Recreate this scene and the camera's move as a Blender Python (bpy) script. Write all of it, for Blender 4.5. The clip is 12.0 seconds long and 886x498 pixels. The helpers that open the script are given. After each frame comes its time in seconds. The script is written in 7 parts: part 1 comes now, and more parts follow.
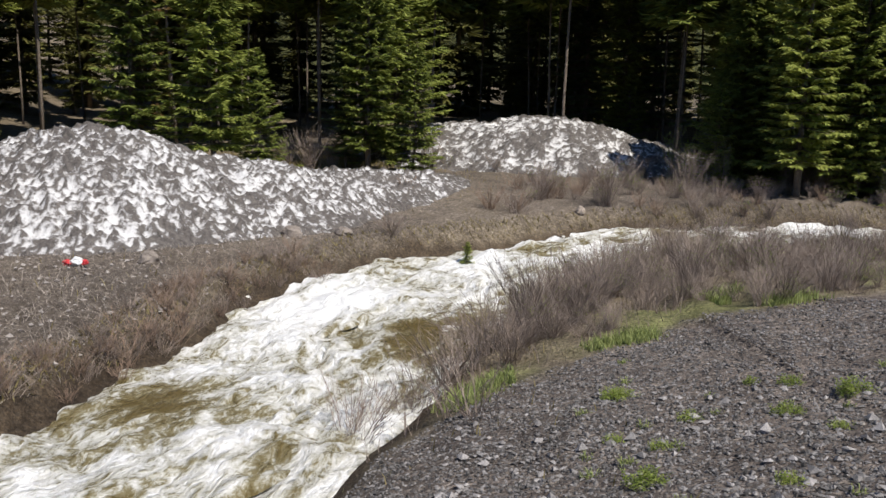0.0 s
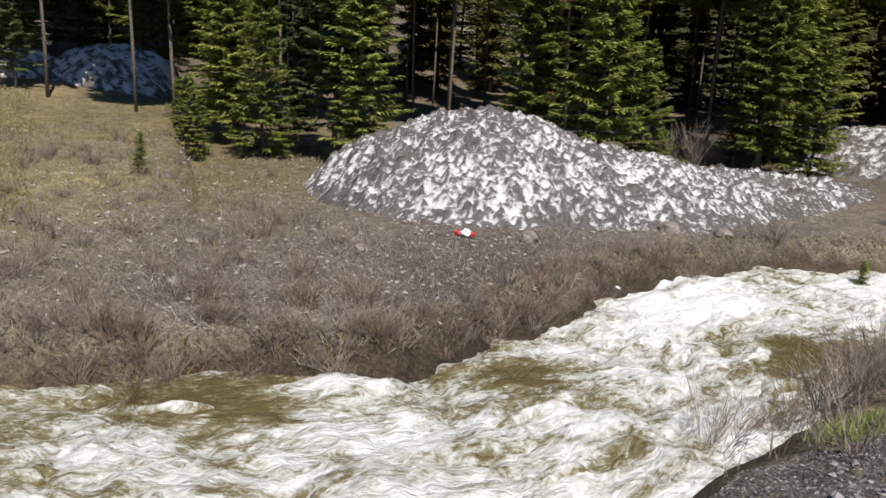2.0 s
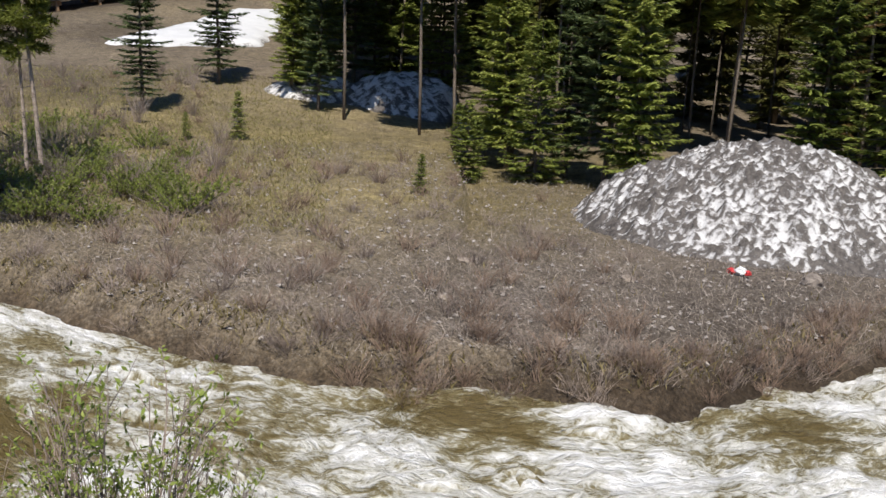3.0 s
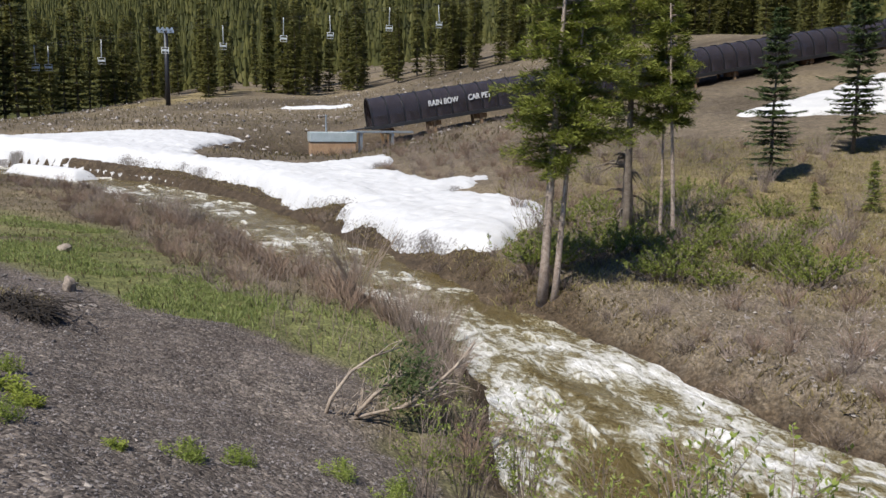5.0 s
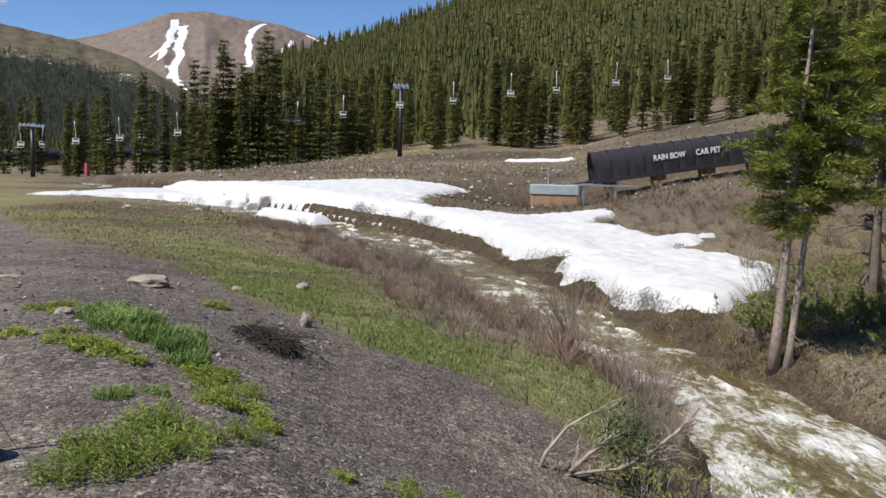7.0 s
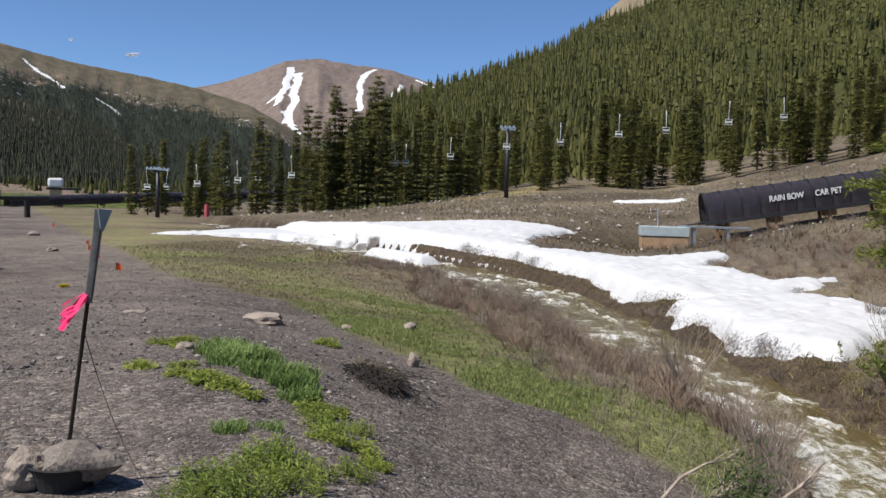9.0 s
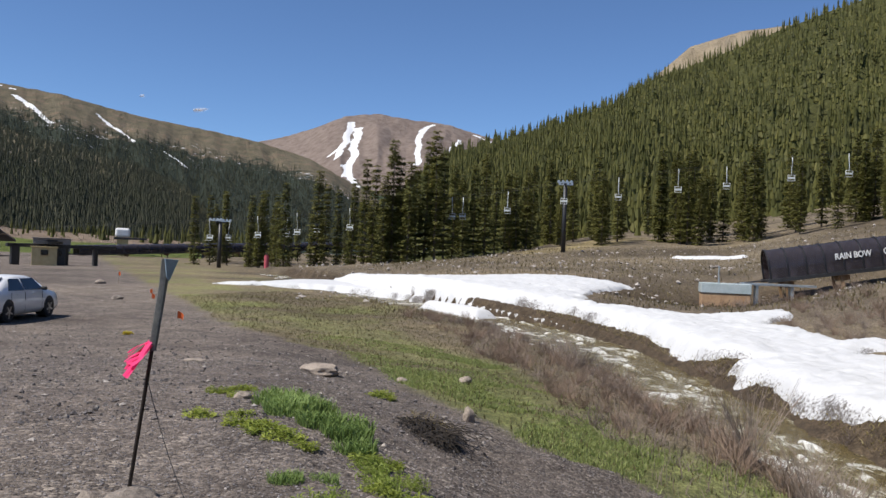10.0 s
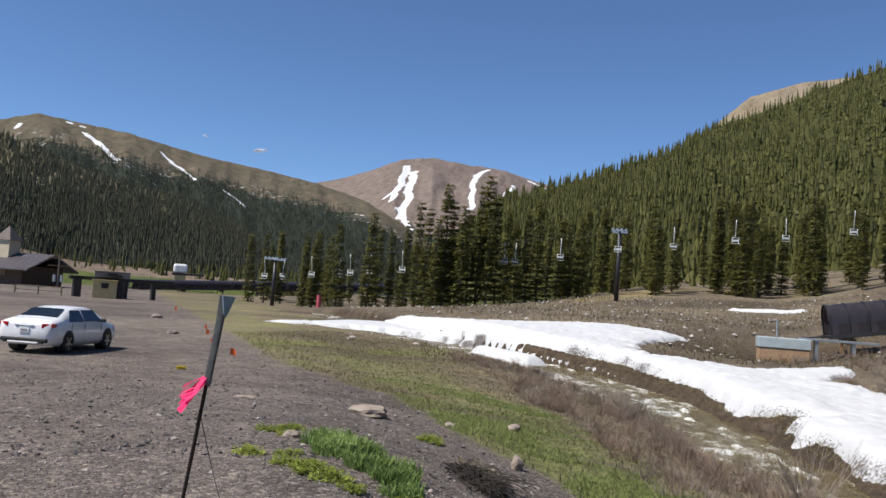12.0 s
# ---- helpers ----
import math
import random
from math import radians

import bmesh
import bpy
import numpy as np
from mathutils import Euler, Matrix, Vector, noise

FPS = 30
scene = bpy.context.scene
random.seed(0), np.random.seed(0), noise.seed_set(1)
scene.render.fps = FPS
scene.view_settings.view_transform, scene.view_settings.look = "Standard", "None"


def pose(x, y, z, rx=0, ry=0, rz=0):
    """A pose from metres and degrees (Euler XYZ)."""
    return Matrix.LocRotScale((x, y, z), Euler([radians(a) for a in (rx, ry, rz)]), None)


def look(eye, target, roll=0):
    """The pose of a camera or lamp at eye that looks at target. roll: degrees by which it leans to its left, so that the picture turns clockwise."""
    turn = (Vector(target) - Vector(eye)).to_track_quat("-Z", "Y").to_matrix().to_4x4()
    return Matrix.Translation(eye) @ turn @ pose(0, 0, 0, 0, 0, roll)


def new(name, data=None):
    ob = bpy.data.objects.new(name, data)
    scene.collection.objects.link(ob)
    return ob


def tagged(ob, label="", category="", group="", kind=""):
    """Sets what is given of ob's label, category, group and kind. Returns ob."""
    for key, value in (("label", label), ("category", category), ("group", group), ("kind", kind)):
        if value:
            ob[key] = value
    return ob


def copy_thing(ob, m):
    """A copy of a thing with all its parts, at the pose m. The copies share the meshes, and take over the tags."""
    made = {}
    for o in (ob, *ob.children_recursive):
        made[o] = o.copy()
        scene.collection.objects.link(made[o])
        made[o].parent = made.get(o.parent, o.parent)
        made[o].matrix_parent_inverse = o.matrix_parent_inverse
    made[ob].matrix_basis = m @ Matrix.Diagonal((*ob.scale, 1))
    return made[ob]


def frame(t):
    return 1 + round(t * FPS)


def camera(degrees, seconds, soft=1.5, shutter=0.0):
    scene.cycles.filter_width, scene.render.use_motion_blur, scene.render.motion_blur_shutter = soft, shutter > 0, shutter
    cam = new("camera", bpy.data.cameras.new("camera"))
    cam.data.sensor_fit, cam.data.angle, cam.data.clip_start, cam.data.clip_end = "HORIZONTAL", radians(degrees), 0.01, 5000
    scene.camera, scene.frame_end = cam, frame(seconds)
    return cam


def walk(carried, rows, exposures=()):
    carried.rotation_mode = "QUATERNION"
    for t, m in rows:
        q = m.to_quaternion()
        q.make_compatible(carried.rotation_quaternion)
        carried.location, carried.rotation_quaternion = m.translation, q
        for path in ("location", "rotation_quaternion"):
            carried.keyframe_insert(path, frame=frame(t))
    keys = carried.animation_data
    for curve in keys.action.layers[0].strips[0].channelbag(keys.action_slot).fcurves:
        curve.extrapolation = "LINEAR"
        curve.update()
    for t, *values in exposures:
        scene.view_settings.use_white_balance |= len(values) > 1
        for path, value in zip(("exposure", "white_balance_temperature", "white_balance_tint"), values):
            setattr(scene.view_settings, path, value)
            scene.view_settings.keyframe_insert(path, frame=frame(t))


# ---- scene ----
cam = camera(54.6, 12.0)
EYE = 1.65
PATH = [
    (0, 0.270, 0.355, EYE, 0.45, -11.88, -0.72),
    (0.5, 0.257, 0.355, EYE, 3.28, -11.42, -1.25),
    (1, 0.229, 0.352, EYE, 8.85, -11.72, -1.98),
    (1.5, 0.193, 0.344, EYE, 16.50, -12.53, -2.3),
    (2, 0.151, 0.328, EYE, 25.62, -13.13, -2.42),
    (2.5, 0.112, 0.305, EYE, 34.81, -12.97, -2.32),
    (3, 0.079, 0.278, EYE, 43.41, -12.11, -2.55),
    (3.5, 0.041, 0.234, EYE, 55.26, -10.62, -2.51),
    (3.7, 0.029, 0.216, EYE, 59.61, -10.21, -2.40),
    (5.3, -0.009, 0.092, EYE, 86.15, -8.30, -0.44),
    (5.5, -0.009, 0.083, EYE, 87.89, -8.02, -0.51),
    (6, -0.009, 0.054, EYE, 93.82, -6.82, -1.13),
    (6.5, -0.007, 0.038, EYE, 97.22, -5.96, -1.77),
    (7, -0.007, 0.036, EYE, 97.49, -5.44, -1.57),
    (7.5, -0.005, 0.023, EYE, 100.13, -3.99, -1.43),
    (7.7, -0.004, 0.016, EYE, 101.73, -3.44, -1.51),
    (9.3, 0.0, 0.001, EYE, 104.87, -2.59, -1.61),
    (9.5, 0.0, 0.0, EYE, 105.07, -1.96, -1.71),
    (10, 0.005, -0.016, EYE, 108.29, 0.54, -2.26),
    (10.5, 0.022, -0.057, EYE, 117.53, 3.78, -3.22),
    (11, 0.044, -0.092, EYE, 125.88, 5.58, -3.94),
    (11.2, 0.046, -0.095, EYE, 126.66, 5.70, -3.95),
    (11.5, 0.042, -0.089, EYE, 125.11, 5.20, -3.67),
    (12, 0.010, -0.031, EYE, 111.70, 3.30, -4.01),
]
walk(cam, [(t, pose(x, y, z, 90 + p, r, yaw)) for t, x, y, z, yaw, p, r in PATH])

# ---- sky, sun, exposure ----
SUN_AZ, SUN_EL = 136.6, 55.0          # clockwise from +y
world = bpy.data.worlds.new("world")
scene.world = world
world.use_nodes = True
sky = world.node_tree.nodes.new("ShaderNodeTexSky")
sky.sky_type, sky.sun_disc = "NISHITA", False
sky.sun_elevation, sky.sun_rotation = radians(SUN_EL), radians(SUN_AZ)
sky.altitude, sky.air_density, sky.dust_density, sky.ozone_density = 3200, 1.0, 0.0, 7.5
world.node_tree.nodes["Background"].inputs["Strength"].default_value = 0.11
world.node_tree.links.new(sky.outputs[0], world.node_tree.nodes["Background"].inputs[0])
sun_data = bpy.data.lights.new("sun", "SUN")
sun_data.energy, sun_data.angle, sun_data.color = 4.8, radians(0.55), (1.0, 0.94, 0.85)
sun = new("sun", sun_data)
a, e = radians(SUN_AZ), radians(SUN_EL)
sun.matrix_world = look((math.sin(a) * math.cos(e) * 60, math.cos(a) * math.cos(e) * 60, math.sin(e) * 60), (0, 0, 0))
scene.view_settings.exposure = 0.25


# ---- mesh and material helpers ----
def mesh_of(name, verts, faces, mat, smooth=False):
    me = bpy.data.meshes.new(name)
    me.from_pydata([tuple(v) for v in verts], [], [tuple(f) for f in faces])
    if smooth:
        me.polygons.foreach_set("use_smooth", [True] * len(me.polygons))
    for m in mat if isinstance(mat, (list, tuple)) else [mat]:
        me.materials.append(m)
    return me


def bm_mesh(name, bm, mat, smooth=False):
    me = bpy.data.meshes.new(name)
    bm.to_mesh(me)
    bm.free()
    if smooth:
        me.polygons.foreach_set("use_smooth", [True] * len(me.polygons))
    me.materials.append(mat)
    return me


def under(ob, parent, label=""):
    ob.parent = parent
    if label:
        tagged(ob, label)
    return ob


def part(name, bm, mat, parent=None, label="", smooth=False):
    """One mesh object out of a bmesh, under a thing or a part."""
    ob = new(name, bm_mesh(name, bm, mat, smooth))
    return under(ob, parent, label) if parent else ob


def box(bm, size, m=None, bevel=0.0):
    """A box of that size, centred on m, with bevelled edges."""
    r = bmesh.ops.create_cube(bm, size=1.0, matrix=(m or Matrix()) @ Matrix.Diagonal((*size, 1)))
    if bevel:
        es = list({e for v in r["verts"] for e in v.link_edges})
        bmesh.ops.bevel(bm, geom=es, offset=bevel, segments=2, affect="EDGES", profile=0.5)


def rod(bm, a, b, r0, r1=None, n=8):
    """A round bar from a to b."""
    a, b = Vector(a), Vector(b)
    d = b - a
    m = Matrix.Translation((a + b) / 2) @ d.to_track_quat("Z", "Y").to_matrix().to_4x4()
    bmesh.ops.create_cone(bm, cap_ends=True, segments=n, radius1=r0, radius2=r0 if r1 is None else r1, depth=d.length, matrix=m)


def tubes(paths, n=4):
    """Vertices and faces of tapered tubes; each path is a list of (point, radius)."""
    V, F = [], []
    for path in paths:
        base = len(V)
        for i, (p, r) in enumerate(path):
            q = path[min(i + 1, len(path) - 1)][0]
            o = path[max(i - 1, 0)][0]
            d = Vector(q) - Vector(o)
            d = d.normalized() if d.length > 1e-6 else Vector((0, 0, 1))
            u = d.cross(Vector((0.31, 0.87, 0.4))).normalized()
            w = d.cross(u)
            for k in range(n):
                c, s = math.cos(2 * math.pi * k / n), math.sin(2 * math.pi * k / n)
                V.append(Vector(p) + (u * c + w * s) * r)
        for i in range(len(path) - 1):
            for k in range(n):
                k2 = (k + 1) % n
                F.append((base + i * n + k, base + i * n + k2, base + i * n + n + k2, base + i * n + n + k))
        F.append(tuple(base + k for k in range(n - 1, -1, -1)))
        F.append(tuple(base + (len(path) - 1) * n + k for k in range(n)))
    return V, F


def nodes_of(name):
    m = bpy.data.materials.new(name)
    m.use_nodes = True
    nt = m.node_tree
    return m, nt, nt.nodes["Principled BSDF"]


def noise_node(nt, scale, detail=6, rough=0.6, coords="Object"):
    tc = nt.nodes.new("ShaderNodeTexCoord")
    n = nt.nodes.new("ShaderNodeTexNoise")
    n.inputs["Scale"].default_value, n.inputs["Detail"].default_value, n.inputs["Roughness"].default_value = scale, detail, rough
    nt.links.new(tc.outputs[coords], n.inputs["Vector"])
    return n


def ramp(nt, src, stops):
    r = nt.nodes.new("ShaderNodeValToRGB")
    while len(r.color_ramp.elements) < len(stops):
        r.color_ramp.elements.new(0.5)
    for e_, (p, c) in zip(r.color_ramp.elements, stops):
        e_.position, e_.color = p, (*c, 1) if len(c) == 3 else c
    nt.links.new(src, r.inputs[0])
    return r.outputs[0]


def mix(nt, fac, a_, b_, mode="MIX"):
    m = nt.nodes.new("ShaderNodeMix")
    m.data_type, m.blend_type = "RGBA", mode
    for sock, val in ((m.inputs[0], fac), (m.inputs[6], a_), (m.inputs[7], b_)):
        if hasattr(val, "links"):
            nt.links.new(val, sock)
        elif isinstance(val, (int, float)):
            sock.default_value = val
        else:
            sock.default_value = (*val, 1)
    return m.outputs[2]


def maths(nt, op, a_, b_=0.0, clamp=False):
    m = nt.nodes.new("ShaderNodeMath")
    m.operation, m.use_clamp = op, clamp
    for sock, val in ((m.inputs[0], a_), (m.inputs[1], b_)):
        if hasattr(val, "links"):
            nt.links.new(val, sock)
        else:
            sock.default_value = val
    return m.outputs[0]


def attr(nt, name):
    n = nt.nodes.new("ShaderNodeAttribute")
    n.attribute_name = name
    return n.outputs["Fac"]


def bump(nt, bsdf, height, strength=0.5, dist=0.02):
    b = nt.nodes.new("ShaderNodeBump")
    b.inputs["Strength"].default_value, b.inputs["Distance"].default_value = strength, dist
    nt.links.new(height, b.inputs["Height"])
    nt.links.new(b.outputs[0], bsdf.inputs["Normal"])


def rough_mat(name, c1, c2, scale=6.0, rough=0.8, metal=0.0, relief=0.3, fine=8.0, dist=0.02, spread=0.0):
    """Two colours mixed by coarse and fine noise, with a fine relief; spread varies each piece's brightness."""
    m, nt, b = nodes_of(name)
    n1, n2 = noise_node(nt, scale), noise_node(nt, scale * fine)
    f = maths(nt, "ADD", maths(nt, "MULTIPLY", n1.outputs[0], 0.6), maths(nt, "MULTIPLY", n2.outputs[0], 0.4))
    col = ramp(nt, f, [(0.36, c1), (0.64, c2)])
    if spread:
        oi = nt.nodes.new("ShaderNodeObjectInfo")
        gi = nt.nodes.new("ShaderNodeNewGeometry")
        s = maths(nt, "ADD", maths(nt, "MULTIPLY", oi.outputs["Random"], 0.5), maths(nt, "MULTIPLY", gi.outputs["Random Per Island"], 0.5))
        g = ramp(nt, s, [(0.0, (1 - spread,) * 3), (1.0, (1 + spread,) * 3)])
        col = mix(nt, 1.0, col, g, "MULTIPLY")
    nt.links.new(col, b.inputs["Base Color"])
    b.inputs["Roughness"].default_value, b.inputs["Metallic"].default_value = rough, metal
    if relief:
        bump(nt, b, n2.outputs[0], relief, dist)
    return m


def leaf_mat(name, c1, c2, c3, scale=1.2):
    """Foliage: each leaf or spray its own shade, some light through it."""
    m, nt, b = nodes_of(name)
    gi = nt.nodes.new("ShaderNodeNewGeometry")
    oi = nt.nodes.new("ShaderNodeObjectInfo")
    n = noise_node(nt, scale)
    s = maths(nt, "ADD", maths(nt, "MULTIPLY", gi.outputs["Random Per Island"], 0.45), maths(nt, "MULTIPLY", n.outputs[0], 0.35))
    s = maths(nt, "ADD", s, maths(nt, "MULTIPLY", oi.outputs["Random"], 0.25))
    col = ramp(nt, s, [(0.2, c1), (0.5, c2), (0.85, c3)])
    nt.links.new(col, b.inputs["Base Color"])
    b.inputs["Roughness"].default_value = 0.6
    b.inputs["Specular IOR Level"].default_value = 0.25
    tr = nt.nodes.new("ShaderNodeBsdfTranslucent")
    nt.links.new(col, tr.inputs[0])
    ms = nt.nodes.new("ShaderNodeMixShader")
    ms.inputs[0].default_value = 0.38
    nt.links.new(b.outputs[0], ms.inputs[1])
    nt.links.new(tr.outputs[0], ms.inputs[2])
    nt.links.new(ms.outputs[0], nt.nodes["Material Output"].inputs[0])
    return m


# ---- materials ----
bark = rough_mat("bark", (0.10, 0.075, 0.055), (0.24, 0.2, 0.16), 9, 0.9, relief=0.8, dist=0.03)
grey_bark = rough_mat("grey_bark", (0.2, 0.15, 0.12), (0.5, 0.41, 0.34), 14, 0.9, relief=0.8, dist=0.02)
needles = leaf_mat("needles", (0.085, 0.11, 0.028), (0.21, 0.25, 0.055), (0.42, 0.45, 0.12))
spruce_needles = leaf_mat("spruce_needles", (0.07, 0.09, 0.02), (0.165, 0.19, 0.036), (0.34, 0.36, 0.08))
needles_blue = leaf_mat("needles_blue", (0.055, 0.085, 0.034), (0.11, 0.15, 0.06), (0.2, 0.24, 0.1))
needles_dead = leaf_mat("needles_dead", (0.14, 0.08, 0.03), (0.22, 0.14, 0.05), (0.3, 0.22, 0.08))
far_needles = leaf_mat("far_needles", (0.07, 0.075, 0.023), (0.135, 0.138, 0.04), (0.24, 0.22, 0.07), 0.05)
twig = rough_mat("twig", (0.14, 0.108, 0.09), (0.33, 0.265, 0.22), 6, 0.85, relief=0.0, spread=0.35)
twig_pale = rough_mat("twig_pale", (0.1, 0.085, 0.07), (0.36, 0.31, 0.265), 6, 0.85, relief=0.0, spread=0.6)
twig_red = rough_mat("twig_red", (0.14, 0.095, 0.07), (0.31, 0.22, 0.16), 6, 0.85, relief=0.0, spread=0.35)
dead_wood = rough_mat("dead_wood", (0.22, 0.17, 0.13), (0.45, 0.38, 0.31), 10, 0.85, relief=0.5)
grass_green = leaf_mat("grass_green", (0.15, 0.18, 0.065), (0.26, 0.305, 0.105), (0.4, 0.44, 0.18), 0.5)
grass_dry = leaf_mat("grass_dry", (0.14, 0.11, 0.045), (0.26, 0.215, 0.1), (0.4, 0.34, 0.18), 0.5)
willow_leaf = leaf_mat("willow_leaf", (0.12, 0.17, 0.03), (0.24, 0.31, 0.06), (0.42, 0.46, 0.14), 2.0)
herb_leaf = leaf_mat("herb_leaf", (0.12, 0.16, 0.028), (0.24, 0.29, 0.05), (0.42, 0.46, 0.1), 3.0)
grey_needles = leaf_mat("grey_needles", (0.035, 0.042, 0.026), (0.07, 0.078, 0.048), (0.13, 0.13, 0.085), 0.02)
meadow_olive = leaf_mat("meadow_olive", (0.075, 0.062, 0.03), (0.15, 0.125, 0.062), (0.26, 0.22, 0.12), 0.5)
hill_straw = leaf_mat("hill_straw", (0.15, 0.135, 0.05), (0.27, 0.24, 0.095), (0.42, 0.37, 0.17), 0.5)
slope_straw = leaf_mat("slope_straw", (0.06, 0.048, 0.026), (0.13, 0.105, 0.055), (0.24, 0.2, 0.11), 0.1)
rock_mat = rough_mat("rock", (0.1, 0.085, 0.075), (0.3, 0.255, 0.215), 5, 0.85, relief=0.7, spread=0.25)
pale_rock = rough_mat("pale_rock", (0.17, 0.14, 0.115), (0.4, 0.335, 0.275), 6, 0.85, relief=0.7)
black_steel = rough_mat("black_steel", (0.015, 0.015, 0.017), (0.035, 0.035, 0.038), 4, 0.45, relief=0.05)
galvanised = rough_mat("galvanised", (0.42, 0.45, 0.46), (0.6, 0.63, 0.64), 5, 0.4, 0.8, relief=0.05)


# ---- the lie of the land ----
# river, upstream to downstream: x, y, half width, water level
RIVER = np.array([
    (-85, -48, 1.2, -1.05), (-58, -27, 1.3, -1.15), (-47.5, -16.5, 1.4, -1.3), (-40, -9.3, 1.6, -1.45), (-33, -5, 1.7, -1.58), (-26, -1.8, 1.5, -1.72),
    (-20, 0.8, 1.1, -1.85), (-15.5, 2.5, 1.0, -1.97), (-12, 3.6, 1.5, -2.15), (-8.9, 4.0, 2.1, -2.3), (-5.6, 5.4, 2.4, -2.45),
    (-2.9, 8.6, 2.0, -2.58), (-2.0, 11.6, 2.2, -2.66), (-1.1, 15.4, 2.5, -2.74), (0.9, 19.1, 2.2, -2.8), (5.2, 22.8, 1.7, -2.87),
    (11, 24.2, 1.7, -2.93), (22, 24, 1.7, -3.05), (60, 16, 2.0, -3.6)])
# the edge of the gravel lot, where its bank falls to the river
CREST = np.array([(-140, -60), (-62, -37), (-30, -18.3), (-11, -6.5), (-5.2, -2.4), (-1.5, 0.2), (2, 1.6), (8, 3.2), (20, 5.5), (60, 4)], float)


# where the gravel ends and the grass begins
GRAVEL_EDGE = np.array([(-140, -118), (-74, -59.5), (-39.8, -28.6), (-24.7, -15.2), (-20, -9.2), (-14.8, -5.4), (-13, -3.7), (-11.8, -2.3), (-11.3, -0.8), (-10.5, 0.4), (-7, 0.9), (-3.8, 2.6), (-1.8, 6.2), (-0.6, 8.1), (0.4, 9.5),
                        (1.6, 11.0), (3.8, 12.3), (7.1, 12.8), (14, 12.5), (60, 6)], float)


def sstep(e0, e1, v):
    t = np.clip((v - e0) / (e1 - e0), 0, 1)
    return t * t * (3 - 2 * t)


def to_line(x, y, line):
    """Distance to a polyline, the side (+1: left of its way) and the share of every knot's values there."""
    best = np.full(x.shape, 1e9)
    side = np.zeros(x.shape)
    vals = np.zeros((line.shape[1] - 2,) + x.shape)
    along = np.zeros(x.shape)
    run = 0.0
    for p, q in zip(line[:-1], line[1:]):
        d = q[:2] - p[:2]
        ln = np.hypot(*d)
        t = np.clip(((x - p[0]) * d[0] + (y - p[1]) * d[1]) / (ln * ln), 0, 1)
        dx, dy = x - p[0] - t * d[0], y - p[1] - t * d[1]
        r = np.hypot(dx, dy)
        near = r < best
        best = np.where(near, r, best)
        side = np.where(near, np.sign(d[0] * (y - p[1]) - d[1] * (x - p[0])), side)
        along = np.where(near, run + t * ln, along)
        for k in range(len(vals)):
            vals[k] = np.where(near, p[2 + k] + t * (q[2 + k] - p[2 + k]), vals[k])
        run += ln
    return best, side, vals, along


def hashed(ix, iy, seed):
    h = np.sin(ix * 127.1 + iy * 311.7 + seed * 74.7) * 43758.5453
    return h - np.floor(h)


def vnoise(x, y, seed=0):
    ix, iy = np.floor(x), np.floor(y)
    fx, fy = x - ix, y - iy
    fx, fy = fx * fx * (3 - 2 * fx), fy * fy * (3 - 2 * fy)
    a00, a10 = hashed(ix, iy, seed), hashed(ix + 1, iy, seed)
    a01, a11 = hashed(ix, iy + 1, seed), hashed(ix + 1, iy + 1, seed)
    return (a00 * (1 - fx) + a10 * fx) * (1 - fy) + (a01 * (1 - fx) + a11 * fx) * fy - 0.5


def fbm(x, y, octaves=4, seed=0):
    s, amp = 0, 1.0
    for k in range(octaves):
        s = s + amp * vnoise(x * 2 ** k + 17 * k, y * 2 ** k - 9 * k, seed + k)
        amp *= 0.5
    return s


def worley(x, y, seed=0, warp=0.25):
    """Distances to the nearest and second nearest of scattered points."""
    x, y = x + warp * fbm(x, y, 2, seed + 5), y + warp * fbm(x, y, 2, seed + 8)
    ix, iy = np.floor(x), np.floor(y)
    f1, f2 = np.full(x.shape, 9.0), np.full(x.shape, 9.0)
    for dx in (-1, 0, 1):
        for dy in (-1, 0, 1):
            cx, cy = ix + dx, iy + dy
            d = np.hypot(cx + hashed(cx, cy, seed) - x, cy + hashed(cx, cy, seed + 3) - y)
            f2 = np.minimum(np.maximum(f1, d), f2)
            f1 = np.minimum(f1, d)
    return f1, f2


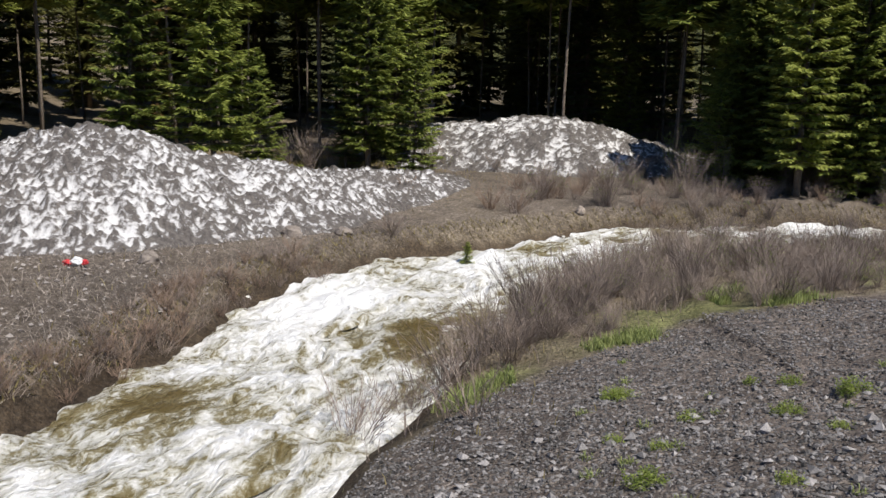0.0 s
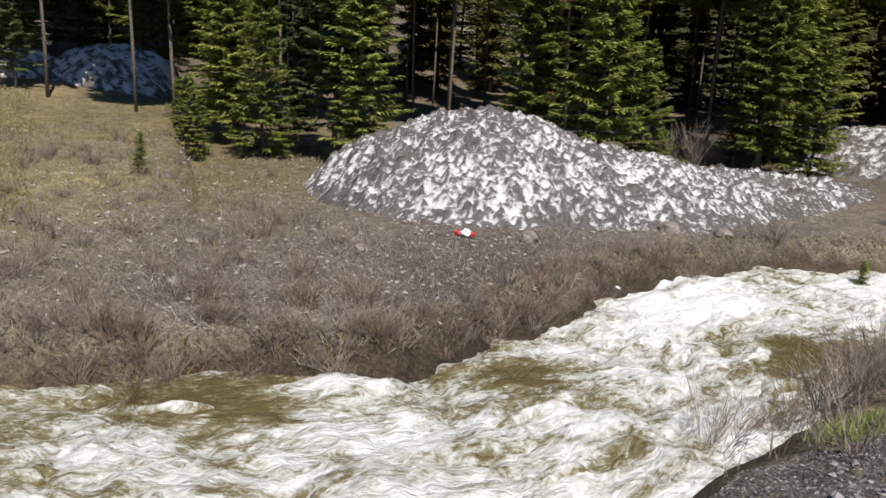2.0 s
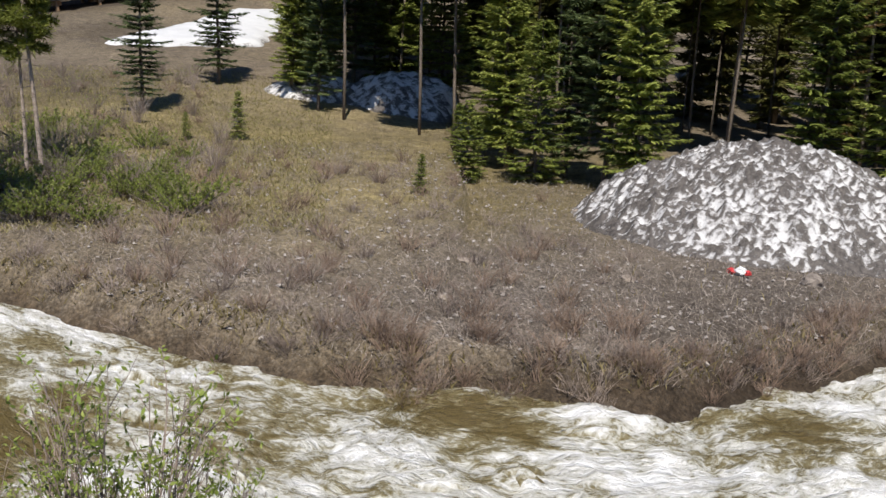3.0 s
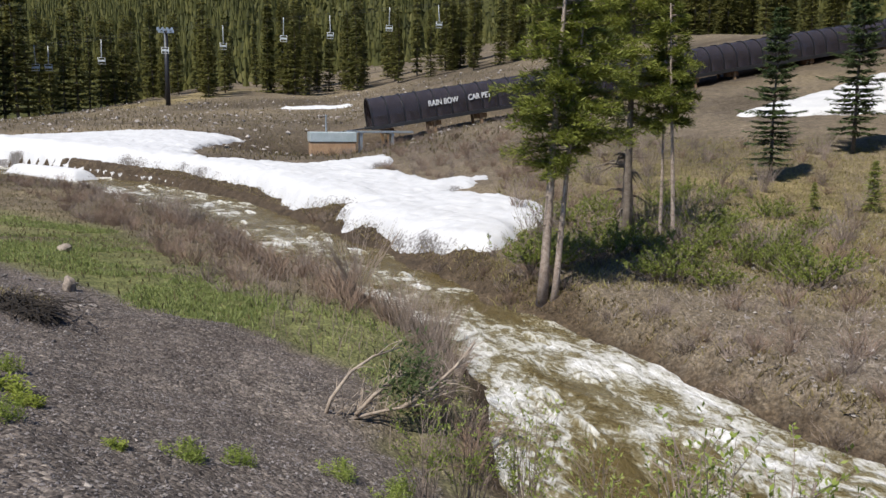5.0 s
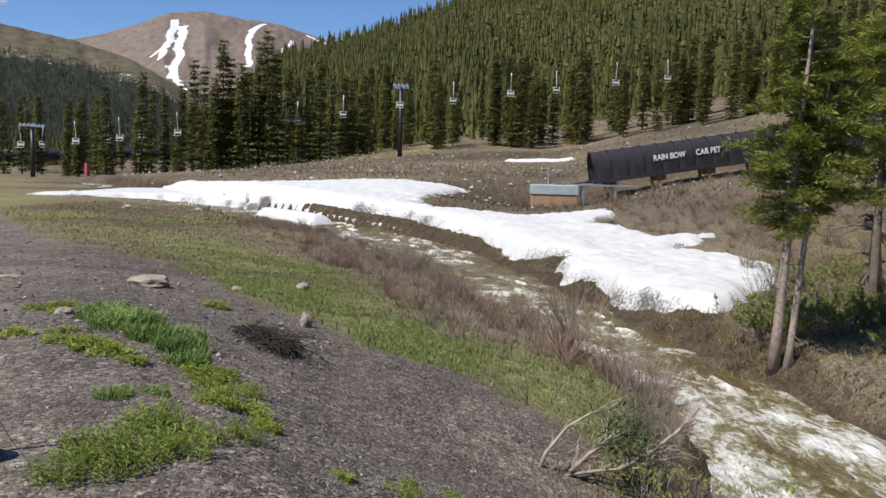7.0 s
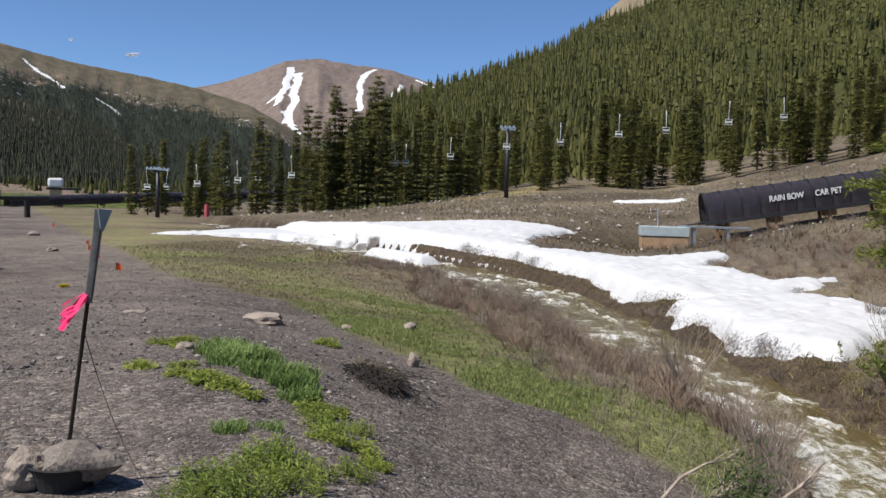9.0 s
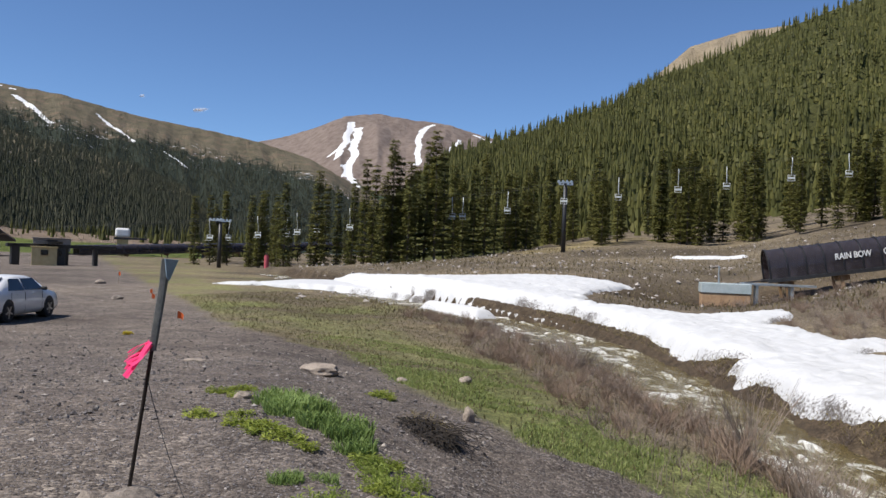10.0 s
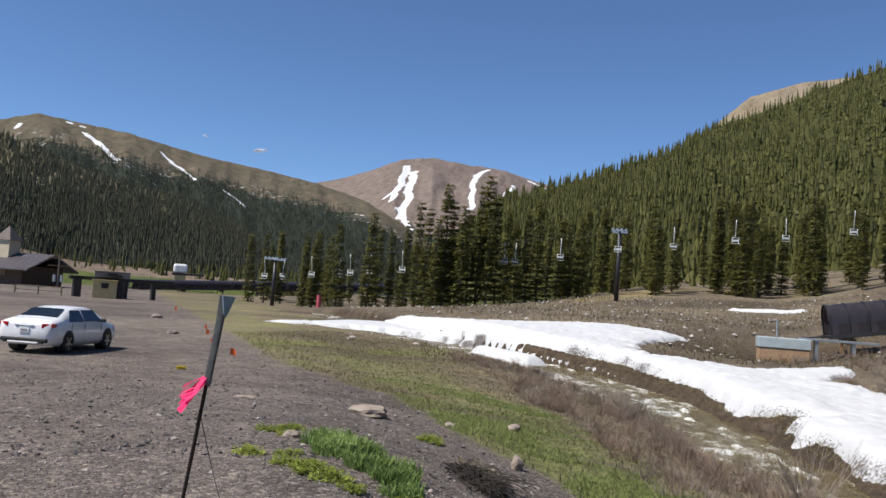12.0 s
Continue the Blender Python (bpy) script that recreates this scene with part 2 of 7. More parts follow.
def lie(x, y):
    """Ground height and the masks of its cover."""
    x, y = np.asarray(x, float), np.asarray(y, float)
    dist, side, (hw, zw), _ = to_line(x, y, RIVER)
    hw = hw + 0.25 * fbm(x * 0.7, y * 0.7, 2, 4) + 0.75 * np.exp(-((x + 6.6) ** 2 + (y - 8.3) ** 2) / 1.2)
    d = dist - hw
    dc, sc, _, _ = to_line(x, y, np.column_stack([CREST, np.zeros(len(CREST))]))
    r = np.hypot(x, y)
    lot = -1.0 * sstep(4, 32, r) * (x < 4) - 0.1 * sstep(30, 200, r)
    near = side < 0
    # the near side: lot, then gravel slope and meadow down to the water
    dw = np.maximum(d, 0)
    u = dw / (dw + np.maximum(dc, 0.01))
    prof = np.interp(u, [0, 0.03, 0.12, 0.3, 0.7, 0.92, 1], [0, 0.07, 0.2, 0.36, 0.74, 0.96, 1.0])
    z_near = np.where(sc < 0, lot, zw + (lot - zw) * prof)
    # the far side: a cut bank, then flats that rise into the hill
    h = np.maximum(0, -x - 25)
    cy = 0.025 * np.clip(1 + (y + 20) / 60, 0.15, 1)
    z_far = zw + 0.46 * sstep(0, 1, dw / (0.3 + 0.02 * np.minimum(r, 90))) + 0.1 * sstep(0.3, 1.6, dw) + 0.018 * np.minimum(dw, 150) + h * cy + 0.0037 * np.clip(y, 0, 50) * np.minimum(h, 50)
    z_far = z_far + 0.045 * np.maximum(0, -x - 95) * sstep(-75, 0, y)
    far_valley = sstep(-25, -60, y) * sstep(60, 140, r)
    z_far = z_far * (1 - far_valley) + far_valley * (-1.2 + 0.04 * np.maximum(0, -x - 130) * sstep(-130, -70, y))
    tun, _, _, _ = to_line(x, y, np.array([(-65, 2.4, 0), (-72, 52, 0)], float))
    z_far = z_far - 1.3 * np.exp(-(tun / 6) ** 2)
    z_far = z_far - 1.45 * np.exp(-((x + 58.8) ** 2 / 85 + (y + 0.3) ** 2 / 34))
    z_far = z_far - 0.65 * np.exp(-((x + 65) ** 2 / 60 + (y + 26) ** 2 / 80))
    z = np.where(near, z_near, z_far)
    z = np.where(d < 0, zw - 0.5 * np.minimum(1, -d / (0.6 + 0.012 * np.minimum(r, 90))), z)
    dg, sg, _, _ = to_line(x, y, np.column_stack([GRAVEL_EDGE, np.zeros(len(GRAVEL_EDGE))]))
    gd = dg * sg + 0.5 * fbm(x * 0.8, y * 0.8, 3, 2)
    gravel = np.where(near, sstep(0.35, -0.35, gd), 0.62 * sstep(-14, -7, x) * sstep(36, 29, y) * sstep(0.35, 0.9, d))
    wide = np.interp(x, [-45, -28, -16, -12, -8, 0, 6], [12, 5.5, 3.6, 2.2, 0.5, 0.5, 1.6])
    grass = np.where(near, sstep(-0.3, 0.3, gd) * sstep(wide + 0.8, wide - 0.4, gd), 0.0) * sstep(0.1, 0.6, d)
    grass = grass * np.clip(np.where(x < -10, (0.15 + 0.27 * sstep(-50, -30, x) + 0.5 * sstep(-25, -20, x)) + 1.3 * fbm(x * 0.35, y * 0.35, 4, 44), 0.35 + 1.3 * fbm(x * 0.9, y * 0.9, 3, 45)), 0, 1)
    cut = d + 0.35 * fbm(x * 1.3, y * 1.3, 3, 19)
    # wet soil; on the far cut bank also the overhang's shade, as colour
    mud_shade = np.maximum(np.where(near, 0.85 * sstep(0.5, 0.1, np.abs(d)), 0.75 * sstep(0.45, 0.15, cut - 0.8 * sstep(-13, -18, x))), 0.85 * np.exp(-((x + 58) ** 2 / 90 + (y + 2) ** 2 / 70)))
    mud_shade = np.maximum(mud_shade, 0.85 * np.exp(-(tun / 9) ** 2) * np.clip(0.7 + 1.2 * fbm(x * 0.15, y * 0.15, 3, 71), 0, 1))
    dry = np.where(~near, 0.25 + sstep(-8, -16, x) * sstep(6, 12, y) * sstep(45, 30, r) + 0.12 * sstep(40, 70, r), 0.32 + 0.2 * sstep(-12, -20, x))
    path, _, _, _ = to_line(x, y, np.array([(-113, -24, 0), (-128, -20, 0), (-150, -17, 0)], float))
    dry = np.where(path < 4, 1.0, dry)
    lumps = 0.10 * fbm(x * 0.5, y * 0.5, 3, 1) + np.where(near, 0.025, 0.06) * fbm(x * 6, y * 6, 3, 12) + 0.07 * fbm(x * 2.1, y * 2.1, 3, 6) * (1 - 0.5 * gravel)
    z = z + lumps * np.where(near & (sc < 0), 0.25, 1.0) * sstep(-0.3, 0.6, d)
    return z, gravel, grass, mud_shade, dry, d


def ground_z(x, y):
    return float(lie(np.array([x]), np.array([y]))[0][0])


def at(az, r):
    """The place r metres from the origin at that many degrees left of +y."""
    return -r * math.sin(radians(az)), r * math.cos(radians(az))


def grid_faces(n, m, wrap=False):
    i, j = np.meshgrid(np.arange(n - 1), np.arange(m if wrap else m - 1), indexing="ij")
    j2 = (j + 1) % m
    return np.stack([i * m + j, i * m + j2, (i + 1) * m + j2, (i + 1) * m + j], -1).reshape(-1, 4)


def fast_mesh(name, V, F, mat, smooth=True, layers=()):
    """A mesh from arrays of vertices and quads, with float layers on its points."""
    me = bpy.data.meshes.new(name)
    V, F = np.asarray(V, np.float32), np.asarray(F, np.int32)
    me.vertices.add(len(V))
    me.vertices.foreach_set("co", V.ravel())
    k = F.shape[1]
    me.loops.add(F.size)
    me.loops.foreach_set("vertex_index", F.ravel())
    me.polygons.add(len(F))
    me.polygons.foreach_set("loop_start", np.arange(0, F.size, k, dtype=np.int32))
    me.update(calc_edges=True)
    me.polygons.foreach_set("use_smooth", [smooth] * len(F))
    for key, val in layers:
        me.attributes.new(key, "FLOAT", "POINT").data.foreach_set("value", np.asarray(val, np.float32).ravel())
    me.materials.append(mat)
    me.validate()
    return me


def ground_material():
    m, nt, b = nodes_of("ground")
    n_big, n_mid, n_fine, n_wide = noise_node(nt, 0.35), noise_node(nt, 3.0, 8), noise_node(nt, 45, 4), noise_node(nt, 0.07, 8, 0.65)
    vor = nt.nodes.new("ShaderNodeTexVoronoi")
    tc = nt.nodes.new("ShaderNodeTexCoord")
    vor.inputs["Scale"].default_value = 22
    nt.links.new(tc.outputs["Object"], vor.inputs["Vector"])
    vor2 = nt.nodes.new("ShaderNodeTexVoronoi")
    vor2.inputs["Scale"].default_value = 55
    nt.links.new(tc.outputs["Object"], vor2.inputs["Vector"])
    stone_bw = nt.nodes.new("ShaderNodeSeparateColor")
    nt.links.new(vor.outputs["Color"], stone_bw.inputs[0])
    stone_b2 = nt.nodes.new("ShaderNodeSeparateColor")
    nt.links.new(vor2.outputs["Color"], stone_b2.inputs[0])
    s1 = ramp(nt, stone_bw.outputs[0], [(0.0, (0.025, 0.024, 0.025)), (0.5, (0.13, 0.12, 0.118)), (0.8, (0.27, 0.25, 0.24)), (1.0, (0.62, 0.58, 0.54))])
    s2 = ramp(nt, stone_b2.outputs[0], [(0.0, (0.03, 0.027, 0.027)), (0.6, (0.14, 0.125, 0.12)), (1.0, (0.36, 0.33, 0.31))])
    grit = mix(nt, 0.5, s1, s2)
    dust = ramp(nt, n_mid.outputs[0], [(0.3, (0.13, 0.112, 0.106)), (0.7, (0.235, 0.205, 0.19))])
    gravel_c = mix(nt, ramp(nt, n_big.outputs[0], [(0.35, (0.12,) * 3), (0.65, (0.5,) * 3)]), grit, dust)
    soil = ramp(nt, n_mid.outputs[0], [(0.3, (0.07, 0.052, 0.04)), (0.55, (0.15, 0.118, 0.095)), (0.75, (0.25, 0.205, 0.165))])
    soil = mix(nt, 0.35, soil, grit)
    dry_c = ramp(nt, n_mid.outputs[0], [(0.3, (0.16, 0.128, 0.063)), (0.7, (0.35, 0.295, 0.16))])
    green_c = ramp(nt, n_mid.outputs[0], [(0.3, (0.12, 0.135, 0.055)), (0.7, (0.27, 0.29, 0.115))])
    mud_shade_c = ramp(nt, n_mid.outputs[0], [(0.3, (0.025, 0.017, 0.011)), (0.7, (0.08, 0.055, 0.035))])
    vary = ramp(nt, n_big.outputs[0], [(0.3, (0.3,) * 3), (0.7, (1.0,) * 3)])
    col = mix(nt, maths(nt, "MULTIPLY", attr(nt, "dry"), vary, True), soil, dry_c)
    col = mix(nt, attr(nt, "grass"), col, green_c)
    n_lot, n_rut = noise_node(nt, 7, 7, 0.7), noise_node(nt, 0.9, 6, 0.6)
    gravel_c = mix(nt, 1.0, gravel_c, ramp(nt, n_lot.outputs[0], [(0.34, (0.66, 0.64, 0.64)), (0.5, (0.94, 0.93, 0.93)), (0.66, (1.26, 1.23, 1.21))]), "MULTIPLY")
    gravel_c = mix(nt, 1.0, gravel_c, ramp(nt, n_rut.outputs[0], [(0.38, (0.78, 0.75, 0.73)), (0.62, (1.16, 1.12, 1.08))]), "MULTIPLY")
    col = mix(nt, attr(nt, "gravel"), col, gravel_c)
    col = mix(nt, attr(nt, "mud_shade"), col, mud_shade_c)
    col = mix(nt, 1.0, col, ramp(nt, n_wide.outputs[0], [(0.35, (0.55, 0.53, 0.5)), (0.5, (0.95, 0.93, 0.88)), (0.65, (1.25, 1.22, 1.1))]), "MULTIPLY")
    n_clod = noise_node(nt, 16, 8, 0.75)
    clod = ramp(nt, n_clod.outputs[0], [(0.32, (0.3, 0.28, 0.26)), (0.5, (0.9, 0.9, 0.9)), (0.68, (1.7, 1.66, 1.6))])
    col = mix(nt, 1.0, col, mix(nt, attr(nt, "gravel"), clod, (1.0, 1.0, 1.0)), "MULTIPLY")
    nt.links.new(col, b.inputs["Base Color"])
    b.inputs["Roughness"].default_value = 0.92
    b.inputs["Specular IOR Level"].default_value = 0.2
    hgt = maths(nt, "ADD", maths(nt, "MULTIPLY", vor.outputs["Distance"], -0.6), maths(nt, "MULTIPLY", n_fine.outputs[0], 0.5))
    hgt = maths(nt, "ADD", hgt, n_mid.outputs[0])
    bump(nt, b, hgt, 1.0, 0.04)
    return m


def build_ground():
    az = np.concatenate([np.arange(-50, 185, 0.45), np.arange(185, 310, 3.0)])
    rr = np.concatenate([[0.02], 0.4 * 50 ** np.linspace(0, 1, 150, endpoint=False), np.arange(20, 72, 0.36), 72 * (4000 / 72) ** np.linspace(0, 1, 110)])
    R, A = np.meshgrid(rr, np.radians(az), indexing="ij")
    X, Y = 0.2 - R * np.sin(A), -0.3 + R * np.cos(A)
    z, gravel, grass, mud_shade, dry, d = lie(X, Y)
    V = np.stack([X, Y, z], -1).reshape(-1, 3)
    me = fast_mesh("ground", V, grid_faces(len(rr), len(az), True)[:, ::-1], ground_material(), True,
                   (("gravel", gravel), ("grass", grass), ("mud_shade", mud_shade), ("dry", dry)))
    return tagged(new("ground", me), "gravel lot, meadow and brushy banks beside a creek", "ground", kind="structure")


build_ground()


# ---- the creek ----
def water_material():
    m, nt, b = nodes_of("creek_water")
    cx = nt.nodes.new("ShaderNodeCombineXYZ")
    nt.links.new(attr(nt, "run"), cx.inputs[0])
    nt.links.new(attr(nt, "across"), cx.inputs[1])

    def flow(sx, sy, scale, detail, rough):
        mp = nt.nodes.new("ShaderNodeMapping")
        mp.inputs["Scale"].default_value = (sx, sy, 1)
        nt.links.new(cx.outputs[0], mp.inputs[0])
        n = nt.nodes.new("ShaderNodeTexNoise")
        n.inputs["Scale"].default_value, n.inputs["Detail"].default_value, n.inputs["Roughness"].default_value = scale, detail, rough
        n.inputs["Distortion"].default_value = 1.4
        nt.links.new(mp.outputs[0], n.inputs["Vector"])
        return n.outputs[0]

    n1, n2, n3 = flow(0.7, 1.15, 1.2, 4, 0.55), flow(0.75, 1.2, 4.2, 5, 0.6), flow(0.7, 1.25, 13, 5, 0.7)
    f = maths(nt, "ADD", maths(nt, "MULTIPLY", n1, 1.7), maths(nt, "MULTIPLY", n2, 1.5))
    f = maths(nt, "ADD", f, maths(nt, "MULTIPLY", n3, 1.0))
    f = maths(nt, "ADD", maths(nt, "SUBTRACT", f, 1.93), attr(nt, "foam"))
    fac = ramp(nt, f, [(0.3, (0, 0, 0)), (0.95, (1, 1, 1))])
    body = ramp(nt, f, [(0.1, (0.12, 0.09, 0.035)), (0.36, (0.22, 0.188, 0.105)), (0.5, (0.36, 0.34, 0.265)), (0.66, (0.55, 0.54, 0.49)), (0.86, (0.72, 0.71, 0.68)), (1.0, (0.82, 0.82, 0.81))])
    nt.links.new(body, b.inputs["Base Color"])
    nt.links.new(ramp(nt, fac, [(0, (0.12,) * 3), (1, (0.6,) * 3)]), b.inputs["Roughness"])
    b.inputs["IOR"].default_value = 1.33
    bump(nt, b, maths(nt, "ADD", n2, maths(nt, "ADD", n1, maths(nt, "MULTIPLY", n3, 0.3))), 0.9, 0.13)
    return m


WATER = water_material()


def river_frame(n):
    """Points along the creek: centre, way across, half width, level, run."""
    seg = np.hypot(*np.diff(RIVER[:, :2], axis=0).T)
    s = np.concatenate([[0], np.cumsum(seg)])
    q = np.linspace(0, s[-1], n)
    C = np.stack([np.interp(q, s, RIVER[:, k]) for k in range(4)], 1)
    ker = np.hanning(int(2.5 / (s[-1] / n)) | 1)
    ker /= ker.sum()
    pad = len(ker) // 2
    C = np.stack([np.convolve(np.pad(C[:, k], pad, mode="edge"), ker, "valid") for k in range(4)], 1)
    T = np.gradient(C[:, :2], axis=0)
    T /= np.hypot(*T.T)[:, None]
    return q, C, T


def water_height(x, y, s, lat, hw):
    """Standing waves and foam of the rapids, and where they are strong."""
    wild = 0.3 + 0.7 * sstep(-11, -4.5, x)
    w = 0.13 * fbm(s * 0.5, lat * 0.9, 3, 31) + 0.05 * np.sin(s * 2.6 + 4 * vnoise(lat * 1.1, s * 0.3, 33)) * sstep(1.0, 0.4, np.abs(lat) / hw) + 0.15 * fbm(s * 1.7, lat * 2.6, 4, 35) + 0.05 * fbm(s * 4.3, lat * 5.1, 3, 37)
    foam = 0.53 + 0.72 * fbm(s * 0.45, lat * 0.95, 3, 41) + 1.1 * w - 0.24 * sstep(-5, -9, x) - 0.26 * sstep(-13, -22, x)
    calm = np.exp(-((x + 6.3) ** 2 + (y - 7.9) ** 2) / 1.3)
    pool = calm
    calm = np.maximum(calm, np.exp(-((x - 0.1) ** 2 + (y - 14.0) ** 2) / 1.6))
    calm = np.maximum(calm, np.exp(-((x + 3.2) ** 2 + (y - 11.0) ** 2) / 1.1))
    step = np.exp(-((x + 4.2) ** 2 + (y - 8.0) ** 2) / 1.8) + np.exp(-((x + 1.6) ** 2 + (y - 17.0) ** 2) / 5)
    return w * wild * (1 - 0.8 * calm), foam - 0.45 * calm - 0.25 * pool + 0.35 * step


def build_water():
    q, C, T = river_frame(2600)
    lat = np.linspace(-1, 1, 81)
    hw = C[:, 2] + 0.9
    X = C[:, 0:1] - T[:, 1:2] * lat * hw[:, None]
    Y = C[:, 1:2] + T[:, 0:1] * lat * hw[:, None]
    S = np.repeat(q[:, None], len(lat), 1)
    LAT = lat * hw[:, None]
    w, foam = water_height(X, Y, S, LAT, hw[:, None])
    Z = C[:, 3:4] + w
    V = np.stack([X, Y, Z], -1).reshape(-1, 3)
    me = fast_mesh("water", V, grid_faces(len(q), len(lat)), WATER, True, (("foam", foam), ("run", S), ("across", LAT)))
    return tagged(new("water", me), "brown snowmelt creek in white rapids", "creek", kind="structure")


build_water()


# ---- snow ----
def snow_material(name, dirty):
    m, nt, b = nodes_of(name)
    n1, n2, n3 = noise_node(nt, 1.2, 6), noise_node(nt, 12, 6), noise_node(nt, 60, 3)
    white = ramp(nt, n1.outputs[0], [(0.3, (0.54, 0.55, 0.565)), (0.7, (0.64, 0.645, 0.655))])
    soot = ramp(nt, n2.outputs[0], [(0.3, (0.035, 0.03, 0.028)), (0.75, (0.18, 0.16, 0.145))])
    grime = ramp(nt, n2.outputs[0], [(0.35, (0.32, 0.30, 0.28)), (0.65, (0.68, 0.67, 0.66))])
    f = maths(nt, "ADD", attr(nt, "dirt"), maths(nt, "MULTIPLY", maths(nt, "SUBTRACT", n2.outputs[0], 0.5), 1.25 if dirty else 0.9))
    f = maths(nt, "ADD", f, maths(nt, "MULTIPLY", maths(nt, "SUBTRACT", n1.outputs[0], 0.5), 0.5))
    col = mix(nt, 0.5 if dirty else 0.06, (0.76, 0.76, 0.77) if dirty else white, grime)
    col = mix(nt, ramp(nt, f, [(0.34, (0, 0, 0)), (0.5, (0.5,) * 3), (0.66, (1, 1, 1))] if dirty else [(0.42, (0, 0, 0)), (0.6, (1, 1, 1))]), col, soot)
    nt.links.new(col, b.inputs["Base Color"])
    b.inputs["Roughness"].default_value = 0.65
    b.inputs["Specular IOR Level"].default_value = 0.3
    bump(nt, b, maths(nt, "ADD", n2.outputs[0], maths(nt, "MULTIPLY", n3.outputs[0], 0.4)), 0.7 if dirty else 0.35, 0.05)
    return m


CLEAN_SNOW, DIRTY_SNOW = snow_material("clean_snow", False), snow_material("dirty_snow", True)


def poly_dist(x, y, poly):
    """Distance to the outline, positive inside."""
    d = np.full(x.shape, 1e9)
    inside = np.zeros(x.shape, bool)
    for (x0, y0), (x1, y1) in zip(poly, np.roll(poly, -1, 0)):
        ex, ey = x1 - x0, y1 - y0
        t = np.clip(((x - x0) * ex + (y - y0) * ey) / (ex * ex + ey * ey), 0, 1)
        d = np.minimum(d, np.hypot(x - x0 - t * ex, y - y0 - t * ey))
        cross = ((y0 > y) != (y1 > y)) & (x < (x1 - x0) * (y - y0) / (y1 - y0 + 1e-12) + x0)
        inside ^= cross
    return np.where(inside, d, -d)


def kept_grid(X, Y, Z, keep, layers):
    """A grid mesh without the cells that lie outside."""
    F = grid_faces(*X.shape)
    F = F[keep.ravel()[F].any(1)]
    used = np.unique(F)
    back = np.zeros(X.size, int)
    back[used] = np.arange(len(used))
    V = np.stack([X, Y, Z], -1).reshape(-1, 3)[used]
    return V, back[F], [(k, v.ravel()[used]) for k, v in layers]


def snow_patch(label, poly, thick, cell, wobble=0.5, dirt=0.0, shy=None):
    poly = np.array(poly, float)
    lo, hi = poly.min(0) - 1, poly.max(0) + 1
    X, Y = np.meshgrid(np.arange(lo[0], hi[0], cell), np.arange(lo[1], hi[1], cell), indexing="ij")
    d = poly_dist(X, Y, poly) + wobble * fbm(X * 0.8, Y * 0.8, 2, 21)
    g, _, _, _, _, off = lie(X, Y)
    true_g = g
    if shy is not None:
        d = np.minimum(d, off - shy - 0.32 * sstep(-30, -34, X) + 6 * sstep(-47, -54, X))
    _, _, (_, zw), _ = to_line(X, Y, RIVER)
    g = np.where(off < 4, np.maximum(g, zw + 0.18), g)
    top = g + thick * (1 - np.exp(-np.maximum(d, 0) / 0.35)) + 0.06 + 0.12 * sstep(4, 1, off)
    low = np.where(off < 4, np.maximum(true_g, zw + 0.02), true_g) - 0.2
    Z = low + (top - low) * sstep(-0.38, 0.2, d) + 0.05 * fbm(X * 0.7, Y * 0.7, 3, 23)
    dd = np.clip(dirt + 0.35 * sstep(0.5, 0.0, d) + 0.5 * fbm(X * 0.2, Y * 0.5, 3, 27), 0, 0.62)
    V, F, lay = kept_grid(X, Y, Z, d > -0.4 - cell, [("dirt", dd)])
    return tagged(new("snow_patch", fast_mesh("snow_patch", V, F, CLEAN_SNOW, True, lay)), label, "snow", "snow patches")


SNOWFIELD = [
    (-55.3, -36.2), (-66, -33), (-66, -28.5), (-63, -20), (-64, -12.7), (-62.1, -6.5), (-49.1, -7.4), (-44.1, -7.2), (-40.7, -5.3), (-39.4, -1.0),
    (-42.0, 2.4), (-38.5, 2.7), (-35.7, 0.5), (-35.0, 2.6), (-31.9, 3.8), (-33.1, 5.9), (-29.1, 4.2), (-27.8, 5.8), (-26.1, 6.5), (-23.3, 6.3),
    (-21.4, 5.0), (-19.0, 3.6), (-19.8, 2.6), (-22.1, 1.5), (-24.1, 0.9), (-26.2, 0.2), (-26.7, 0.8), (-28.2, -0.5), (-31.7, -2.2),
    (-34.8, -3.8), (-37.7, -5.8), (-41.3, -8.3), (-45.4, -12.4), (-52.0, -19.6), (-57, -27)]
snow_patch("melting white snowfield on the slope along the creek", SNOWFIELD, 0.16, 0.11, 0.6, shy=0.3)
snow_patch("small snow island melting beside the creek", [(-47.3, -15.9), (-45, -13.6), (-42.6, -11.2), (-42.0, -12.0), (-44.6, -14.6), (-46.6, -16.6)], 0.2, 0.15, 0.3)
snow_patch("patch of old snow high on the ski slope", [(-47.3, 22.4), (-50, 27), (-56, 37), (-54, 41), (-44, 31), (-45.2, 26)], 0.3, 0.3)
snow_patch("narrow strip of old snow across the slope", [(-104, -6.5), (-104, 2), (-102.5, 2), (-102.5, -6)], 0.3, 0.4)


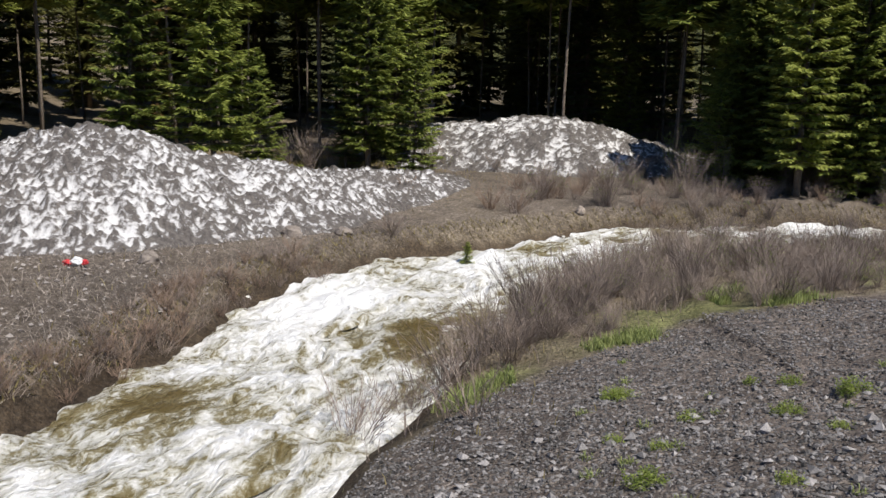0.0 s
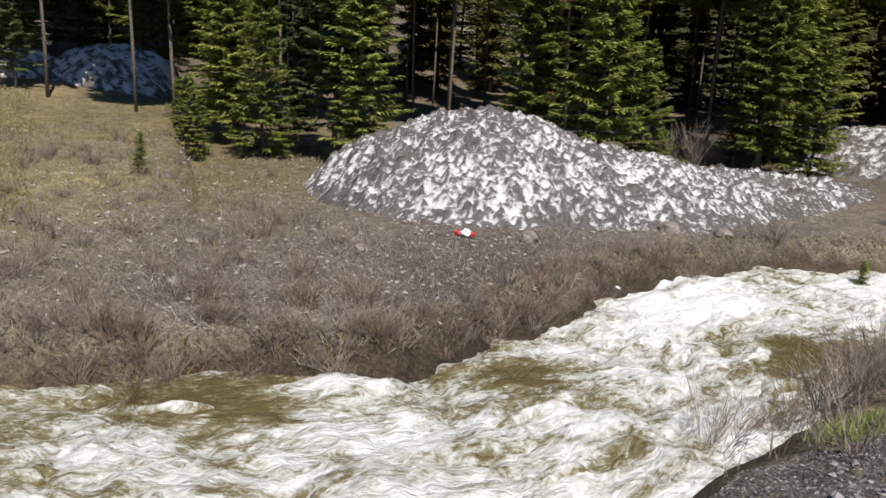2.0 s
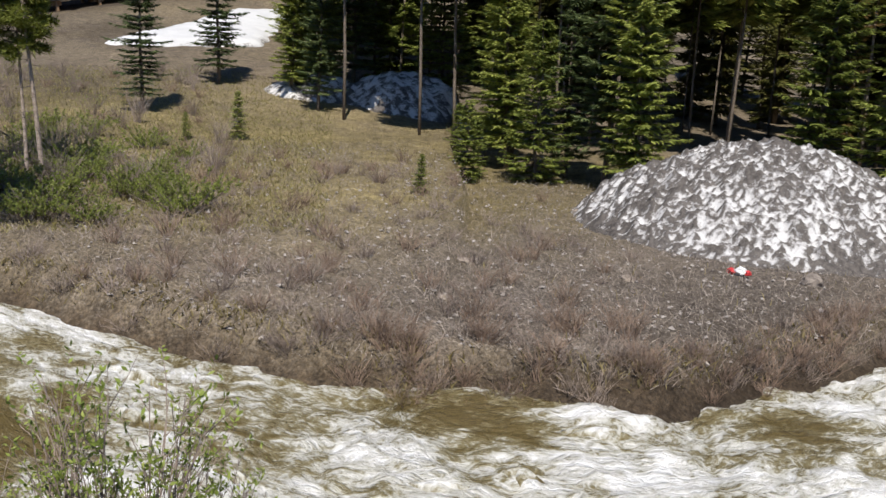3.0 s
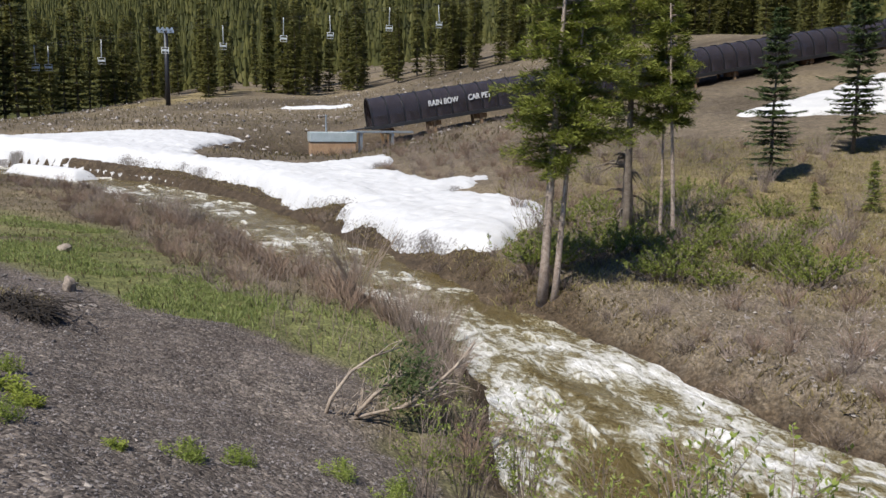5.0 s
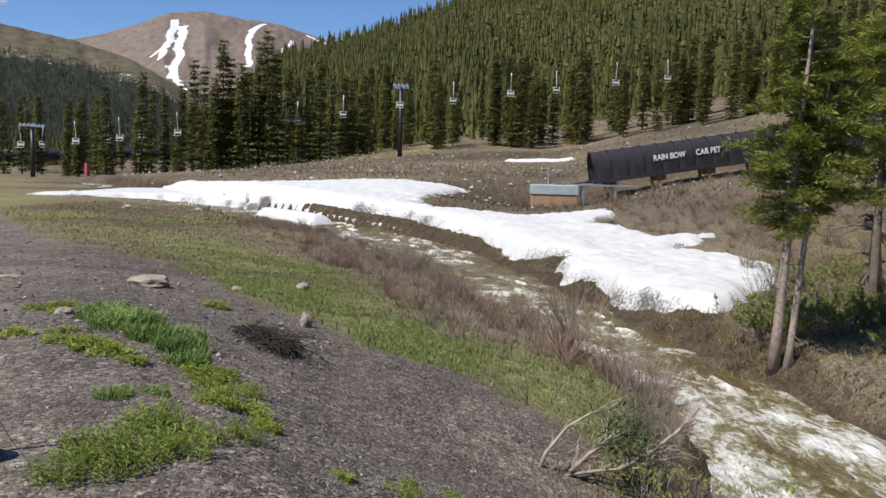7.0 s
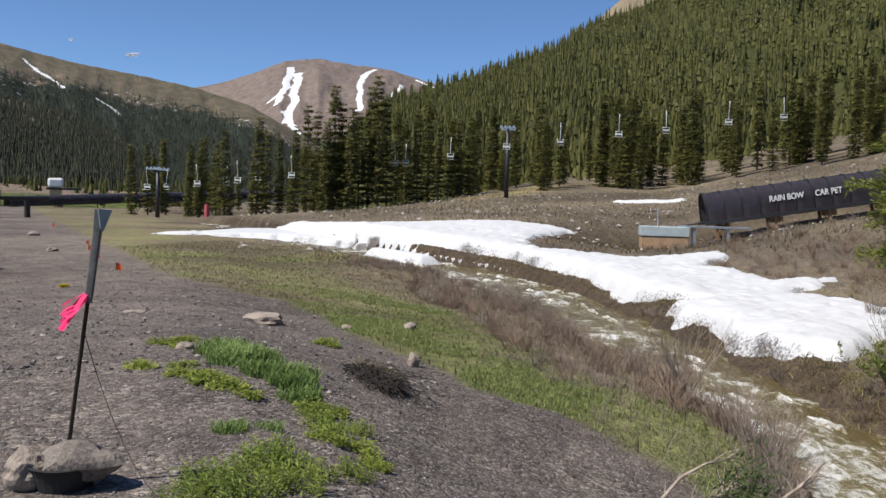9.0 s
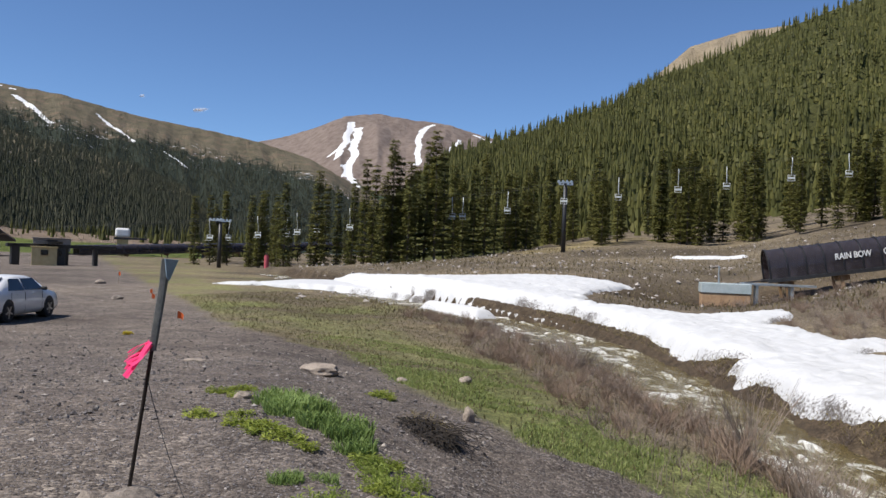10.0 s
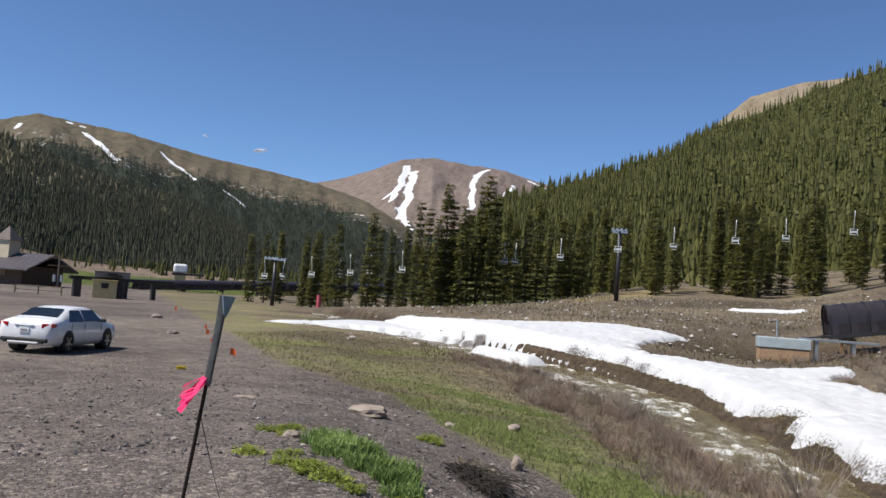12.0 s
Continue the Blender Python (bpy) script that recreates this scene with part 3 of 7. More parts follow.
def snow_pile(label, domes, cup, seed, extent, cell=0.085, sooty=0.0):
    """A heap of ploughed snow pitted by the sun, dirt left standing on the rims of the cups."""
    x0, x1, y0, y1 = extent
    X, Y = np.meshgrid(np.arange(x0, x1, cell), np.arange(y0, y1, cell), indexing="ij")
    H = np.full(X.shape, -2.0)
    for cx, cy, h, rx, ry, turn in domes:
        c, s = math.cos(radians(turn)), math.sin(radians(turn))
        u, v = ((X - cx) * c + (Y - cy) * s) / rx, (-(X - cx) * s + (Y - cy) * c) / ry
        H = np.logaddexp(H * 5, h * (1 - (u * u + v * v)) * 5) / 5
    H = H + 0.25 * fbm(X * 0.5, Y * 0.5, 3, seed)
    f1, f2 = worley((X + 0.35 * Y) / cup, Y / (cup * 0.62), seed, 0.4)
    g1, g2 = worley(X / (cup * 0.45), Y / (cup * 0.4), seed + 9)
    bowl = np.minimum(f1, 0.9) ** 1.6 * 0.26 + 0.12 * g1
    g = lie(X, Y)[0]
    Z = g + H + (bowl - 0.15) * sstep(-0.05, 0.35, H)
    rim = sstep(0.42, 0.05, f2 - f1)
    dirt = np.clip(0.2 + sooty + 0.32 * rim + 0.3 * sstep(0.3, 0.02, g2 - g1) + 0.3 * fbm(X * 1.1, Y * 1.1, 3, seed + 4) + 0.2 * fbm(X * 4, Y * 4, 3, seed + 6) + 0.14 * sstep(0.5, 0.0, H), 0, 1)
    V, F, lay = kept_grid(X, Y, Z, H > -0.05, [("dirt", dirt)])
    return tagged(new("snow_heap", fast_mesh("snow_heap", V, F, DIRTY_SNOW, True, lay)), label, "snow pile", "snow piles")


snow_pile("large dirty snow heap pitted with sun cups", [(-8.5, 21.0, 2.2, 4.7, 4.0, 18), (-5.2, 22.3, 1.35, 4.2, 3.1, 38), (-2.8, 25.6, 0.8, 4.2, 2.3, 58), (-10.3, 20.1, 0.5, 1.8, 2.3, 25), (-0.5, 29.0, 0.3, 2.6, 1.5, 60)],
          0.34, 3, (-15, 3, 14.5, 33), 0.06, 0.1)
snow_pile("dirty snow heap in front of the woods", [(3.6, 36.2, 1.75, 7.2, 4.0, -4), (-0.2, 35.8, 1.1, 2.4, 2.8, 0), (8.2, 36.0, 0.7, 3.6, 2.6, -6)], 0.5, 13, (-6, 14, 31, 42), 0.09, 0.14)
snow_pile("shaded blue-grey snow heap under the firs", [(-28.8, 28.6, 1.6, 3.6, 2.6, 40), (-31.6, 25.6, 0.9, 2.6, 1.8, 40)], 0.7, 23, (-37, -23, 21, 34), 0.13)


# ---- mountains ----
def mountain_material(name, line, low, high, bare, flecks=0.0):
    """Forest below the tree line, bare tundra and scree above, snow lying in the gullies."""
    m, nt, b = nodes_of(name)
    n1, n2, n3 = noise_node(nt, 0.004, 10, 0.65), noise_node(nt, 0.035, 8, 0.7), noise_node(nt, 0.2, 6, 0.7)
    wood = ramp(nt, n3.outputs[0], [(0.3, low), (0.7, high)])
    open_ = ramp(nt, n2.outputs[0], [(0.3, bare[0]), (0.5, bare[1]), (0.75, bare[2])])
    f = maths(nt, "ADD", attr(nt, "height"), maths(nt, "MULTIPLY", maths(nt, "SUBTRACT", n1.outputs[0], 0.5), 0.3))
    f = maths(nt, "ADD", f, maths(nt, "MULTIPLY", maths(nt, "SUBTRACT", n2.outputs[0], 0.5), 0.35))
    edge = ramp(nt, f, [(line - 0.03, (0, 0, 0)), (line + 0.03, (1, 1, 1))])
    col = mix(nt, edge, wood, open_)
    s = maths(nt, "ADD", attr(nt, "snow"), maths(nt, "MULTIPLY", maths(nt, "SUBTRACT", n2.outputs[0], 0.5), 2.4))
    col = mix(nt, ramp(nt, s, [(0.5, (0, 0, 0)), (0.56, (1, 1, 1))]), col, (0.85, 0.86, 0.88))
    if flecks:
        band = ramp(nt, attr(nt, "height"), [(line - 0.2, (0, 0, 0)), (line - 0.05, (1, 1, 1)), (line + 0.02, (1, 1, 1)), (line + 0.12, (0, 0, 0))])
        n4 = noise_node(nt, 0.06, 5, 0.7)
        spots = maths(nt, "ADD", n4.outputs[0], maths(nt, "MULTIPLY", maths(nt, "SUBTRACT", n1.outputs[0], 0.5), 0.5))
        col = mix(nt, maths(nt, "MULTIPLY", band, ramp(nt, spots, [(0.62, (0, 0, 0)), (0.66, (flecks,) * 3)])), col, (0.7, 0.7, 0.72))
    nt.links.new(col, b.inputs["Base Color"])
    b.inputs["Roughness"].default_value = 0.95
    b.inputs["Specular IOR Level"].default_value = 0.1
    bump(nt, b, maths(nt, "ADD", n2.outputs[0], maths(nt, "MULTIPLY", n3.outputs[0], 0.4)), 0.8, 14)
    return m


def mountain(name, label, skyline, r_foot, r_top, mat, gullies=(), rough=0.06, steps=(300, 130), foot_z=-3.0):
    """A massif whose crest runs along skyline (bearing, elevation) at r_top, and whose face comes down to r_foot."""
    skyline = sorted(skyline)
    az = np.linspace(skyline[0][0], skyline[-1][0], steps[0])
    el = np.interp(az, *zip(*skyline))
    u = np.linspace(-0.25, 1, steps[1])[:, None]
    A = np.radians(az)[None, :]
    R = r_foot + (r_top - r_foot) * (u + 0.12 * fbm(np.degrees(A) * 0.25 + 0 * u, 1.5 * u + 3, 4, 77))
    top = np.tan(np.radians(el))[None, :] * R[-1:] + EYE
    p = np.clip(u, 0, 1)
    shape = 0.85 * p + 0.15 * p * p
    ridge = np.abs(fbm(np.degrees(A) * 0.35 + 0 * u, u * 1.2, 4, 51))
    Z = foot_z + (top - foot_z) * (shape - rough * 3.2 * ridge * (p * (1 - p)) * 2.2)
    Z = np.where(u < 0, foot_z + 40 * u, Z)
    jag = 1 + rough * 0.12 * fbm(np.degrees(A) * 2.0 + 0 * u, u * 6, 3, 15)
    Z = Z * np.where(u > 0.02, jag, 1)
    snow = np.zeros(Z.shape)
    for a0, u0, a1, u1, wide in gullies:
        t = np.clip((p - u0) / (u1 - u0), 0, 1)
        mid = a0 + (a1 - a0) * t + 0.45 * fbm(p * 12 + a0, 0 * np.degrees(A) + a1, 4, 61)
        snow = np.maximum(snow, sstep(wide, wide * 0.35, np.abs(np.degrees(A) - mid)) * (p > min(u0, u1)) * (p < max(u0, u1)))
    V = np.stack([-R * np.sin(A), R * np.cos(A), Z], -1)
    back = V[-1:].copy()
    back[..., 0] *= 1.15
    back[..., 1] *= 1.15
    back[..., 2] = foot_z
    V = np.concatenate([V, back]).reshape(-1, 3)
    hgt = np.concatenate([p + 0 * A, p[-1:] + 0 * A])
    snw = np.concatenate([snow, 0 * snow[-1:]])
    me = fast_mesh(name, V, grid_faces(steps[1] + 1, steps[0])[:, ::-1], mat, True, (("height", hgt), ("snow", snw)))
    return tagged(new(name, me), label, "mountain", kind="structure"), (az, R, Z, A)


ROSE = ((0.14, 0.108, 0.095), (0.215, 0.17, 0.148), (0.28, 0.235, 0.2))
TAN = ((0.15, 0.13, 0.085), (0.22, 0.19, 0.125), (0.27, 0.23, 0.165))
mountain("backdrop_peak", "distant rosy mountain with snow gullies", [(127, 4.0), (123, 5.6), (120.7, 7.0), (118.8, 7.5), (117.0, 8.2), (115.2, 9.0), (113.0, 9.3), (110.9, 9.0), (108.4, 8.8), (105.4, 8.0), (101, 7.0)],
         2200, 3600, mountain_material("far_rock", 0.42, (0.03, 0.045, 0.03), (0.05, 0.065, 0.04), ROSE),
         [(114.9, 0.5, 114.2, 0.9, 0.42), (115.6, 0.66, 114.5, 0.95, 0.36), (114.0, 0.42, 115.2, 0.6, 0.35), (116.4, 0.7, 115.3, 0.74, 0.4), (110.3, 0.6, 109.9, 0.95, 0.3), (110.0, 0.9, 109.2, 0.99, 0.22), (108.3, 0.72, 107.4, 0.9, 0.22), (106.4, 0.985, 104.6, 0.95, 0.5)], rough=0.05)
RIDGE = mountain("backdrop_ridge", "rounded alpine ridge with snow streaks above forest", [(147, 4), (143, 6.8), (140.7, 8.4), (137.8, 9.4), (136.0, 9.2), (132.5, 8.9), (130.6, 8.5), (127.1, 7.9), (123.7, 7.5), (120.7, 7.0), (117.3, 6.1), (113, 3.8), (109, 1.0)],
         1300, 2300, mountain_material("ridge_ground", 0.77, (0.022, 0.03, 0.024), (0.05, 0.06, 0.045), ((0.09, 0.084, 0.057), (0.145, 0.126, 0.088), (0.22, 0.155, 0.115)), 0.8),
         [(133.3, 0.74, 135.2, 0.93, 0.34), (128.3, 0.74, 130.6, 0.93, 0.2), (125.2, 0.6, 126.4, 0.71, 0.2), (136.8, 0.99, 134.8, 0.965, 0.3), (139.2, 0.9, 138.8, 0.94, 0.2)], rough=0.05)
SLOPE = mountain("backdrop_slope", "steep forested mountainside with a bare rocky summit", [(210, 6), (190, 9), (175, 11), (162, 11.8), (155.4, 12.3), (153.0, 12.8), (150.4, 12.8), (148.8, 12.6), (147.0, 12.0), (144.5, 11.1), (142.6, 9.8), (140.9, 8.6), (139.0, 7.6), (134.3, 6.2), (128.1, 4.9), (125.0, 3.6), (123.8, 2.3), (122, 0.5)],
         420, 1250, mountain_material("slope_ground", 0.64, (0.02, 0.03, 0.014), (0.05, 0.062, 0.028), TAN, 0.6),
         [(146.4, 0.86, 148.6, 0.97, 0.2), (144.6, 0.975, 147.4, 0.995, 0.2), (150.4, 0.92, 150.1, 0.96, 0.3), (141.6, 0.94, 142.6, 0.985, 0.2)], rough=0.05)
HILL = mountain("backdrop_hill", "broad hill covered in conifer forest", [(113, 2.0), (109, 6.2), (107.9, 7.0), (105.7, 7.6), (100.6, 9.2), (97.1, 10.5), (94.7, 12.0), (91.0, 13.3), (87.8, 14.5), (85.1, 15.4), (78, 17.5), (70, 19), (60, 20), (50, 20), (35, 18), (10, 15), (-20, 12), (-60, 8)],
         185, 760, mountain_material("hill_ground", 1.4, (0.055, 0.06, 0.021), (0.115, 0.115, 0.043), TAN), rough=0.025, foot_z=4.0)
mountain("backdrop_bank", "grassy and bare earth bank behind the lodge", [(185, 2.8), (165, 2.7), (154, 2.6), (150, 2.5), (147, 2.3), (143, 1.9), (138, 1.2), (135, 0.7), (129, 0.5), (124, 0.3)],
         215, 350, mountain_material("bank_ground", 0.55, (0.1, 0.13, 0.035), (0.16, 0.19, 0.06), ((0.16, 0.12, 0.085), (0.26, 0.2, 0.15), (0.34, 0.28, 0.21))), rough=0.02, foot_z=-1.4)
mountain("backdrop_shoulder", "bare tan shoulder of a higher mountain", [(97, 9.0), (94.7, 12.2), (92.7, 13.9), (89.7, 14.7), (86, 15.0), (80, 14)],
         900, 1300, mountain_material("shoulder_ground", 0.1, (0.1, 0.09, 0.05), (0.15, 0.12, 0.07), ((0.26, 0.21, 0.14), (0.33, 0.27, 0.19), (0.38, 0.32, 0.23))), rough=0.02)


# ---- conifers ----
def fir_meshes(seed, height, width, whorls, bare=0.1, droop=0.35, needle=None, per=9, sprig=1.0, ragged=0.3, stout=1.0):
    """Trunk and crown of a fir: whorls of drooping boughs, each a spray of small needle sprigs."""
    rng = random.Random(seed)
    trunk_paths = [[((0.04 * math.sin(k * 1.3 + seed), 0.04 * math.cos(k + seed), height * k / 8 - 0.15 * (k == 0)), (0.0105 * height * (1 - k / 8.3) + 0.012) * stout) for k in range(9)]]
    V, F = [], []

    def quad(p, d, side, ln, wd):
        base = len(V)
        V.extend([p, p + d * ln * 0.55 + side * wd, p + d * ln, p + d * ln * 0.55 - side * wd])
        F.append((base, base + 1, base + 2, base + 3))

    for w in range(whorls):
        f = (w + rng.random() * 0.8) / whorls
        z = height * (bare + (1 - bare) * f)
        reach = width * (1 - f) ** 0.75 * (1 - ragged + 2 * ragged * rng.random() * 0.9) + 0.10
        if f < 0.12:
            reach *= 0.75
        n = 5 + (rng.random() < 0.5)
        turn = rng.random() * 6.3
        for k in range(n):
            if rng.random() < 0.07:
                continue
            ang = turn + k * 6.283 / n + rng.uniform(-0.3, 0.3)
            rl = reach * rng.uniform(0.65, 1.12)
            out = Vector((math.cos(ang), math.sin(ang), 0))
            tilt = droop * (1 - f) - 0.45 * f
            pts = []
            for s in range(4):
                q = s / 3
                pts.append(Vector((0, 0, z)) + out * rl * q + Vector((0, 0, -rl * tilt * q + 0.25 * rl * q * q * (1 - f))))
            if rl > 0.35:
                trunk_paths.append([(pts[0], 0.018 + 0.006 * rl), (pts[2], 0.008)])
            m = max(3, int(per * (0.35 + rl / width)))
            for j in range(m):
                q = 0.14 + 0.86 * (j + rng.random()) / m
                i = min(2, int(q * 3))
                p = pts[i].lerp(pts[i + 1], q * 3 - i)
                side = out.cross(Vector((0, 0, 1)))
                for sgn in (-1, 1):
                    dirn = (out * (0.55 + 0.3 * q) + side * sgn * rng.uniform(0.4, 0.95) + Vector((0, 0, rng.uniform(-0.5, 0.12)))).normalized()
                    ln = sprig * rng.uniform(0.16, 0.34) * (0.6 + 0.55 * (1 - q)) * (0.55 + 0.45 * width)
                    nrm = Vector((rng.uniform(-0.6, 0.6), rng.uniform(-0.6, 0.6), 1)).normalized()
                    quad(p, dirn, dirn.cross(nrm).normalized(), ln, ln * rng.uniform(0.1, 0.16))
                if rng.random() < 0.5:
                    dirn = (out + Vector((0, 0, rng.uniform(-0.9, 0.5)))).normalized()
                    quad(p, dirn, out.cross(dirn).normalized() if out.cross(dirn).length > 0.05 else side, 0.2 * sprig, 0.028 * sprig)
    tv, tf = tubes(trunk_paths, 5)
    return mesh_of("trunk", tv, tf, bark, True), mesh_of("crown", V, F, needle or needles)


def make_tree(name, label, meshes, category="fir tree", group="conifers"):
    top = new(name)
    tagged(top, label, category, group)
    for n, me in zip(("trunk", "crown"), meshes):
        under(new(n, me), top)
    return top


def stand(ob, x, y, sink=0.1, turn=None, scale=1.0, lean=0.0, rng=random):
    z = ground_z(x, y) - sink
    ob.matrix_basis = pose(x, y, z, lean, lean * 0.5, rng.uniform(0, 360) if turn is None else turn) @ Matrix.Scale(scale, 4)
    return ob


def copy_scaled(ob, m, scale):
    c = copy_thing(ob, m)
    c.matrix_basis = m @ Matrix.Scale(scale, 4)
    return c


FIRS = [
    make_tree("fir_tree", "dense green subalpine fir at the edge of the woods", fir_meshes(1, 9, 1.9, 44, 0.03, per=30, sprig=1.1)),
    make_tree("fir_tree", "slender green fir with drooping boughs", fir_meshes(2, 10, 1.55, 46, 0.1, per=27, sprig=1.1)),
    make_tree("fir_tree", "ragged grey-green spruce with gaps in its crown", fir_meshes(3, 10, 1.8, 36, 0.12, per=26, sprig=1.1, ragged=0.5, needle=needles_blue)),
    make_tree("fir_tree", "small bushy young fir", fir_meshes(4, 4, 1.0, 30, 0.02, per=24, sprig=0.8)),
    make_tree("fir_tree", "tall narrow spruce with a spire top", fir_meshes(5, 13, 1.6, 50, 0.06, per=24, sprig=1.2, ragged=0.4)),
    make_tree("fir_tree", "dark spruce in the distant forest edge", fir_meshes(8, 12, 1.25, 36, 0.03, per=8, sprig=2.3, ragged=0.4, needle=far_needles)),
    make_tree("fir_tree", "slim spruce in the distant forest edge", fir_meshes(9, 12, 1.0, 36, 0.05, per=8, sprig=2.2, ragged=0.5, needle=far_needles)),
    make_tree("fir_tree", "tall forest spruce with a long bare trunk", fir_meshes(10, 18, 2.3, 34, 0.36, per=18, sprig=2.2, ragged=0.4, stout=0.34)),
    make_tree("fir_tree", "half-dead fir with yellowed needles", fir_meshes(6, 8, 0.9, 24, 0.15, per=5, needle=needles_dead, ragged=0.5)),
]
# kind, bearing, distance, height
NAMED = [
    (1, 19.5, 27, 9.5), (8, 17.8, 27.3, 8.0), (0, 14.6, 26.5, 8.2), (3, 11.6, 27, 4.2), (1, 4.9, 32, 10), (3, 1.8, 31, 4.6), (2, 6.3, 33, 5.5), (0, 2.9, 35, 11),
    (1, 30.0, 26.5, 9), (2, 32.0, 28, 9.5), (3, 36.6, 28, 5.2), (1, 38.5, 31, 9), (3, 41.1, 27, 2.6), (2, 34.6, 30, 7), (3, 43.9, 20.5, 1.0),
    (1, -22, 42, 12), (2, -13.5, 44, 12), (1, -18.8, 43, 12), (0, -25, 40, 10), (4, -29, 33, 12), (2, -9.2, 47, 12),
    (2, 61.9, 34, 6.4), (2, 57.4, 42, 8), (1, 52.8, 40, 8), (0, 51, 43, 9), (2, 48.9, 44, 10), (0, 46.5, 46, 10), (3, 56.1, 29, 1.6), (3, 59.2, 29, 1.0), (3, 40.6, 28, 2.0),
    # kind 7 at 42.0, 44.4, 49.4: added so their unseen crowns shade the heap
    (3, -2.1, 20.3, 1.0), (3, 25.5, 24.5, 1.6), (3, 29.8, 23.5, 1.3), (7, 42.0, 35, 20), (7, 49.4, 35.5, 20), (7, 44.4, 33, 18), (7, 45.8, 45, 20), (7, 44.0, 47, 20), (7, 47.5, 46, 20), (0, 43, 44.5, 9), (0, 46, 47, 10), (4, 52.0, 42, 13), (4, 51.5, 46, 14), (4, 39.0, 37, 13), (2, 51.0, 37, 7), (3, 41.8, 32, 2.2), (1, 38.2, 33, 8),
    (0, -18.2, 33, 7), (1, -22.3, 30.5, 11), (1, -25.6, 31.5, 10), (0, -19, 33, 7), (3, -17.4, 32, 3.5), (1, -11.4, 43, 11), (0, -28.5, 32, 9), (3, -24, 33, 4.5), (0, -26.5, 36, 9), (3, -12, 42, 4),
]
BASE_H = [9, 10, 10, 4, 13, 12, 12, 18, 8]
rng = random.Random(7)
placed = [False] * len(FIRS)


FAR_FIRS = []


def plant(kind, x, y, height):
    s = height / BASE_H[kind]
    m = pose(x, y, ground_z(x, y) - 0.05, rng.uniform(-2, 2), rng.uniform(-2, 2), rng.uniform(0, 360))
    if placed[kind] and math.hypot(x, y) > 126:
        FAR_FIRS.append((kind, m @ Matrix.Scale(s, 4)))
        return None
    if placed[kind]:
        return copy_scaled(FIRS[kind], m, s)
    placed[kind] = True
    FIRS[kind].matrix_basis = m @ Matrix.Scale(s, 4)
    return FIRS[kind]


for kind, az_, r_, h_ in NAMED:
    plant(kind, *at(az_, r_), h_)
# the dark wood behind
spots = []
while len(spots) < 150:
    az_, r_ = rng.uniform(-52, 52), rng.uniform(36, 70)
    if (az_ > 38 and r_ < 52) or (az_ < -30 and r_ < 48):
        continue
    x_, y_ = at(az_, r_)
    if any((x_ - p) ** 2 + (y_ - q) ** 2 < 3.2 for p, q in spots):
        continue
    spots.append((x_, y_))
    plant(7 if r_ < 57 else rng.choice((5, 6)), x_, y_, rng.uniform(16, 21))
for k in range(110):
    plant(rng.choice((5, 6, 5)), *at(rng.uniform(-38, 53), rng.uniform(58, 80)), rng.uniform(10, 17))
for k in range(34):
    plant(rng.choice((0, 1, 0, 3)), *at(rng.uniform(-31, -17.5), rng.uniform(31, 42)), rng.uniform(4.5, 9))
# the stand beyond the lift, and the forest edge up the slope
for az_, r_, h_ in [(118.8, 112, 11), (119.3, 116, 9), (116.8, 118, 13.5), (116.2, 122, 12), (115.4, 124, 11.5), (114.4, 117, 12), (113.6, 112, 14), (113.1, 111, 13), (112.4, 110, 11.5), (111.8, 111, 16.2),
                    (111.2, 113, 14), (110.7, 110, 13), (110.2, 112, 12.5), (109.6, 112, 15.8), (108.9, 111, 17), (108.3, 113, 14), (107.7, 118, 13), (107.0, 121, 12), (106.3, 122, 13), (105.6, 122, 14.5), (104.9, 125, 12), (104.3, 127, 12), (103.5, 128, 11.5), (102.8, 128, 12)]:
    plant(rng.choice((5, 5, 6)), *at(az_, r_), h_)
for k in range(150):
    az_ = rng.uniform(58, 104)
    r_ = rng.uniform(128, 160) if az_ < 99 else rng.uniform(130, 175)
    plant(rng.choice((5, 5, 6)), *at(az_, r_), rng.uniform(9, 15))
for k in range(34):
    plant(rng.choice((5, 6)), *at(rng.uniform(105, 124.5), rng.uniform(135, 175)), rng.uniform(8, 13))


def join_copies(name, label, category, sources, copies):
    """Many copies of things with parts, joined into one mesh for each material."""
    data, by_mat = {}, {}
    for k, m in copies:
        if k not in data:
            data[k] = []
            for ch in sources[k].children:
                me = ch.data
                co = np.empty(len(me.vertices) * 3, np.float32)
                me.vertices.foreach_get("co", co)
                quads = np.array([tuple(p.vertices) for p in me.polygons if len(p.vertices) == 4])
                data[k].append((co.reshape(-1, 3), quads, me.materials[0]))
        M = np.array(m)
        for co, quads, mat in data[k]:
            vs, fs, n = by_mat.setdefault(mat.name, ([], [], [0]))
            vs.append(co @ M[:3, :3].T + M[:3, 3])
            fs.append(quads + n[0])
            n[0] += len(co)
    for mat, (vs, fs, _) in by_mat.items():
        me = fast_mesh(name, np.concatenate(vs), np.concatenate(fs), bpy.data.materials[mat], False)
        tagged(new(name, me), label, category, kind="stuff")


join_copies("forest_edge", "edge of the conifer forest above the ski slope", "woods", FIRS, FAR_FIRS)


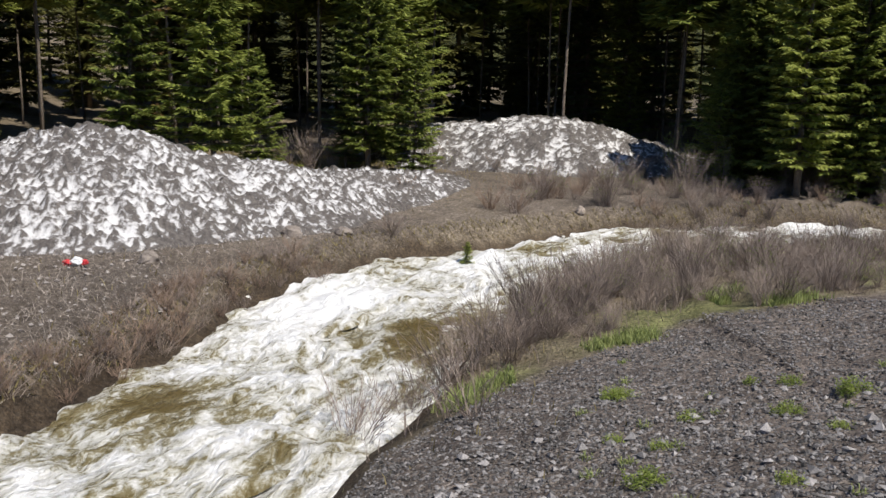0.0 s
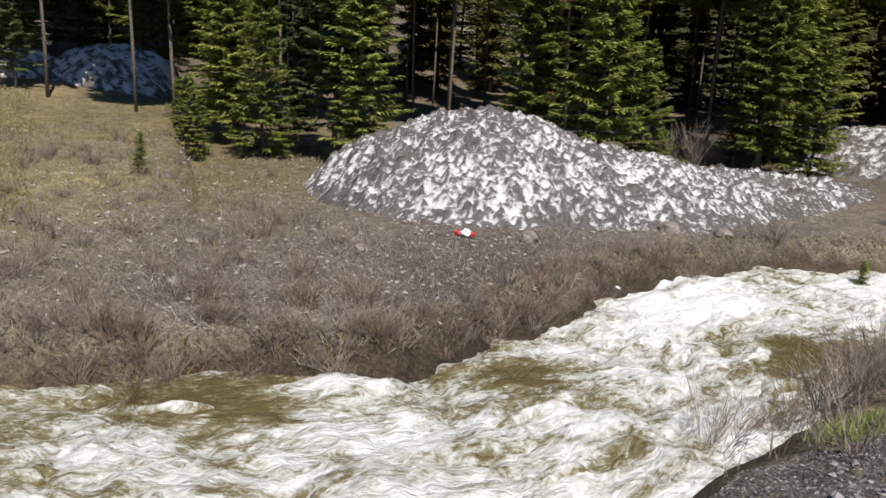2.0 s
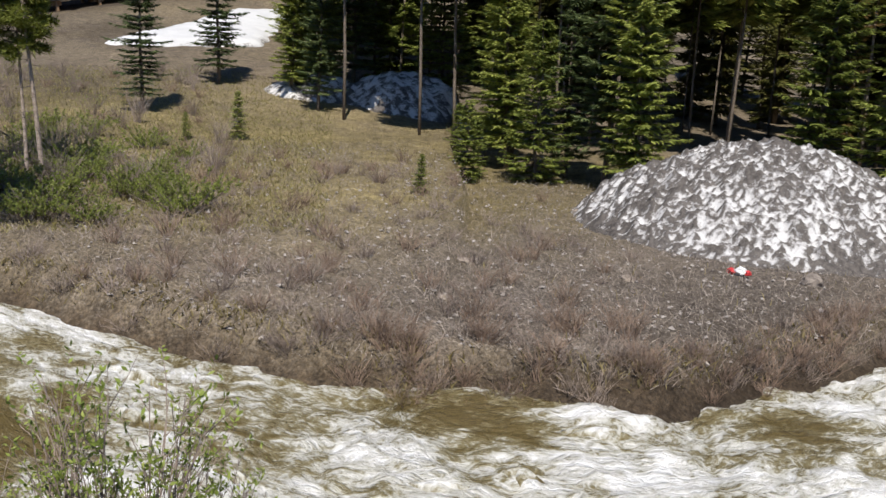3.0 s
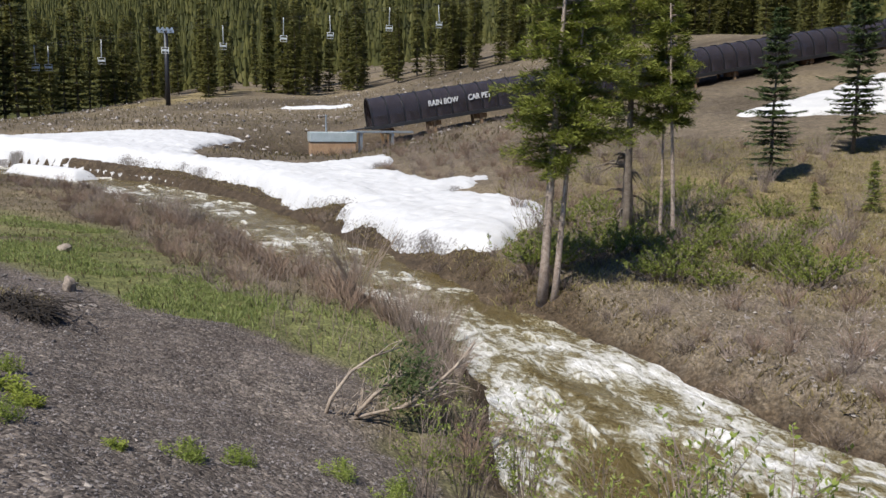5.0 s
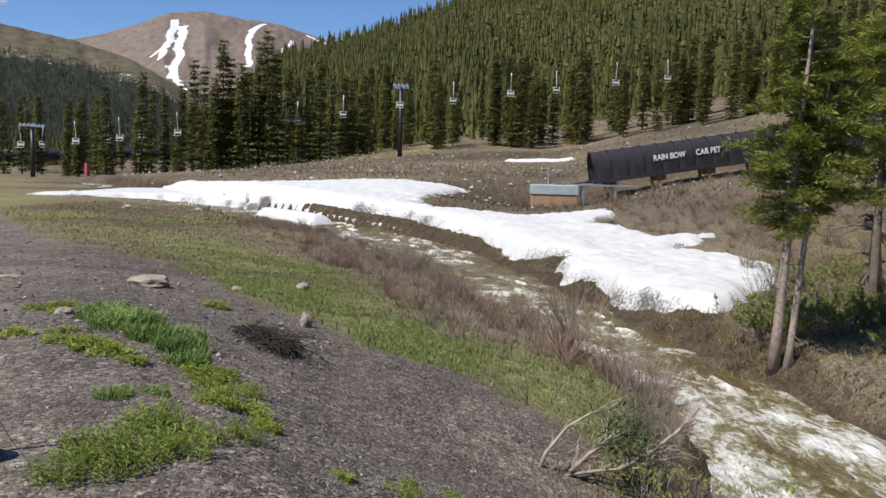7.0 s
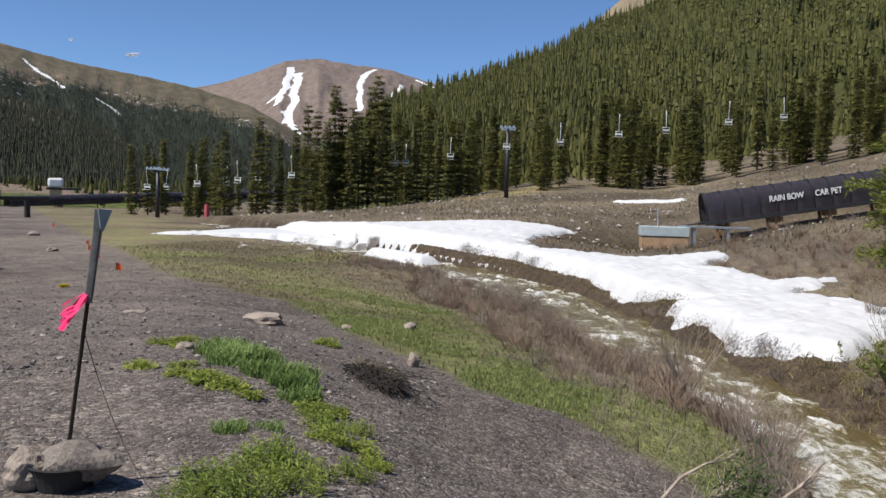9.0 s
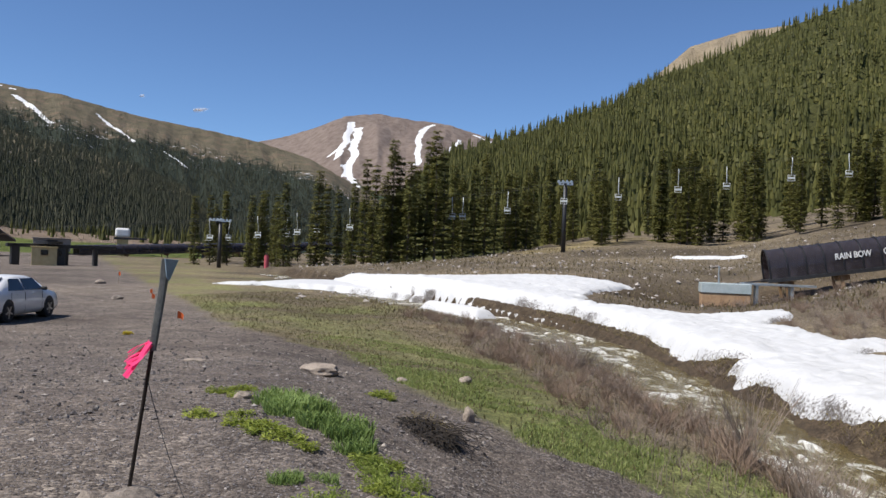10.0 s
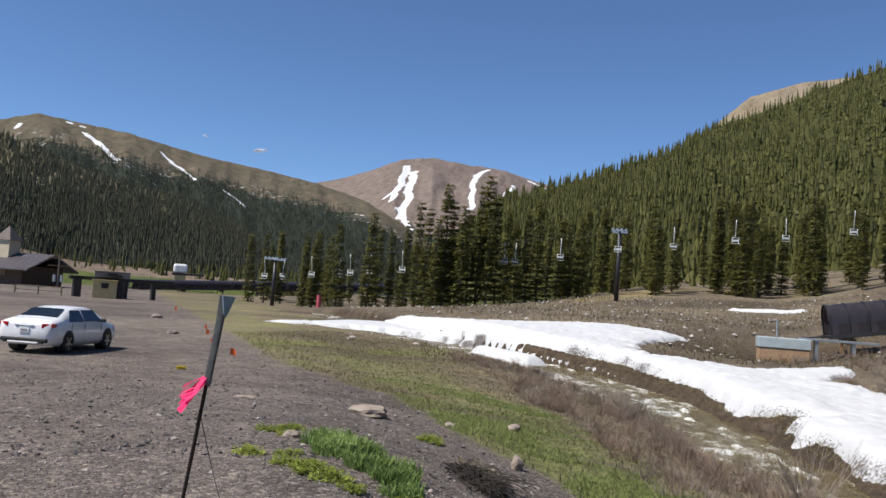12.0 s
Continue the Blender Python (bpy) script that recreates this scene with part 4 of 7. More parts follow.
def conifer_stuff(name, label, points, rng, mat=far_needles):
    """Woods too far to count: small ragged spires joined into one mesh."""
    V, F = [], []
    for x, y, z, h in points:
        w = h * rng.uniform(0.11, 0.17)
        for lvl in range(4):
            z0, z1 = z + h * (0.05 + 0.22 * lvl), z + h * (0.42 + 0.2 * lvl)
            ww = w * (1 - 0.22 * lvl)
            b = len(V)
            t0 = rng.random() * 6
            n = 5
            for k in range(n):
                a_ = t0 + k * 6.283 / n
                rr = ww * rng.uniform(0.6, 1.25)
                V.append((x + rr * math.cos(a_), y + rr * math.sin(a_), z0 + rng.uniform(-0.05, 0.05) * h))
            V.append((x, y, z1))
            F.extend((b + k, b + (k + 1) % n, b + n) for k in range(n))
    me = fast_mesh(name, V, F, mat, False)
    return tagged(new(name, me), label, "woods", kind="stuff")


def over_surface(grid, count, umin, umax, hmin, hmax, rng, keep=lambda a, u: True):
    az, R, Z, A = grid
    pts = []
    n, m = R.shape
    u_all = np.linspace(-0.25, 1, n)
    while len(pts) < count:
        j = rng.randrange(m)
        i = rng.randrange(n - 1)
        u = u_all[i] + rng.random() * (u_all[1] - u_all[0])
        if not (umin < u < umax) or not keep(az[j], u):
            continue
        t = (u - u_all[i]) / (u_all[1] - u_all[0])
        r = R[i, j] + t * (R[i + 1, j] - R[i, j])
        z = Z[i, j] + t * (Z[i + 1, j] - Z[i, j])
        a_ = radians(az[j] + rng.uniform(-0.5, 0.5) * (az[1] - az[0]))
        pts.append((-r * math.sin(a_), r * math.cos(a_), z - 0.5, rng.uniform(hmin, hmax)))
    return pts


conifer_stuff("hill_woods", "conifer forest covering the hill above the ski slope", over_surface(HILL[1], 9500, -0.02, 1.0, 7, 12, rng, lambda a_, u: 52 < a_ < 113), rng)
conifer_stuff("slope_woods", "dark conifer forest on the mountainside", over_surface(SLOPE[1], 16000, 0.0, 1.0, 6, 11, rng, lambda a_, u: a_ < 160 and u < 0.6 + 0.1 * rng.random() + 0.45 * (a_ < 141)), rng, grey_needles)
conifer_stuff("ridge_woods", "dark conifer forest below the alpine ridge", over_surface(RIDGE[1], 10000, 0.1, 0.84, 7, 13, rng, lambda a_, u: a_ < 142 and u < 0.69 + 0.14 * rng.random()), rng, grey_needles)
conifer_stuff("valley_woods", "line of conifers across the valley floor", [(*at(az_, r_), -3.0, rng.uniform(7, 13)) for az_, r_ in ((rng.uniform(118, 140), rng.uniform(300, 420)) for _ in range(420))], rng)


# ---- ski area: carpet tunnel, lift, lodge ----
rubber = rough_mat("black_rubber", (0.012, 0.012, 0.013), (0.03, 0.03, 0.032), 8, 0.7)
smoked, _nt, _b = nodes_of("smoked_panel")
_n = noise_node(_nt, 1.2)
_nt.links.new(ramp(_nt, _n.outputs[0], [(0.35, (0.045, 0.04, 0.046)), (0.65, (0.09, 0.08, 0.094))]), _b.inputs["Base Color"])
_b.inputs["Roughness"].default_value = 0.14
_tr, _ms = _nt.nodes.new("ShaderNodeBsdfTransparent"), _nt.nodes.new("ShaderNodeMixShader")
_tr.inputs[0].default_value = (0.45, 0.41, 0.45, 1)
_ms.inputs[0].default_value = 0.42
_nt.links.new(_b.outputs[0], _ms.inputs[1])
_nt.links.new(_tr.outputs[0], _ms.inputs[2])
_nt.links.new(_ms.outputs[0], _nt.nodes["Material Output"].inputs[0])
panel_edge = rough_mat("tunnel_rib", (0.012, 0.012, 0.014), (0.03, 0.03, 0.034), 3, 0.4, 0.2, relief=0.05)
white_paint = rough_mat("white_paint", (0.74, 0.75, 0.75), (0.84, 0.84, 0.83), 3, 0.5, relief=0.05)
timber = rough_mat("timber", (0.16, 0.1, 0.055), (0.32, 0.21, 0.12), 5, 0.8, relief=0.4)
cabinet_steel = rough_mat("cabinet_steel", (0.42, 0.5, 0.5), (0.6, 0.66, 0.66), 2, 0.45, 0.3, relief=0.05)
rust_ply = rough_mat("orange_ply", (0.3, 0.17, 0.09), (0.5, 0.34, 0.2), 2, 0.7)


def text_mesh(name, body, size, mat, depth=0.01, bold=0.0):
    cu = bpy.data.curves.new(name, "FONT")
    cu.body, cu.size, cu.extrude, cu.align_x, cu.align_y, cu.offset = body, size, depth, "CENTER", "CENTER", bold
    tmp = bpy.data.objects.new(name, cu)
    me = bpy.data.meshes.new_from_object(tmp)
    me.name = name
    bpy.data.objects.remove(tmp)
    bpy.data.curves.remove(cu)
    me.materials.clear()
    me.materials.append(mat)
    return me


def arch_points(w, h, n=14, straight=0.36):
    """Half-round profile: upright sides, then an arch."""
    pts = [(-w / 2, 0.0), (-w / 2, h * straight)]
    for k in range(1, n):
        a_ = math.pi * (1 - k / n)
        pts.append((w / 2 * math.cos(a_), h * straight + h * (1 - straight) * math.sin(a_)))
    return pts + [(w / 2, h * straight), (w / 2, 0.0)]


def sheet(bm, prof, y0, y1, thick=0.03):
    """A curved shell along y with that profile in x and z."""
    inner = [(x * (1 - thick), z - (thick if 0 < i < len(prof) - 1 else 0)) for i, (x, z) in enumerate(prof)]
    ring = []
    for y in (y0, y1):
        ring.append([bm.verts.new((x, y, z)) for x, z in prof] + [bm.verts.new((x, y, z)) for x, z in reversed(inner)])
    n = len(ring[0])
    for k in range(n):
        bm.faces.new((ring[0][k], ring[0][(k + 1) % n], ring[1][(k + 1) % n], ring[1][k]))
    bm.faces.new(ring[0][::-1])
    bm.faces.new(ring[1])


def carpet_tunnel(name, label, a_, b_, bay=2.4, w=2.7, h=2.1, raised=0.55, lettered=False):
    """A covered conveyor: bays of curved dark panels between ribs, on trestles."""
    a_, b_ = Vector(a_), Vector(b_)
    d = b_ - a_
    yaw = math.atan2(-d.x, d.y)
    pitch = math.atan2(d.z, math.hypot(d.x, d.y))
    top = new(name)
    tagged(top, label, "ski carpet")
    top.matrix_basis = Matrix.Translation(a_) @ Matrix.Rotation(yaw, 4, "Z") @ Matrix.Rotation(pitch, 4, "X")
    prof = arch_points(w, h)
    n = int(d.length / bay)
    bm = bmesh.new()
    sheet(bm, prof, 0.04, bay - 0.04, 0.02)
    shell = bm_mesh("panel", bm, smoked, False)
    bm = bmesh.new()
    big = [(x * 1.03, z * 1.03) for x, z in prof]
    sheet(bm, big, -0.05, 0.05, 0.07)
    rib = bm_mesh("rib", bm, panel_edge)
    bm = bmesh.new()
    for sx in (-w / 2 + 0.2, w / 2 - 0.2):
        box(bm, (0.2, 0.2, raised + 0.9), Matrix.Translation((sx, 0, -(raised + 0.9) / 2)), 0.01)
    box(bm, (w, 0.3, 0.2), Matrix.Translation((0, 0, -0.22)), 0.01)
    box(bm, (0.9, 0.8, 0.35), Matrix.Translation((0.4, 0.2, -0.45)), 0.02)
    trestle = bm_mesh("trestle", bm, timber)
    for k in range(n):
        under(new("panel", shell), top).matrix_basis = pose(0, k * bay, 0)
        under(new("rib", rib), top).matrix_basis = pose(0, k * bay, 0)
        if k % 3 == 0:
            under(new("trestle", trestle), top).matrix_basis = pose(0, k * bay + 1, 0)
    under(new("rib", rib), top).matrix_basis = pose(0, n * bay, 0)
    bm = bmesh.new()
    for sx in (-w / 2, w / 2):
        box(bm, (0.1, n * bay + 0.4, 0.26), Matrix.Translation((sx * 1.02, n * bay / 2, -0.08)), 0.01)
    part("side_rail", bm, black_steel, top)
    bm = bmesh.new()
    box(bm, (1.0, n * bay + 3.4, 0.08), Matrix.Translation((0, n * bay / 2 - 1.7, -0.02)), 0.01)
    part("belt", bm, rubber, top, "black rubber conveyor belt")
    return top


TUN_A, TUN_B = Vector((-65.0, 2.75, 0.0)), Vector((-72.0, 52.3, 0.0))
TUN_A.z, TUN_B.z = 0.95, 9.25
tunnel = carpet_tunnel("carpet_tunnel", "long dark ribbed tunnel over a ski carpet lift", TUN_A, TUN_B, 1.22)
for word, at_y in (("RAIN BOW", 5.5), ("CAR PET", 8.35)):
    ob = under(new("lettering", text_mesh("lettering", word, 0.62, white_paint, 0.01, 0.012)), tunnel, "white block lettering")
    ob.matrix_basis = Matrix.Translation((1.4, at_y, 1.06)) @ Matrix.Rotation(radians(90), 4, "Z") @ Matrix.Rotation(radians(90), 4, "X") @ Matrix.Diagonal((0.76, 0.95, 1, 1))


def drive_box():
    """Motor housing at the foot of the carpet."""
    top = new("drive_housing")
    tagged(top, "grey metal drive housing with a weathered plywood skirt", "machine housing")
    top.matrix_basis = pose(-60.2, -0.1, ground_z(-60.2, -0.1) + 0.72, 0, 0, 6) @ Matrix.Diagonal((1.2, 1.5, 1.2, 1))
    bm = bmesh.new()
    box(bm, (2.0, 2.1, 0.55), Matrix.Translation((0, 0, 0.98)), 0.03)
    part("housing", bm, cabinet_steel, top)
    bm = bmesh.new()
    box(bm, (1.9, 2.0, 1.2), Matrix.Translation((0, 0, 0.11)), 0.02)
    part("skirt", bm, rust_ply, top, "orange-brown weathered plywood skirt")
    bm = bmesh.new()
    rod(bm, (0.6, -0.3, 1.2), (0.6, -0.3, 2.2), 0.04)
    part("post", bm, galvanised, top)
    bm = bmesh.new()
    box(bm, (1.1, 3.2, 0.12), Matrix.Translation((-1.6, 2.4, 1.25)), 0.01)
    for sy in (1.5, 3.0):
        for sx in (-2.0, -1.2):
            box(bm, (0.12, 0.12, 2.0), Matrix.Translation((sx, sy, 0.25)))
    part("ramp", bm, galvanised, top)


drive_box()


def lift_tower(x, y, height, yaw, base=None):
    top = new("lift_tower")
    tagged(top, "black steel chairlift tower with a cross arm", "lift tower", "lift towers")
    top.matrix_basis = pose(x, y, ground_z(x, y) if base is None else base, 0, 0, yaw)
    bm = bmesh.new()
    rod(bm, (0, 0, -0.3), (0, 0, height - 0.3), 0.3, 0.24, 12)
    part("mast", bm, black_steel, top, smooth=True)
    bm = bmesh.new()
    box(bm, (3.2, 0.25, 0.22), Matrix.Translation((0, 0, height - 0.25)), 0.02)
    part("cross_arm", bm, black_steel, top)
    for sx in (-1.5, 1.5):
        bm = bmesh.new()
        box(bm, (0.12, 1.9, 0.14), Matrix.Translation((sx, 0, height - 0.05)), 0.01)
        for k in range(4):
            rod(bm, (sx - 0.09, -0.8 + k * 0.53, height + 0.1), (sx + 0.09, -0.8 + k * 0.53, height + 0.1), 0.17, n=10)
        part("sheave_train", bm, galvanised, top, "grey sheave wheels")
    return top


T1, T2 = Vector((-110.5, -20.2, 0)), Vector((-104.0, -67.3, 0))
T1.z, T2.z = ground_z(T1.x, T1.y), ground_z(T2.x, T2.y)
line_yaw = math.degrees(math.atan2(-(T1 - T2).x, (T1 - T2).y))
lift_tower(T1.x, T1.y, 9.0, line_yaw)
lift_tower(T2.x, T2.y, 6.6, line_yaw)


# ---- brush, grass and stones ----
def shrub_meshes(seed, height, spread, stems, mat, leaf=None, leaves=0):
    """Bare arching willow stems that fork into twigs; some carry young leaves."""
    rng = random.Random(seed)
    paths, V, F = [], [], []
    for k in range(stems):
        ang, lean = rng.uniform(0, 6.283), rng.uniform(0.1, 1.0) * spread
        h = height * rng.uniform(0.6, 1.1)
        out = Vector((math.cos(ang), math.sin(ang), 0))
        base = out * rng.uniform(0, 0.16 * spread) + Vector((rng.uniform(-0.1, 0.1), rng.uniform(-0.1, 0.1), -0.08))
        pts = []
        for s in range(4):
            q = s / 3
            pts.append(base + out * lean * (q ** 1.3) + Vector((rng.uniform(-0.04, 0.04), rng.uniform(-0.04, 0.04), h * (q - 0.18 * q * q * lean))))
        r = 0.004 + 0.004 * rng.random()
        paths.append([(p, r * (1.25 - 0.28 * s)) for s, p in enumerate(pts)])
        for j in range(rng.randint(3, 5)):
            q = rng.uniform(0.3, 0.95)
            i = min(2, int(q * 3))
            p = pts[i].lerp(pts[i + 1], q * 3 - i)
            a2 = ang + rng.uniform(-1.3, 1.3)
            d = Vector((math.cos(a2) * 0.5, math.sin(a2) * 0.5, rng.uniform(0.4, 1.1))) * height * rng.uniform(0.14, 0.34)
            tip = p + d
            paths.append([(p, r * 0.6), (p + d * 0.55 + Vector((rng.uniform(-0.02, 0.02),) * 3), r * 0.45), (tip, r * 0.25)])
            for _ in range(leaves):
                c = p + d * rng.uniform(0.3, 1.05)
                u = Vector((rng.uniform(-1, 1), rng.uniform(-1, 1), rng.uniform(0.1, 1.2))).normalized()
                w = u.cross(Vector((rng.uniform(-1, 1), rng.uniform(-1, 1), 0.3))).normalized()
                ln = rng.uniform(0.035, 0.07)
                b = len(V)
                V.extend([c, c + u * ln * 0.5 + w * ln * 0.2, c + u * ln, c + u * ln * 0.5 - w * ln * 0.2])
                F.append((b, b + 1, b + 2, b + 3))
    tv, tf = tubes(paths, 3)
    meshes = [("branchwork", mesh_of("branchwork", tv, tf, mat))]
    if leaves:
        meshes.append(("foliage", mesh_of("foliage", V, F, leaf)))
    return meshes


def shrub(label, meshes, category="shrub", group="willow brush", name="willow_shrub"):
    top = new(name)
    tagged(top, label, category, group)
    for n, me in meshes:
        under(new(n, me), top)
    return top


class Planter:
    """Puts the first plant of a kind in place, and copies of it after that."""

    def __init__(self, obs, seed):
        self.obs, self.used, self.rng, self.far = obs, [False] * len(obs), random.Random(seed), []

    def put(self, k, x, y, scale=1.0, tilt=(0, 0), sink=0.04):
        rg = self.rng
        m = pose(x, y, ground_z(x, y) - sink, tilt[0] + rg.uniform(-6, 6), tilt[1] + rg.uniform(-6, 6), rg.uniform(0, 360))
        if math.hypot(x, y) > 13.6 and self.used[k]:
            self.far.append((k, m @ Matrix.Scale(scale, 4)))
            return None
        if self.used[k]:
            return copy_scaled(self.obs[k], m, scale)
        self.used[k] = True
        self.obs[k].matrix_basis = m @ Matrix.Scale(scale, 4)
        return self.obs[k]

    def join_far(self, name, label):
        """The brush too far off to tell apart, as one mesh."""
        join_copies(name, label, "brush", self.obs, self.far)


WILLOWS = Planter([
    shrub("bare grey-brown willow shrub on the creek bank", shrub_meshes(11, 1.35, 0.75, 44, twig)),
    shrub("bare spreading willow shrub beside the water", shrub_meshes(12, 1.1, 1.0, 44, twig)),
    shrub("low bare brush with reddish twigs", shrub_meshes(13, 0.7, 0.6, 34, twig_red)),
    shrub("low grey brush of bare twigs", shrub_meshes(14, 0.55, 0.6, 34, twig)),
    shrub("willow brush with first green leaves", shrub_meshes(15, 1.1, 0.7, 34, twig, willow_leaf, 1)),
    shrub("tall willow shoots with fresh light green leaves", shrub_meshes(16, 1.6, 0.5, 26, twig, willow_leaf, 9)),
    shrub("low spreading juniper under the spruces", shrub_meshes(17, 0.75, 0.95, 46, twig, needles, 16), "shrub", "junipers", "juniper"),
    shrub("bare twigs leaning out over the water", shrub_meshes(18, 1.15, 0.9, 16, twig)),
], 5)
rng = random.Random(21)


def along_creek(lo, hi, off_lo, off_hi, bank):
    """A place beside the creek between two bearings; bank: -1 the lot's side, +1 the far side."""
    while True:
        i = rng.randrange(len(RQ))
        x, y = RC[i, 0], RC[i, 1]
        az_ = math.degrees(math.atan2(-x, y))
        if lo < az_ < hi:
            o = RC[i, 2] + rng.uniform(off_lo, off_hi)
            x, y = x - bank * RT[i, 1] * o, y + bank * RT[i, 0] * o
            if poly_dist(np.array([x]), np.array([y]), np.array(SNOWFIELD))[0] < -0.15:
                return x, y


RQ, RC, RT = river_frame(900)
for _ in range(34):
    WILLOWS.put(rng.choice((0, 0, 1, 1, 4)), *along_creek(-14, 4, -0.1, 1.6, -1), rng.uniform(0.5, 0.85))
for _ in range(52):
    WILLOWS.put(rng.choice((0, 0, 1, 4)), *along_creek(-34, -6, -0.2, 5.0, -1), rng.uniform(0.45, 0.75))
for _ in range(40):
    WILLOWS.put(rng.choice((2, 3, 0, 3)), *along_creek(-34, 0, 0.3, 5, 1), rng.uniform(0.8, 1.3))
for x_, y_, s_ in [(-0.9, 10.0, 0.85), (-0.7, 10.5, 0.75), (-0.2, 10.9, 0.7), (0.3, 11.6, 0.9), (0.9, 12.6, 0.95), (1.5, 13.4, 1.0), (1.9, 14.6, 1.05), (2.6, 14.0, 1.0), (2.3, 15.8, 1.1), (3.2, 15.4, 1.0), (0.6, 12.0, 0.8), (1.2, 11.9, 0.7), (1.0, 13.5, 0.9)]:
    WILLOWS.put(rng.choice((0, 1, 1)), x_, y_, s_, (14, -14))
for _ in range(120):
    WILLOWS.put(rng.choice((2, 3, 3, 2)), *along_creek(0, 62, 0.0, 0.8, 1), rng.uniform(0.4, 0.8))
for _ in range(34):
    WILLOWS.put(rng.choice((2, 3, 3)), *along_creek(60, 97, 0.1, 1.1, 1), rng.uniform(0.4, 0.7))
for _ in range(170):
    az_, r_ = rng.uniform(28, 64), rng.uniform(9.5, 26)
    x_, y_ = at(az_, r_)
    if lie(x_, y_)[5] > 0.5 and not (-13 < x_ < 0 and y_ > 16.5):
        WILLOWS.put(rng.choice((3, 3, 2)), x_, y_, rng.uniform(0.45, 0.85))
for _ in range(190):
    WILLOWS.put(rng.choice((2, 3, 2)), *along_creek(79, 106, 0.05, 3.4, -1), rng.uniform(0.45, 0.8))
for x_, y_, s_ in [(-15.8, 0.5, 1.15), (-15.2, 0.2, 1.0), (-16.6, 0.2, 1.1), (-14.6, 0.9, 0.9), (-13.4, 1.2, 0.8), (-12.2, 1.5, 0.8), (-11.4, 1.3, 0.7), (-10.7, 1.5, 0.7), (-9.6, 1.3, 0.75), (-9.0, 1.6, 0.8), (-8.4, 1.5, 0.7)]:
    WILLOWS.put(rng.choice((2, 0, 2)), x_, y_, s_)
for _ in range(46):
    WILLOWS.put(rng.choice((1, 2, 2, 3)), *along_creek(66, 97, -0.1, 1.3, -1), rng.uniform(0.5, 0.85))
for _ in range(70):
    az_, r_ = rng.uniform(56, 78), rng.uniform(17.5, 44)
    WILLOWS.put(rng.choice((4, 4, 0, 2)), *at(az_, r_), rng.uniform(0.6, 1.0))
for _ in range(130):
    az_, r_ = rng.uniform(74, 92), rng.uniform(28, 60)
    x_, y_ = at(az_, r_)
    if y_ > 7 or r_ > 47:
        WILLOWS.put(rng.choice((2, 3)), x_, y_, rng.uniform(0.7, 1.2))
n_low = 0
while n_low < 150:
    x_, y_ = at(rng.uniform(70, 87), rng.uniform(21, 46))
    if lie(x_, y_)[5] > 0.6 and poly_dist(np.array([x_]), np.array([y_]), np.array(SNOWFIELD))[0] < -0.3:
        WILLOWS.put(rng.choice((2, 3, 2)), x_, y_, rng.uniform(0.55, 0.95))
        n_low += 1
n_jun = 0
while n_jun < 42:
    az_, r_ = rng.uniform(57, 77), 16.5 + 13 * rng.random() ** 1.5
    x_, y_ = at(az_, r_)
    if lie(x_, y_)[5] > 0.5 and poly_dist(np.array([x_]), np.array([y_]), np.array(SNOWFIELD))[0] < -0.5:
        WILLOWS.put(6, x_, y_, rng.uniform(0.6, 1.2))
        n_jun += 1
for x_, y_, s_ in [(1.15, 9.1, 0.9), (0.95, 9.4, 0.75), (0.55, 10.6, 0.9)]:
    WILLOWS.put(7, x_ - 0.55, y_ + 0.2, s_, (0, -22))
for az_, r_, s_ in [(60, 5.6, 1.0), (57, 5.9, 0.9), (63, 5.5, 0.95), (66, 5.9, 0.8), (54, 6.3, 0.85), (70, 6.2, 0.7), (49, 6.3, 0.55), (43, 6.6, 0.5), (36, 6.5, 0.45), (76, 7.0, 0.7), (80, 6.9, 0.6), (83, 6.6, 0.55)]:
    x_, y_ = at(az_, r_)
    WILLOWS.put(5 if az_ > 50 else 0, x_, y_, s_)
for az_, r_, s_ in [(12, 33, 1.3), (8.5, 32, 1.5), (10, 34, 1.4), (7.2, 33, 1.2), (-0.5, 33, 1.2), (0.8, 32, 1.3), (-12, 33, 1.3), (-15, 32, 1.4), (-17, 34, 1.5), (-20, 33, 1.4), (-24, 32, 1.3), (-3.6, 32.6, 1.0)]:
    WILLOWS.put(rng.choice((0, 4)), *at(az_, r_), s_ * (0.9 if az_ > 0 else 0.6))


for _ in range(420):
    az_, r_ = rng.uniform(-33, -5), rng.uniform(12.6, 21)
    x_, y_ = at(az_, r_)
    if lie(x_, y_)[1] < 0.1 and lie(x_, y_)[2] < 0.5 and lie(x_, y_)[5] > 0.1:
        WILLOWS.put(rng.choice((0, 1, 1, 3, 4)), x_, y_, rng.uniform(0.35, 0.62))
for _ in range(170):
    az_, r_ = rng.uniform(-33, -6), rng.uniform(26, 35)
    WILLOWS.put(rng.choice((0, 3, 2, 4)), *at(az_, r_), rng.uniform(0.4, 0.75))
for _ in range(46):
    az_, r_ = rng.uniform(-31, -14), rng.uniform(30.5, 38)
    WILLOWS.put(rng.choice((5, 5, 4)), *at(az_, r_), rng.uniform(0.6, 1.2))
WILLOWS.join_far("creek_brush", "grey-brown thicket of bare willow twigs")


def wedge(a0, a1, r0, r1, power=1.0):
    return lambda rg, n: (lambda a_, r_: np.stack([-r_ * np.sin(a_), r_ * np.cos(a_)], 1))(np.radians(rg.uniform(a0, a1, n)), r0 + (r1 - r0) * rg.rand(n) ** power)


